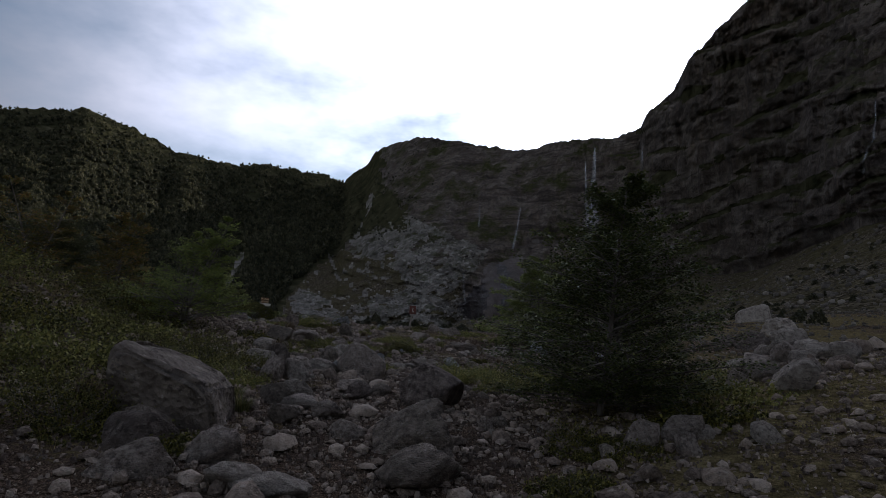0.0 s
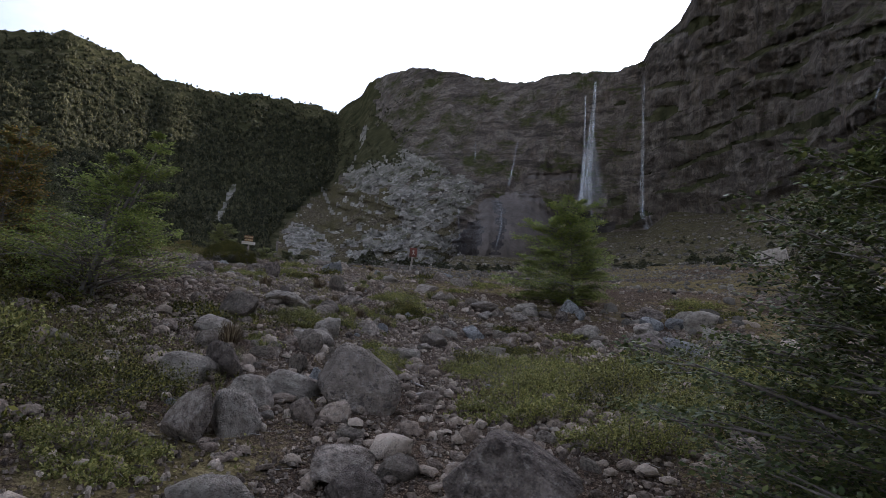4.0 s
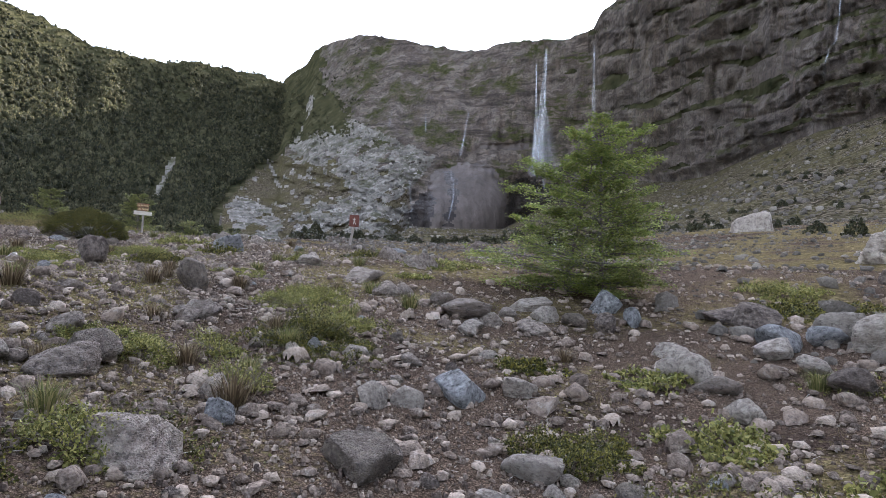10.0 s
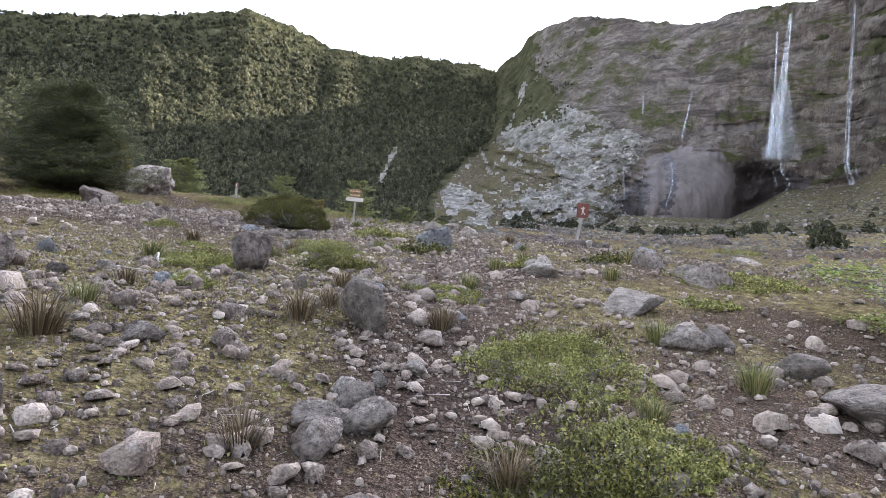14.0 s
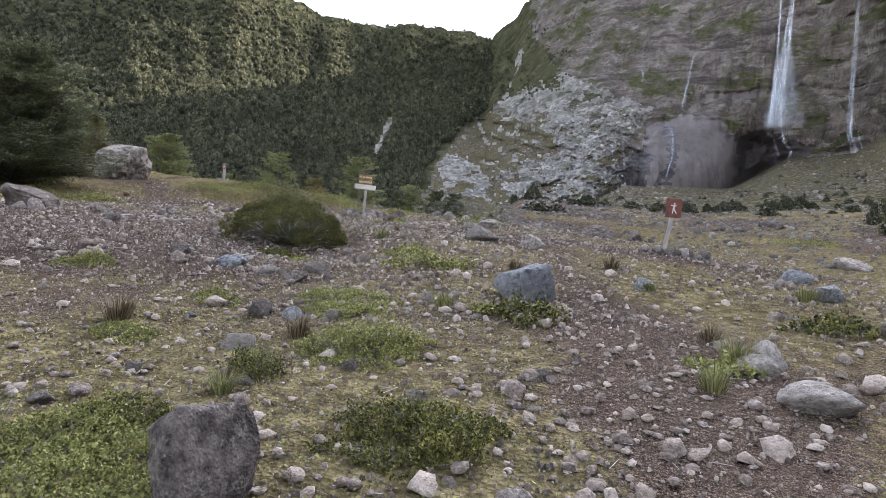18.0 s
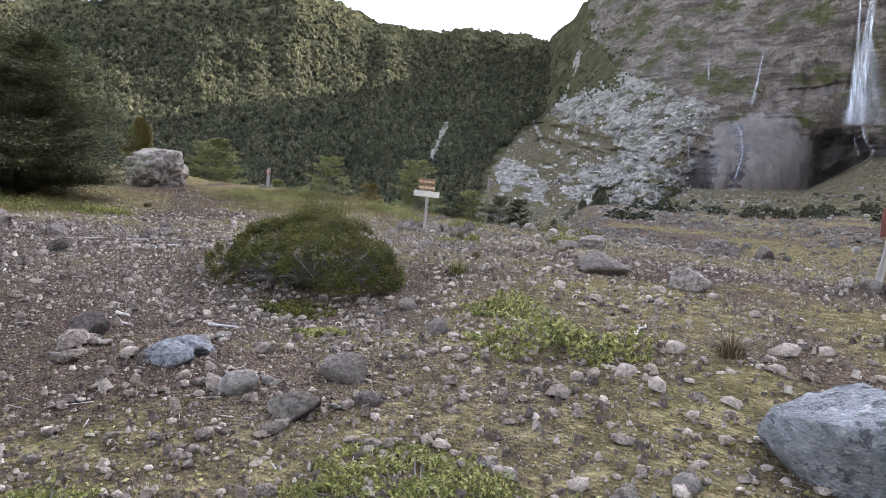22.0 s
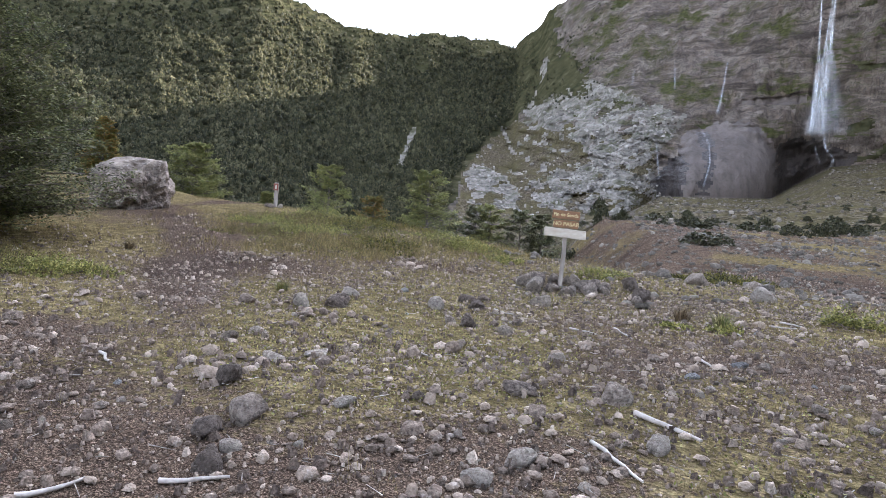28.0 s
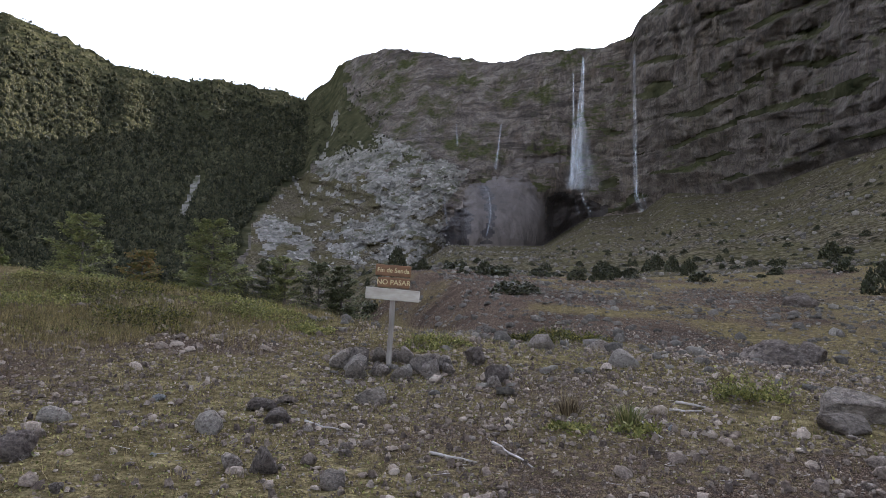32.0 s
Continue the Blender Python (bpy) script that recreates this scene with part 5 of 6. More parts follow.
    part("inner_foliage", mesh_of("inner_foliage", v, f, LEAF_SHRUB_CORE), None, root)
    return root


bush("evergreen_bush", "rounded dense evergreen bush growing on the gravel flat", -9.32, 31.12, 1.12, 1.05, 0.84, LEAF_BUSH, 31, 170000, 0.019)
# low creeping shrubs: x, y, width, height
CREEPERS_A = [(0.66, 11.9, 2.2, 0.42), (2.3, 13.2, 2.4, 0.45), (-3.51, 12.45, 1.06, 0.36), (-2.49, 13.88, 0.95, 0.26), (-1.02, 11.2, 0.5, 0.2), (-2.6, 14.3, 0.9, 0.36),
              (-1.02, 18.1, 1.3, 0.26), (-1.36, 20.0, 1.5, 0.36), (-0.75, 19.0, 0.9, 0.26), (-1.77, 17.1, 0.5, 0.32), (1.09, 15.7, 1.1, 0.28), (0.34, 9.8, 1.3, 0.4)]
CREEPERS_B = [(-5.64, 21.87, 0.9, 0.3), (-5.4, 24.59, 1.0, 0.26), (-5.89, 23.88, 0.45, 0.22), (-6.07, 26.07, 1.0, 0.12), (-5.18, 24.85, 0.8, 0.24), (-5.9, 29.3, 1.35, 0.36),
              (-4.19, 26.5, 1.0, 0.34), (-6.23, 26.6, 1.2, 0.14), (-8.0, 28.9, 0.6, 0.12), (-6.73, 30.46, 1.0, 0.34), (-8.9, 29.9, 0.9, 0.12), (-4.57, 26.62, 0.47, 0.2), (-1.4, 16.3, 0.5, 0.34)]
CREEPERS_C = [(-11.0, 43.8, 1.2, 0.3), (-8.7, 46.1, 1.3, 0.3), (-7.2, 40.0, 1.1, 0.55), (-9.9, 38.5, 0.42, 0.24), (-9.3, 38.35, 0.46, 0.3), (-7.75, 46.6, 2.2, 0.4), (-21.5, 36.4, 2.6, 0.4),
              (-19.6, 37.4, 1.9, 0.38), (-24.2, 37.0, 1.9, 0.36), (-18.5, 47.5, 3.2, 0.42), (-20.5, 49.5, 3.4, 0.45), (-15.5, 47.5, 2.4, 0.3), (7.44, 22.7, 1.8, 0.3),
              (-16.5, 44.5, 2.5, 0.35), (-19.0, 45.2, 2.8, 0.42), (-14.5, 46.0, 2.0, 0.3), (-21.3, 46.5, 2.4, 0.4), (-17.5, 49.0, 3.0, 0.42), (-13.4, 44.9, 1.3, 0.22)]
CREEPERS_E = [(1.5, 10.5, 1.7, 0.42), (2.9, 11.8, 1.9, 0.45), (3.9, 12.0, 1.8, 0.4), (1.1, 9.0, 1.1, 0.4), (2.6, 9.4, 1.6, 0.4), (3.6, 9.6, 1.6, 0.4), (1.3, 5.2, 0.9, 0.3), (3.2, 7.2, 1.4, 0.4),
              (-1.9, 4.6, 0.7, 0.35), (-3.2, 3.6, 1.2, 0.5), (0.9, 4.2, 0.8, 0.3), (-1.2, 12.9, 0.6, 0.25), (0.2, 13.3, 0.9, 0.25), (-6.8, 8.2, 2.4, 0.7), (-6.3, 12.7, 2.0, 0.6)]
CREEPERS_F = [(-3.35, 13.21, 0.7, 0.2), (-2.56, 14.0, 1.35, 0.26), (-0.97, 12.09, 0.75, 0.2), (-1.79, 14.69, 0.7, 0.2), (-0.05, 12.3, 0.6, 0.22), (-1.08, 17.9, 1.7, 0.22), (1.18, 13.71, 1.9, 0.3), (3.2, 14.51, 1.6, 0.32),
              (2.99, 12.7, 1.5, 0.34), (7.14, 21.21, 2.4, 0.2), (-2.48, 16.67, 1.1, 0.2), (1.06, 25.89, 2.2, 0.2), (-2.58, 11.77, 0.5, 0.2), (1.27, 17.82, 0.9, 0.2), (2.49, 17.57, 1.0, 0.24), (-6.04, 22.44, 1.1, 0.2)]
CREEPERS_G = [(-1.38, 20.57, 1.0, 0.24), (-4.47, 23.13, 1.1, 0.2), (-4.81, 20.56, 0.7, 0.18), (0.29, 23.78, 0.9, 0.2), (-2.7, 22.16, 0.9, 0.2), (-6.11, 22.79, 0.6, 0.2), (-7.36, 24.31, 0.6, 0.18), (-9.89, 26.57, 0.8, 0.16),
              (-2.37, 25.39, 0.7, 0.22), (-0.94, 27.25, 0.9, 0.24), (-7.45, 25.83, 0.6, 0.16), (6.2, 50.4, 3.4, 0.3), (2.39, 15.83, 1.1, 0.24), (6.42, 20.7, 1.6, 0.2), (0.7, 11.0, 1.2, 0.3), (2.0, 12.0, 1.6, 0.34)]
CREEPERS_D = [(-2.75, 4.9, 1.0, 0.55), (-3.9, 6.4, 1.6, 0.6), (-3.05, 8.8, 1.7, 0.45), (-2.39, 7.7, 0.9, 0.4), (-3.5, 7.5, 1.4, 0.5), (-4.6, 9.6, 1.9, 0.45), (-5.5, 11.2, 1.9, 0.45),
              (3.0, 10.6, 1.7, 0.5), (4.4, 13.0, 1.8, 0.45), (1.9, 9.9, 1.4, 0.5), (-5.4, 7.9, 2.2, 0.7), (-4.8, 5.3, 2.0, 0.7), (2.6, 6.2, 1.2, 0.4), (-7.5, 10.5, 2.6, 0.7)]
for k, (cx, cy, cw, ch) in enumerate(CREEPERS_A + CREEPERS_B + CREEPERS_C + CREEPERS_D + CREEPERS_E + CREEPERS_F + CREEPERS_G):
    rng = np.random.default_rng(400 + k)
    near = cy < 34 and abs(cx - np.interp(cy, [q[0] for q in WALK_X], [q[1] for q in WALK_X])) < 2.6
    per = 13 if near else 7
    n = int(min(900, 620 * cw * cw + 50) if near else min(700, 190 * cw * cw + 60))
    a, r = rng.uniform(0, 6.283, n), np.sqrt(rng.uniform(0, 1, n))
    r = r ** 1.15 * (0.85 + 0.6 * fbm(np.cos(a) * 1.7 + k, np.sin(a) * 1.7, 3, 440 + k))
    sx_, sy_ = r * np.cos(a) * cw * 0.55, r * np.sin(a) * cw * 0.46
    lump = 0.5 + 0.9 * fbm((cx + sx_) / 0.28, (cy + sy_) / 0.28, 2, 470)
    top = ch * np.clip(1.05 - r * r, 0.15, 1) * np.clip(lump, 0.12, 1.2) * rng.uniform(0.6, 1.1, n)
    # each shoot leans outwards and carries its leaves from the middle to the tip
    up = rng.uniform(0.2, 1.0, (n, per)) ** 0.7
    lean_x, lean_y = rng.normal(0, 0.4, n) + 0.25 * np.cos(a), rng.normal(0, 0.4, n) + 0.25 * np.sin(a)
    lx = (sx_[:, None] + lean_x[:, None] * top[:, None] * up + rng.normal(0, 0.011, (n, per))).ravel()
    ly = (sy_[:, None] + lean_y[:, None] * top[:, None] * up + rng.normal(0, 0.011, (n, per))).ravel()
    lz = (top[:, None] * up + rng.normal(0, 0.008, (n, per))).ravel().clip(0.004, None)
    n = n * per
    z0 = float(rough(cx, cy))
    P = np.stack([lx, ly, rough(cx + lx, cy + ly) - z0 + lz], 1)
    mat = (LEAF_MAT, LEAF_MAT, LEAF_BUSH, LEAF_MAT)[k % 4] if cy > 8 else (LEAF_BUSH, LEAF_MAT)[k % 2]
    v, f = leaf_quads(P, (0.019 if near else 0.04) * rng.uniform(0.6, 1.5, n), rng, 0.75)
    root = thing("creeping_shrub", ("yellow-green" if mat is LEAF_MAT else "dark green") + " small-leaved shrub creeping over the stones", "shrub", pose(cx, cy, z0), "creeping shrubs")
    part("foliage", mesh_of("foliage", v, f, mat, False), None, root)
    stems = []
    for s in range(40 if near else 14):
        q = P[int(rng.integers(0, n))]
        stems.append([(Vector((q[0] * 0.3, q[1] * 0.3, rough(cx + q[0] * 0.3, cy + q[1] * 0.3) - z0)), 0.006), (Vector(q), 0.0025)])
    v, f = tubes(stems, 4)
    tagged(part("stem_frame", mesh_of("stem_frame", v, f, BARK), None, root), kind="stuff")

# heath of low shrubs beside the trail: x, y, half length across, half length along, height
HEATH = [(-4.3, 6.8, 2.0, 3.2, 0.42), (-5.8, 10.5, 2.6, 2.4, 0.5), (-3.4, 9.6, 1.3, 1.6, 0.3), (-3.7, 3.2, 1.7, 1.6, 0.5), (-2.9, 13.7, 1.0, 0.8, 0.26), (1.9, 10.9, 1.5, 1.2, 0.34),
         (2.0, 14.4, 1.5, 0.9, 0.3), (4.1, 14.2, 1.8, 1.4, 0.4), (3.0, 12.3, 2.1, 1.4, 0.4), (-0.9, 19.0, 0.8, 0.9, 0.24), (-1.3, 20.9, 0.8, 0.6, 0.22), (-1.7, 14.9, 0.6, 0.5, 0.2), (5.2, 17.2, 1.2, 0.8, 0.25),
         (-17.0, 46.0, 3.2, 1.6, 0.28), (-20.6, 47.6, 3.0, 1.8, 0.34), (-14.2, 46.2, 1.8, 1.1, 0.22), (-22.6, 37.6, 3.0, 1.2, 0.34), (-20.7, 36.6, 1.2, 2.2, 0.42), (-22.4, 35.0, 1.9, 1.3, 0.42), (-17.9, 43.2, 2.0, 1.0, 0.24), (-19.8, 44.0, 1.6, 1.2, 0.25)]
rng = np.random.default_rng(515)
heath_p = []
for k, (cx, cy, ax, ay, hh) in enumerate(HEATH):
    n = int(330 * ax * ay)
    a, r = rng.uniform(0, 6.283, n), np.sqrt(rng.uniform(0, 1, n))
    r = r * (0.85 + 0.5 * fbm(np.cos(a) * 1.9 + k, np.sin(a) * 1.9, 3, 520 + k))
    hx, hy = cx + r * np.cos(a) * ax, cy + r * np.sin(a) * ay
    lump = 0.45 + 1.3 * fbm(hx / 0.36, hy / 0.36, 3, 530)
    keep = lump > rng.uniform(-0.05, 0.35, n)
    hz = hh * np.clip(1.1 - r * r, 0.1, 1) * np.clip(lump, 0.05, 1.1) * rng.uniform(0.6, 1.1, n)
    root = np.stack([hx, hy, rough(hx, hy) + 0 * hz], 1)[keep]
    lean = np.stack([rng.normal(0, 0.35, n), rng.normal(0, 0.35, n), np.ones(n)], 1)[keep] * hz[keep][:, None]
    for q in range(12):
        heath_p.append(root + lean * rng.uniform(0.25, 1.0, len(root))[:, None] + rng.normal(0, 0.013, (len(root), 3)))
P = np.concatenate(heath_p)
v, f = leaf_quads(P, 0.024 * rng.uniform(0.6, 1.5, len(P)), rng, 0.8)
tagged(new("heath", mesh_of("heath", v, f, LEAF_HEATH, False)), "olive and brown small-leaved heath matting the ground beside the trail", "heath", kind="stuff")

# round dark shrubs on the flat beyond
SHRUBS = [(-11.9, 120, 2.6, 3.2), (19.8, 102, 2.1, 2.2), (16.9, 92, 1.9, 1.9), (10, 90, 1.8, 1.2), (13.8, 140, 3, 2.6), (-6.1, 97, 2.6, 1.2), (-5.5, 62, 1.6, 0.7), (1.0, 88, 2.2, 1.1),
          (29.9, 130, 3, 2.6), (18.3, 122, 3.2, 1.8), (28.8, 47, 1.6, 1.5), (31, 53.5, 1.6, 1.3), (44, 109, 3.2, 3), (-6.7, 60.2, 2.2, 0.8), (14.8, 65, 2.0, 1.9), (12.3, 56, 2.2, 2.0)]
rngs = np.random.default_rng(77)
for k in range(300):
    a, r = radians(rngs.uniform(-46, 8)), 62 + 220 * rngs.uniform(0, 1) ** 1.4
    SHRUBS.append((EYE[0] - r * math.sin(a), EYE[1] + r * math.cos(a), rngs.uniform(0.6, 2.4), rngs.uniform(0.4, 1.5)))


def far_ground(x, y):
    r = math.hypot(x - EYE[0], y - EYE[1])
    if r < INNER:
        return float(rough(x, y))
    az = math.degrees(math.atan2(-(x - EYE[0]), y - EYE[1]))
    r0 = float(np.interp(az, FOOT_AZ, FOOT_R))
    return float(apron(np.array([az]), min(1, (r - INNER) / (r0 - INNER)))[1][0])


brng = np.random.default_rng(88)
baz, bu = brng.uniform(-48, 16, 9000), brng.uniform(0.0, 1.0, 9000) ** 1.3 * 0.97
br, bz_ = apron(baz, bu)
ba = np.radians(baz)
bsize = 0.20 * 8.0 ** (brng.uniform(0, 1, 9000) ** 3.6)
v, f = stone_shape(1, 881, 1.0, 1.0, 0.12)
f = f[v[f][:, :, 2].mean(1) > -0.3]
bsize = bsize * np.clip(0.35 + 2 * bu, 0, 1)
v, f = scatter_copies(v, f, np.stack([EYE[0] - br * np.sin(ba), EYE[1] + br * np.cos(ba), bz_ + 0.2 * bsize], 1), bsize[:, None] * np.array([[0.55, 0.45, 0.4]]), brng.uniform(0, 6.28, 9000), 0.2, brng)
tagged(new("valley_blocks", mesh_of("valley_blocks", v, f, STONE_SCREE, False)), "fallen blocks strewn over the far valley floor and scree", "rocks", kind="stuff")
# broken blocks lying over the pale slabs
brng = np.random.default_rng(99)
n = 7600
saz, sel_ = brng.uniform(-4.5, 13.8, n), 2.0 + 11.0 * brng.uniform(0, 1, n) ** 1.5
keep = inside(UPPER_SLAB, saz, sel_) | inside(LEFT_SLAB, saz, sel_) | inside(LOWER_SLAB, saz, sel_) | (inside([(14.0, 1.6), (13.2, 6.5), (9.0, 10.5), (5.0, 10.5), (-2.5, 9.5), (-4.0, 1.6)], saz, sel_) & (brng.uniform(0, 1, n) < 0.12))
keep &= ~scrub_gap(saz, sel_)
keep &= fbm(saz / 1.2, sel_ / 0.8, 3, 205) > -0.35
saz, sel_ = saz[keep], sel_[keep]
sr = face(saz, sel_)
sa = np.radians(saz)
ssize = 0.55 * 4.5 ** (brng.uniform(0, 1, len(saz)) ** 3.0)
v, f = stone_shape(1, 905, 1.0, 1.0, 0.1)
f = f[v[f][:, :, 2].mean(1) > -0.5]
v, f = scatter_copies(v, f, np.stack([EYE[0] - sr * np.sin(sa), EYE[1] + sr * np.cos(sa), EYE[2] + sr * np.tan(np.radians(sel_))], 1), ssize[:, None] * np.array([[0.75, 0.75, 0.6]]), brng.uniform(0, 6.28, len(saz)), 0.3, brng)
tagged(new("slab_blocks", mesh_of("slab_blocks", v, f, STONE_SLAB, False)), "pale broken blocks lying over the fractured slabs below the cliff", "rocks", kind="stuff")
shrub_meshes = []
for k in range(4):
    rng = np.random.default_rng(90 + k)
    n = 420
    d = rng.normal(size=(n, 3))
    d[:, 2] = np.abs(d[:, 2])
    d /= np.linalg.norm(d, axis=1)[:, None]
    P = d * (0.55 + 0.45 * rng.uniform(0, 1, n) ** 0.5)[:, None] * (1 + 0.3 * fbm(d[:, 0] * 2 + k, d[:, 1] * 2, 2, k))[:, None]
    P[:, :2] *= (1.05 - 0.35 * P[:, 2:3] ** (1.4 + 0.5 * k))
    v, f = leaf_quads(P, 0.27 * rng.uniform(0.6, 1.3, n), rng, 0.7)
    shrub_meshes.append(mesh_of("foliage", v, f, LEAF_SHRUB_CORE, False))
for k, (sx, sy, sw, sh) in enumerate(SHRUBS):
    root = thing("shrub", "dark low shrub on the stony valley flat", "shrub", pose(sx, sy, far_ground(sx, sy) - 0.1, 0, 0, 47 * k), "shrubs of the valley flat")
    root.scale = (sw * 0.5, sw * 0.42, sh * 0.8)
    part("foliage", shrub_meshes[k % 4], None, root)

# grass: tufts and thin turf
rng = np.random.default_rng(55)
TUFTS_A = [(-2.73, 15.95), (-2.23, 15.06), (-3.41, 20.0), (-1.43, 16.71), (-3.77, 21.74), (-0.48, 21.71), (1.83, 18.41), (4.22, 17.36), (-1.37, 15.85), (-5.96, 23.98), (-6.06, 24.97), (-5.88, 23.44),
           (-2.3, 26.34), (-2.22, 25.66), (-5.88, 29.36), (-2.56, 24.74), (-7.72, 24.64), (-5.28, 24.76), (-4.62, 29.6), (-0.39, 29.67), (-3.4, 20.55), (-0.84, 24.9), (-1.01, 21.48), (-2.56, 22.72)]
TUFTS_B = [(-2.42, 20.75), (-0.73, 19.49), (-1.47, 18.26), (0.1, 20.52), (-2.65, 17.92), (-2.52, 10.28), (-2.89, 11.52), (-2.35, 11.08), (-4.05, 9.91), (-2.03, 6.52), (-2.82, 11.25), (-3.41, 7.95),
           (-0.87, 10.0), (-4.13, 8.33), (-9.77, 39.08), (-16.03, 38.36), (-6.72, 41.41), (-9.27, 38.64), (-20.98, 40.57), (-7.75, 32.22), (-8.01, 34.13), (-5.08, 26.6), (-3.12, 30.55), (-2.62, 29.08)]
TUFTS_C = [(-1.93, 16.64), (-6.67, 22.35), (-5.17, 20.13), (-1.27, 17.81), (-4.35, 18.46), (-4.75, 19.21), (-3.08, 5.66), (-1.81, 6.06)]


def blade_clump(count, height, spread, seed):
    """Thin bent blades rising from one root."""
    r = np.random.default_rng(seed)
    a, lean = r.uniform(0, 6.283, count), r.uniform(0.1, 0.95, count)
    h = height * r.uniform(0.45, 1.1, count)
    root = np.stack([np.cos(a), np.sin(a), 0 * a], 1) * (spread * r.uniform(0, 1, count) ** 0.7)[:, None]
    out = np.stack([np.cos(a), np.sin(a), 0 * a], 1) * (h * lean)[:, None]
    side = np.stack([-np.sin(a), np.cos(a), 0 * a], 1) * 0.0035
    up = np.array([0, 0, 1.0])
    mid = root + out * 0.35 + up * (h * 0.62)[:, None]
    tip = root + out + up * (h * (1.0 - 0.25 * lean))[:, None]
    v = np.stack([root - side, root + side, mid + side * 0.8, mid - side * 0.8, tip], 1).reshape(-1, 3)
    b = 5 * np.arange(count)[:, None]
    f = np.concatenate([b + np.array([[0, 1, 2]]), b + np.array([[0, 2, 3]]), b + np.array([[3, 2, 4]])])
    return mesh_of("foliage", v, f, (TUFT_BROWN, TUFT_GREEN)[seed % 2], False)


clumps = [blade_clump(190, 0.25, 0.09, 900 + k) for k in range(6)]
for k, (gx_, gy_) in enumerate(TUFTS_A + TUFTS_B + TUFTS_C):
    brown = k % 2 == 0
    root = thing("grass_tuft", "wiry brown grass tuft among the stones" if brown else "green and straw-coloured grass tuft among the stones", "grass", pose(gx_, gy_, float(rough(gx_, gy_)) - 0.01, 0, 0, 61 * k), "grass tufts")
    size = 0.7 + 0.5 * ((k * 37) % 11) / 11
    root.scale = (size * 1.2, size * 1.2, size)
    part("foliage", clumps[k % 6], None, root)
tx, ty = rng.uniform(-38, 14, 66000), rng.uniform(3, 56, 66000)
keep = rng.uniform(0.25, 1.0, 66000) < greenness(tx, ty)
tx, ty = tx[keep], ty[keep]
mound_x = np.concatenate([rng.normal(-17.5, 3.2, 4500), rng.normal(-18.0, 1.5, 1500), rng.normal(-21.4, 0.9, 1500)])
mound_y = np.concatenate([rng.normal(46.5, 2.2, 4500), rng.normal(43.5, 0.8, 1500), rng.normal(36.0, 1.2, 1500)])
keep = fbm(mound_x / 1.3, mound_y / 1.3, 2, 88) > -0.15
mound_x, mound_y = mound_x[keep], mound_y[keep]
tuft_x, tuft_y = np.concatenate([mound_x, tx]), np.concatenate([mound_y, ty])
tall = np.concatenate([rng.uniform(0.08, 0.26, len(mound_x)), 0.035 + 0.10 * rng.uniform(0, 1, len(tx)) ** 2])
blades = 9
bx = np.repeat(tuft_x, blades) + rng.normal(0, 0.03, blades * len(tuft_x)) * (1 + 6 * np.repeat(tall, blades))
by = np.repeat(tuft_y, blades) + rng.normal(0, 0.03, blades * len(tuft_x)) * (1 + 6 * np.repeat(tall, blades))
hb = np.repeat(tall, blades) * rng.uniform(0.5, 1.15, len(bx))
a = rng.uniform(0, 6.283, len(bx))
bend = hb * rng.uniform(0.2, 0.8, len(bx))
bz = rough(bx, by) - 0.01
w = 0.0014 + 0.004 * hb + 0.002 * (by > 34)
b0 = np.stack([bx - np.sin(a) * w, by + np.cos(a) * w, bz], 1)
b1 = np.stack([bx + np.sin(a) * w, by - np.cos(a) * w, bz], 1)
b3 = np.stack([bx + np.cos(a) * bend, by + np.sin(a) * bend, bz + hb], 1)
V = np.stack([b0, b1, b3], 1).reshape(-1, 3)
tagged(new("dry_grass", mesh_of("dry_grass", V, np.arange(len(V)).reshape(-1, 3), GRASS, False)), "thin dry grass and tufts among the stones", "grass", kind="stuff")
mx, my = rng.uniform(-22, 8, 420000), rng.uniform(5, 47, 420000)
keep = (rng.uniform(0.45, 1.1, len(mx)) < greenness(mx, my)) & beside_walk(mx, my, rng, 4.5)
mx, my = mx[keep][:90000], my[keep][:90000]
P = np.stack([mx, my, rough(mx, my) + rng.uniform(0.0, 0.035, len(mx))], 1)
v, f = leaf_quads(P, 0.024 * rng.uniform(0.6, 1.5, len(mx)), rng, 0.6)
tagged(new("moss_plants", mesh_of("moss_plants", v, f, LEAF_MAT, False)), "tiny moss-like plants matting the ground", "moss", kind="stuff")

# ---------------------------------------------------------------- forest on the mountainside
rng = np.random.default_rng(66)
n = 24000
faz, fs_ = np.where(rng.uniform(0, 1, n) < 0.06, rng.uniform(0.5, 9.5, n), rng.uniform(7, 72, n)), rng.uniform(0.0, 1.0, n) ** 0.9
fe0, fe1 = np.interp(faz, FOOT_AZ, FOOT_EL), np.interp(faz, AZ, TOP_EL)
fel = fe0 + (fe1 - fe0) * fs_
keep = faz > np.interp(fel, [2.3, 6.3, 10.5, 13.2, 15.5, 17], [15.2, 13.6, 9.6, 8.6, 8.0, 7.6]) + 0.6 * fbm(faz / 1.2, fel / 1.2, 3, 9)
keep |= (faz < 9.6) & (fel > 11.8 + 0.9 * fbm(faz / 1.5, fel, 2, 10)) & (fbm(faz / 1.4, fel / 0.9, 3, 12) > 0.02)
keep &= rng.uniform(0, 1, n) < np.interp(fs_, [0, 0.78, 0.92, 1.0], [1, 1, 0.9, 0.5])
keep &= ~((np.abs(faz - 18.6 - 0.35 * (7.5 - fel)) < 0.5) & (fel > 5.6) & (fel < 9.4))
keep &= ~((np.abs(faz - 9.4 - 0.33 * (9.5 - fel)) < 0.28) & (fel > 4) & (fel < 13))
gap = fbm(faz / 3.0, fel / 1.6, 3, 19)
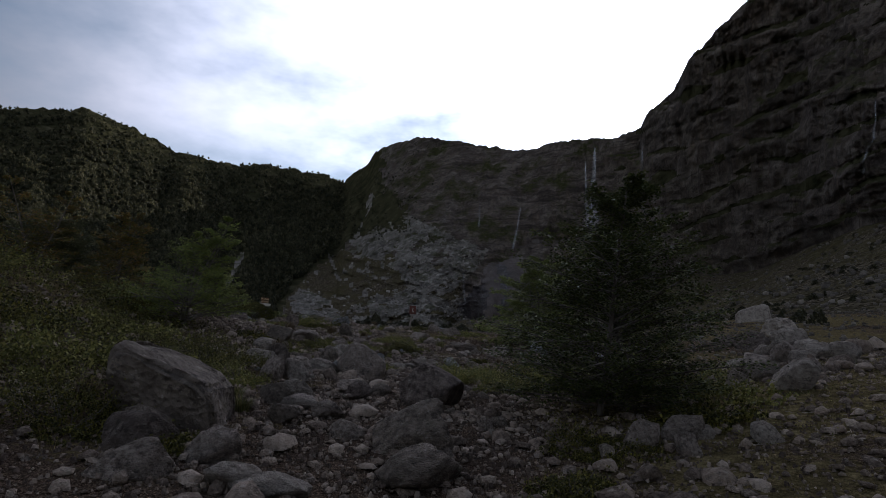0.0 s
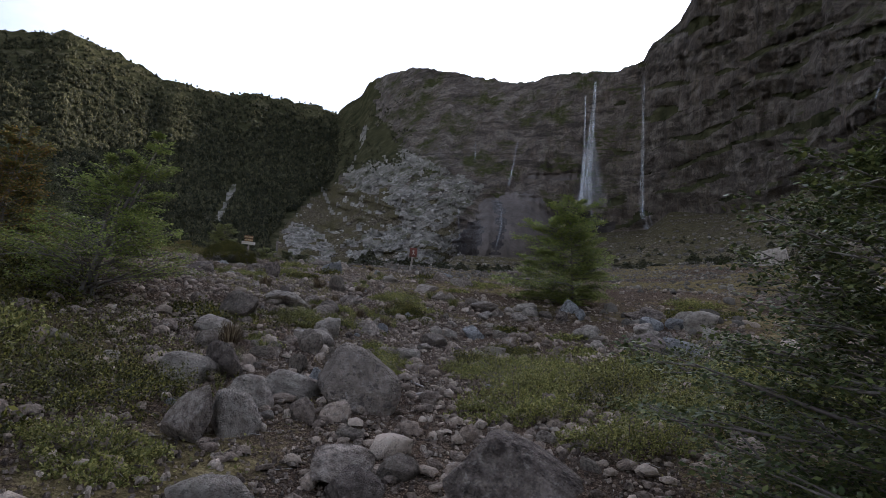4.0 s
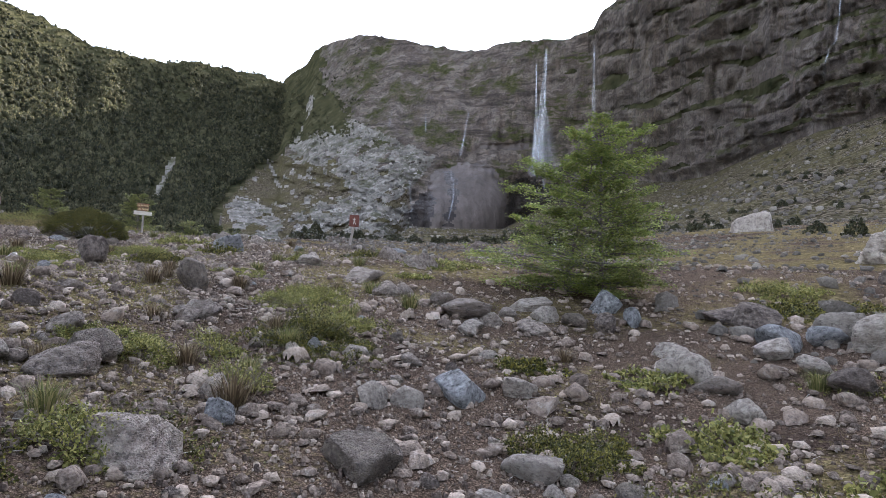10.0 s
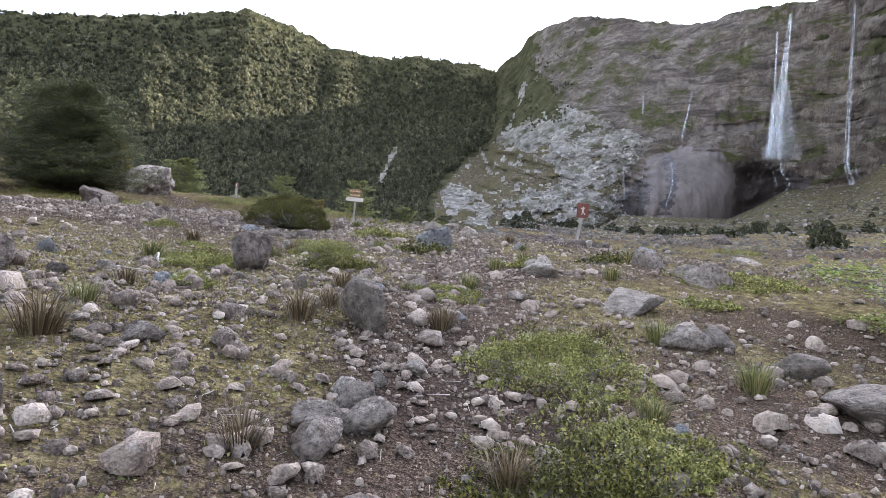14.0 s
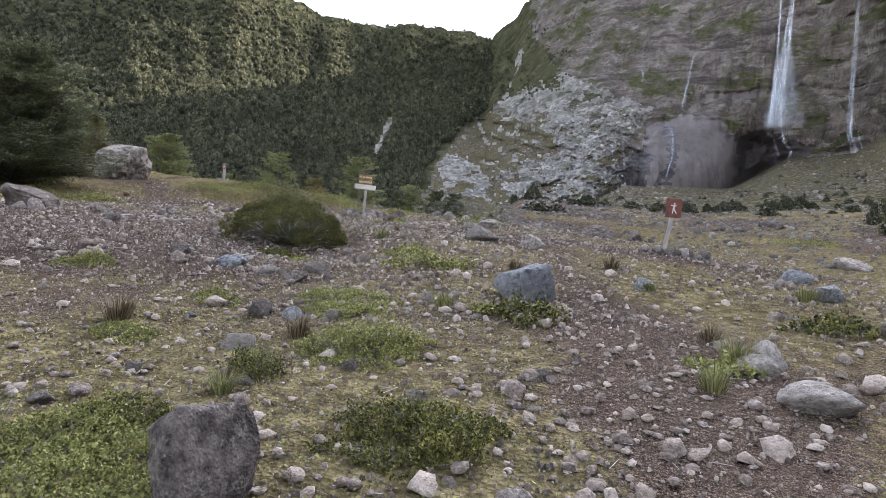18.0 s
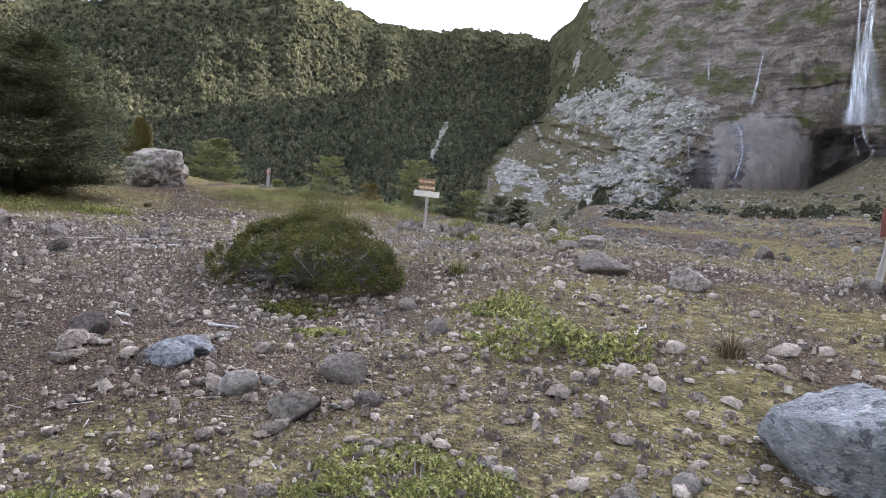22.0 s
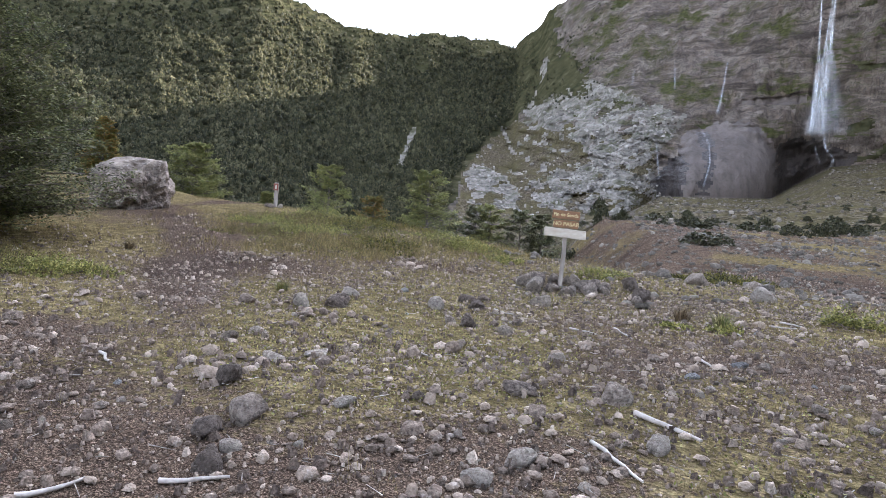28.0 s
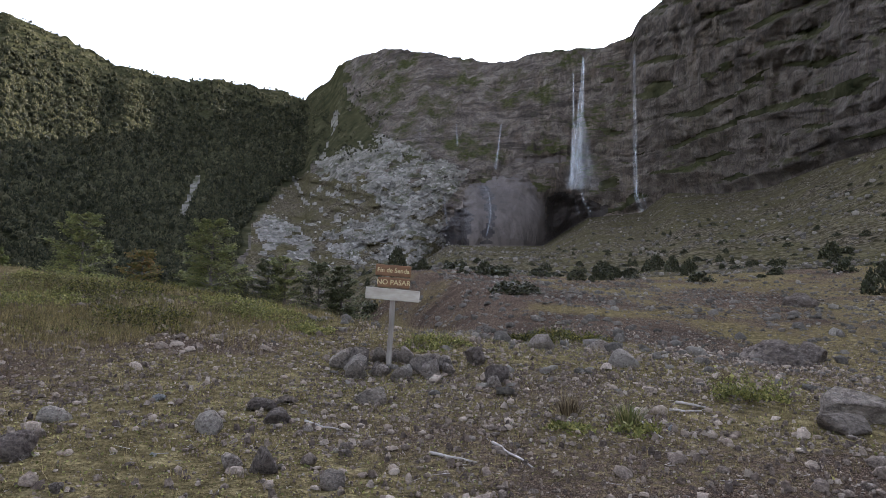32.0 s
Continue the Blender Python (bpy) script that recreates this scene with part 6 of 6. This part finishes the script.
keep &= gap > -0.62
faz, fel, fs_ = faz[keep], fel[keep], fs_[keep]
fr = face(faz, fel)
fa = np.radians(faz)
places = np.stack([EYE[0] - fr * np.sin(fa), EYE[1] + fr * np.cos(fa), EYE[2] + fr * np.tan(np.radians(fel)) + 1.5], 1)
vs, fs2, base = [], [], 0
for k in range(5):
    v, f = ico(1)
    lump = np.array([noise.noise(Vector(tuple(p * 1.9 + k * 5.1))) for p in v])
    v = v * (0.82 + 0.4 * lump)[:, None]
    f = f[v[f][:, :, 2].mean(1) > -0.35]
    q = rng.normal(size=(26, 3))
    q[:, 2] = np.abs(q[:, 2]) - 0.2
    q *= (rng.uniform(0.8, 1.1, 26) / np.linalg.norm(q, axis=1))[:, None]
    lv, lf = leaf_quads(q, 0.55 * rng.uniform(0.6, 1.3, 26), rng, 0.8)
    f = np.concatenate([f, lf[:, [0, 1, 2]] + len(v), lf[:, [0, 2, 3]] + len(v)])
    v = np.concatenate([v, lv])
    sel = np.arange(len(places)) % 5 == k
    m = int(sel.sum())
    sc = rng.uniform(1.8, 3.9, m) * np.where(faz[sel] < 9.0, 0.36, 1) * np.clip(fr[sel] / 560, 0.5, 0.95) * np.interp(fs_[sel], [0, 0.8, 1.0], [1.0, 0.9, 0.5])
    a, b = scatter_copies(v, f, places[sel], np.stack([sc, sc, sc * rng.uniform(1.0, 1.6, m)], 1), rng.uniform(0, 6.28, m), 0.12, rng)
    vs.append(a)
    fs2.append(b + base)
    base += len(a)
tagged(new("forest", mesh_of("forest", np.concatenate(vs), np.concatenate(fs2), FOREST, False)), "dense southern beech forest covering the mountainside", "forest", kind="stuff")

# ---------------------------------------------------------------- waterfalls
def waterfall(label, line, width, spread, layers, seed, material=WATER):
    """line: points of azimuth and elevation from the lip down. width at the lip, spread at the foot, in metres."""
    rng = np.random.default_rng(seed)
    root = thing("waterfall", label, "waterfall", Matrix.Identity(4), "waterfalls of the cliff")
    az, el = [q[0] for q in line], [q[1] for q in line]
    t = np.linspace(0, 1, 40)
    tt = np.linspace(0, 1, len(line))
    A, E = np.interp(t, tt, az), np.interp(t, tt, el)
    R = face(A, E)
    R = np.minimum(np.minimum.accumulate(R[::-1])[::-1] if layers > 1 else R, R) - 2.0
    for k in range(layers):
        w = (width + (spread - width) * t ** 1.3) * (1 if k == 0 else rng.uniform(0.35, 0.8))
        off = 0 if k == 0 else rng.normal(0, 0.22) * (width + (spread - width) * t)
        cols = []
        for s in np.linspace(-0.5, 0.5, 9):
            a = np.radians(A) - (off + s * w + 0.12 * w * vnoise(t * 9, t * 0 + s * 3 + k, seed)) / R
            r = R - 1.2 * k - 0.15 * w * (1 - 4 * s * s)
            cols.append(np.stack([EYE[0] - r * np.sin(a), EYE[1] + r * np.cos(a), EYE[2] + R * np.tan(np.radians(E))], 1))
        V = np.stack(cols, 1)
        me = mesh_of("water_sheet", V, grid_faces(len(t), 9), material)
        thick = np.interp(np.abs(np.linspace(-0.5, 0.5, 9)), [0, 0.17, 0.34, 0.5], [1, 0.6, 0.2, 0.0])[None, :] * np.interp(t, [0, 0.05, 0.8, 1], [0.7, 1, 0.85, 0.75])[:, None]
        me.attributes.new("thick", "FLOAT", "POINT").data.foreach_set("value", thick.ravel().astype(np.float32))
        part("water_sheet", me, None, root)
    return root


waterfall("tall white waterfall spreading into mist below the cliff lip", [(-15.5, 20.6), (-15.3, 16), (-15.05, 12), (-15.0, 9.4)], 2.0, 15, 3, 1)
waterfall("spray drifting round the foot of the tall fall", [(-15.4, 15.5), (-15.2, 12.5), (-15.0, 9.0)], 4.0, 30, 2, 21, MIST)
waterfall("second strand of the tall waterfall", [(-14.6, 19.4), (-14.7, 15), (-14.6, 9.8)], 1.2, 5.5, 2, 2)
waterfall("thin waterfall down the dark cliff corner", [(-19.9, 21), (-20.0, 14), (-20.1, 9), (-20.6, 7.4)], 1.3, 4.0, 2, 3)
waterfall("foaming cascade over the wet ledges below the tall fall", [(-15.4, 9.4), (-15.6, 8.4), (-16.2, 7.6), (-16.0, 6.9)], 2.5, 2.0, 1, 4)
waterfall("side cascade below the tall fall", [(-14.2, 9.2), (-14.9, 8.6), (-15.3, 7.3)], 1.2, 1.6, 1, 5)
waterfall("slanting thin waterfall over the brown rock", [(-8.3, 15.3), (-8.0, 13), (-7.7, 11.2)], 1.0, 3.2, 1, 6)
waterfall("thread of water on the upper cliff", [(-4.2, 15.6), (-4.3, 13.3)], 0.8, 1.6, 1, 7)
waterfall("faint thread of water on the upper cliff", [(-1.0, 15.0), (-0.8, 13.6)], 0.7, 1.2, 1, 8)
waterfall("thread of water running down the rounded brown rock", [(-6.6, 9.9), (-7.2, 8.8), (-7.3, 7.2), (-6.9, 5.3)], 1.0, 1.4, 1, 9)
waterfall("thread of water beside the rounded brown rock", [(-3.0, 9.0), (-3.2, 7.4), (-3.4, 5.9)], 0.8, 1.2, 1, 10)
waterfall("short fall at the foot of the cliff corner", [(-20.6, 8.9), (-20.9, 7.9), (-21.2, 7.2)], 1.0, 2.4, 1, 11)
waterfall("thin stream falling down the high side cliff", [(-40.5, 22), (-40.3, 19), (-39.8, 18.4), (-39.4, 16.2)], 0.7, 0.9, 1, 12)
waterfall("white stream running out over the scree", [(-16.0, 6.9), (-15.4, 6.2), (-14.2, 5.3), (-12.4, 4.5)], 1.6, 2.2, 1, 13)

# ---------------------------------------------------------------- signs and posts
def board(w, h, d, bevel=0.008, seed=0):
    """A worn plank, standing on edge, centred at its own origin and facing -y."""
    bm = bmesh.new()
    bmesh.ops.create_cube(bm, size=1.0)
    bmesh.ops.scale(bm, vec=(w, d, h), verts=bm.verts)
    bmesh.ops.subdivide_edges(bm, edges=[e for e in bm.edges if abs((e.verts[0].co - e.verts[1].co).x) > 0.5 * w], cuts=6)
    for q in bm.verts:
        q.co.z += 0.006 * noise.noise(Vector((q.co.x * 6 + seed, 0, q.co.z * 3)))
    bmesh.ops.bevel(bm, geom=[e for e in bm.edges], offset=bevel, segments=1, affect="EDGES", clamp_overlap=True)
    return bm


def post(w, d, h, seed=0):
    """A squared post, slightly crooked, from below the ground up."""
    bm = bmesh.new()
    bmesh.ops.create_cube(bm, size=1.0)
    bmesh.ops.scale(bm, vec=(w, d, h + 0.25), verts=bm.verts)
    bmesh.ops.translate(bm, vec=(0, 0, h / 2 - 0.125), verts=bm.verts)
    bmesh.ops.subdivide_edges(bm, edges=[e for e in bm.edges if abs((e.verts[0].co - e.verts[1].co).z) > 0.3], cuts=7)
    for q in bm.verts:
        n = Vector((q.co.z * 2.3 + seed, seed, 0))
        q.co.x += 0.012 * noise.noise(n)
        q.co.y += 0.012 * noise.noise(n + Vector((7, 3, 0)))
    bmesh.ops.bevel(bm, geom=[e for e in bm.edges if abs((e.verts[0].co - e.verts[1].co).z) > 0.02], offset=0.010, segments=2, affect="EDGES", clamp_overlap=True)
    return bm


def lettering(text, size, material, parent, at, tilt=0.0, name="lettering"):
    cu = bpy.data.curves.new("text", "FONT")
    cu.body, cu.size, cu.extrude, cu.align_x, cu.align_y, cu.offset = text, size, 0.004, "CENTER", "CENTER", 0.0012
    tmp = bpy.data.objects.new("text", cu)
    me = bpy.data.meshes.new_from_object(tmp)
    bpy.data.objects.remove(tmp)
    me.materials.clear()
    me.materials.append(material)
    ob = part(name, me, None, parent)
    ob.matrix_local = pose(*at, 90, 0, 0) @ pose(0, 0, 0, 0, 0, tilt)
    return ob


notice = thing("notice_sign", "wooden end-of-trail notice board on a grey post standing among stones", "sign", pose(-11.78, 42.06, float(rough(-11.78, 42.06)), 0, 2.0, -2))
part("post", post(0.082, 0.075, 1.30, 1), POST_WOOD, notice, "weathered grey post")
b1 = part("name_board", board(0.55, 0.175, 0.035, seed=2), SIGN_WOOD, notice, "orange varnished board with yellow carved letters")
b1.matrix_local = pose(-0.015, -0.075, 1.47, 0, 1.5, 0)
b2 = part("warning_board", board(0.50, 0.155, 0.035, seed=3), SIGN_WOOD, notice, "orange varnished board with yellow carved letters")
b2.matrix_local = pose(0.0, -0.075, 1.285, 0, 1.0, 0)
lettering("Fin de Senda", 0.098, LETTER, b1, (0, -0.021, 0.0))
lettering("NO PASAR", 0.11, LETTER, b2, (0, -0.021, 0.0))
b3 = part("plank", board(0.84, 0.18, 0.03, seed=5), CREAM_PAINT, notice, "cream painted plank with flaking paint")
b3.matrix_local = pose(-0.005, -0.078, 1.10, 0, 1.8, 0)

trail = thing("trail_sign", "dark red trail sign with a yellow pictogram on a leaning post", "sign", pose(-1.66, 35.98, float(rough(-1.66, 35.98)), 0, 0, 4))
p1 = part("post", post(0.10, 0.07, 1.12, 4), POST_WOOD, trail, "pale leaning post")
p1.matrix_local = pose(0, 0, 0, 0, 8.5, 0)
plate = part("sign_plate", board(0.38, 0.47, 0.03, seed=8), SIGN_RED, trail, "dark red-brown square plate")
plate.matrix_local = pose(0.155, -0.06, 1.13, 0, 1.5, 0)
for px, pz, pw, ph, pt in ((0.0, 0.01, 0.055, 0.17, 4), (0.055, -0.10, 0.035, 0.15, -32), (-0.02, -0.10, 0.035, 0.14, 8), (-0.05, 0.075, 0.085, 0.035, 20), (0.045, 0.07, 0.08, 0.03, -35), (0.012, 0.135, 0.05, 0.05, 0)):
    bar = part("pictogram_stroke", board(0.75 * pw, 0.8 * ph, 0.006, 0.002, 9), CREAM_PAINT, plate)
    bar.matrix_local = pose(0.75 * px, -0.0185, 0.8 * pz, 0, pt, 0)

marker = thing("marker_post", "short pale trail marker post with a red tag on the mound", "post", pose(-23.83, 51.65, float(rough(-23.83, 51.65)), 0, 2, 0))
part("post", post(0.13, 0.11, 0.98, 6), POST_WOOD, marker)
part("tag", board(0.20, 0.27, 0.02, 0.004, 11), TAG_RED, marker, "small red tag").matrix_local = pose(0, -0.07, 0.80)
part("tag_mark", board(0.06, 0.15, 0.006, 0.002, 12), CREAM_PAINT, marker, "pale mark").matrix_local = pose(0.01, -0.086, 0.80)

# ---------------------------------------------------------------- dead wood
STICKS_A = [(-6.49, 22.18, -5.99, 21.61), (-5.22, 20.86, -4.79, 20.34), (-5.9, 20.8, -5.7, 21.0), (-10.67, 33.86, -10.26, 33.44), (-10.95, 33.13, -10.68, 32.67), (-12.98, 31.73, -12.69, 31.87),
            (-13.63, 31.05, -13.5, 31.34), (-13.44, 31.36, -13.3, 31.6), (-12.09, 31.33, -11.73, 31.0), (-11.94, 31.42, -11.85, 31.61), (-12.3, 31.06, -12.2, 31.16), (-9.05, 38.82, -9.15, 38.1)]
STICKS_B = [(-10.76, 38.07, -10.52, 37.38), (-11.33, 37.78, -10.97, 37.48), (-9.91, 36.35, -9.79, 35.91), (-12.58, 38.9, -12.2, 38.6), (-12.79, 35.19, -12.54, 34.95), (-8.49, 39.41, -8.14, 39.36),
            (-8.79, 28.41, -8.56, 28.52), (-9.52, 28.17, -9.35, 28.15), (-9.3, 27.96, -9.18, 28.0), (-7.53, 30.56, -7.44, 30.38), (-5.39, 29.72, -5.27, 30.3), (-0.68, 10.79, -0.56, 10.57),
            (-0.69, 10.15, -0.47, 10.38), (-15.16, 33.68, -14.79, 33.38), (-11.6, 28.76, -11.78, 28.91), (-12.83, 29.29, -12.68, 29.47), (-8.28, 39.72, -8.0, 39.49)]
for k, (xa, ya, xb, yb) in enumerate(STICKS_A + STICKS_B):
    rng = np.random.default_rng(700 + k)
    length = math.hypot(xb - xa, yb - ya)
    n, path = 6, []
    r0 = 0.022 if k in (1, 3) else 0.02 if k == 0 else 0.012 + 0.006 * rng.uniform()
    for j in range(n):
        t = j / (n - 1)
        x, y = xa + (xb - xa) * t + rng.normal(0, 0.02 * length), ya + (yb - ya) * t + rng.normal(0, 0.02 * length)
        lift = 0.10 * math.sin(3.14 * t) * length if k == 0 else 0
        path.append((Vector((x - xa, y - ya, float(rough(x, y)) - float(rough(xa, ya)) + r0 * 1.1 + lift)), r0 * (1 - 0.5 * t)))
    v, f = tubes([path], 7)
    ob = new("stick", mesh_of("stick", v, f, DEADWOOD))
    ob.location = (xa, ya, float(rough(xa, ya)))
    tagged(ob, "bleached dead branch lying on the gravel" if r0 > 0.019 else "thin pale dry stick lying on the gravel", "stick", "dead wood on the ground")

# thin twigs and straw strewn over the flats
rng = np.random.default_rng(770)
n = 2600
ty_ = rng.uniform(5, 44, n)
tx_ = np.interp(ty_, [q[0] for q in WALK_X], [q[1] for q in WALK_X]) + rng.normal(0, 3.4, n)
ta, tl = rng.uniform(0, 6.283, n), 0.04 * 4.0 ** (rng.uniform(0, 1, n) ** 2)
tw = 0.0016 + 0.012 * tl
dx, dy = np.cos(ta), np.sin(ta)
ends = []
for sgn, thin in ((-0.5, 1.0), (0.5, 0.5)):
    ex_, ey_ = tx_ + sgn * tl * dx, ty_ + sgn * tl * dy
    ez_ = rough(ex_, ey_) + rng.uniform(0.006, 0.03, n)
    for q in range(3):
        off = 2 * math.pi * q / 3
        ends.append(np.stack([ex_ - dy * tw * thin * math.cos(off), ey_ + dx * tw * thin * math.cos(off), ez_ + tw * thin * math.sin(off)], 1))
V = np.stack(ends, 1).reshape(-1, 3)
b = 6 * np.arange(n)[:, None]
F = np.concatenate([b + np.array([[q, (q + 1) % 3, 3 + (q + 1) % 3, 3 + q]]) for q in range(3)])
tagged(new("twig_litter", mesh_of("twig_litter", V, F, DEADWOOD, False)), "thin bleached twigs and straw strewn over the gravel", "twigs", kind="stuff")
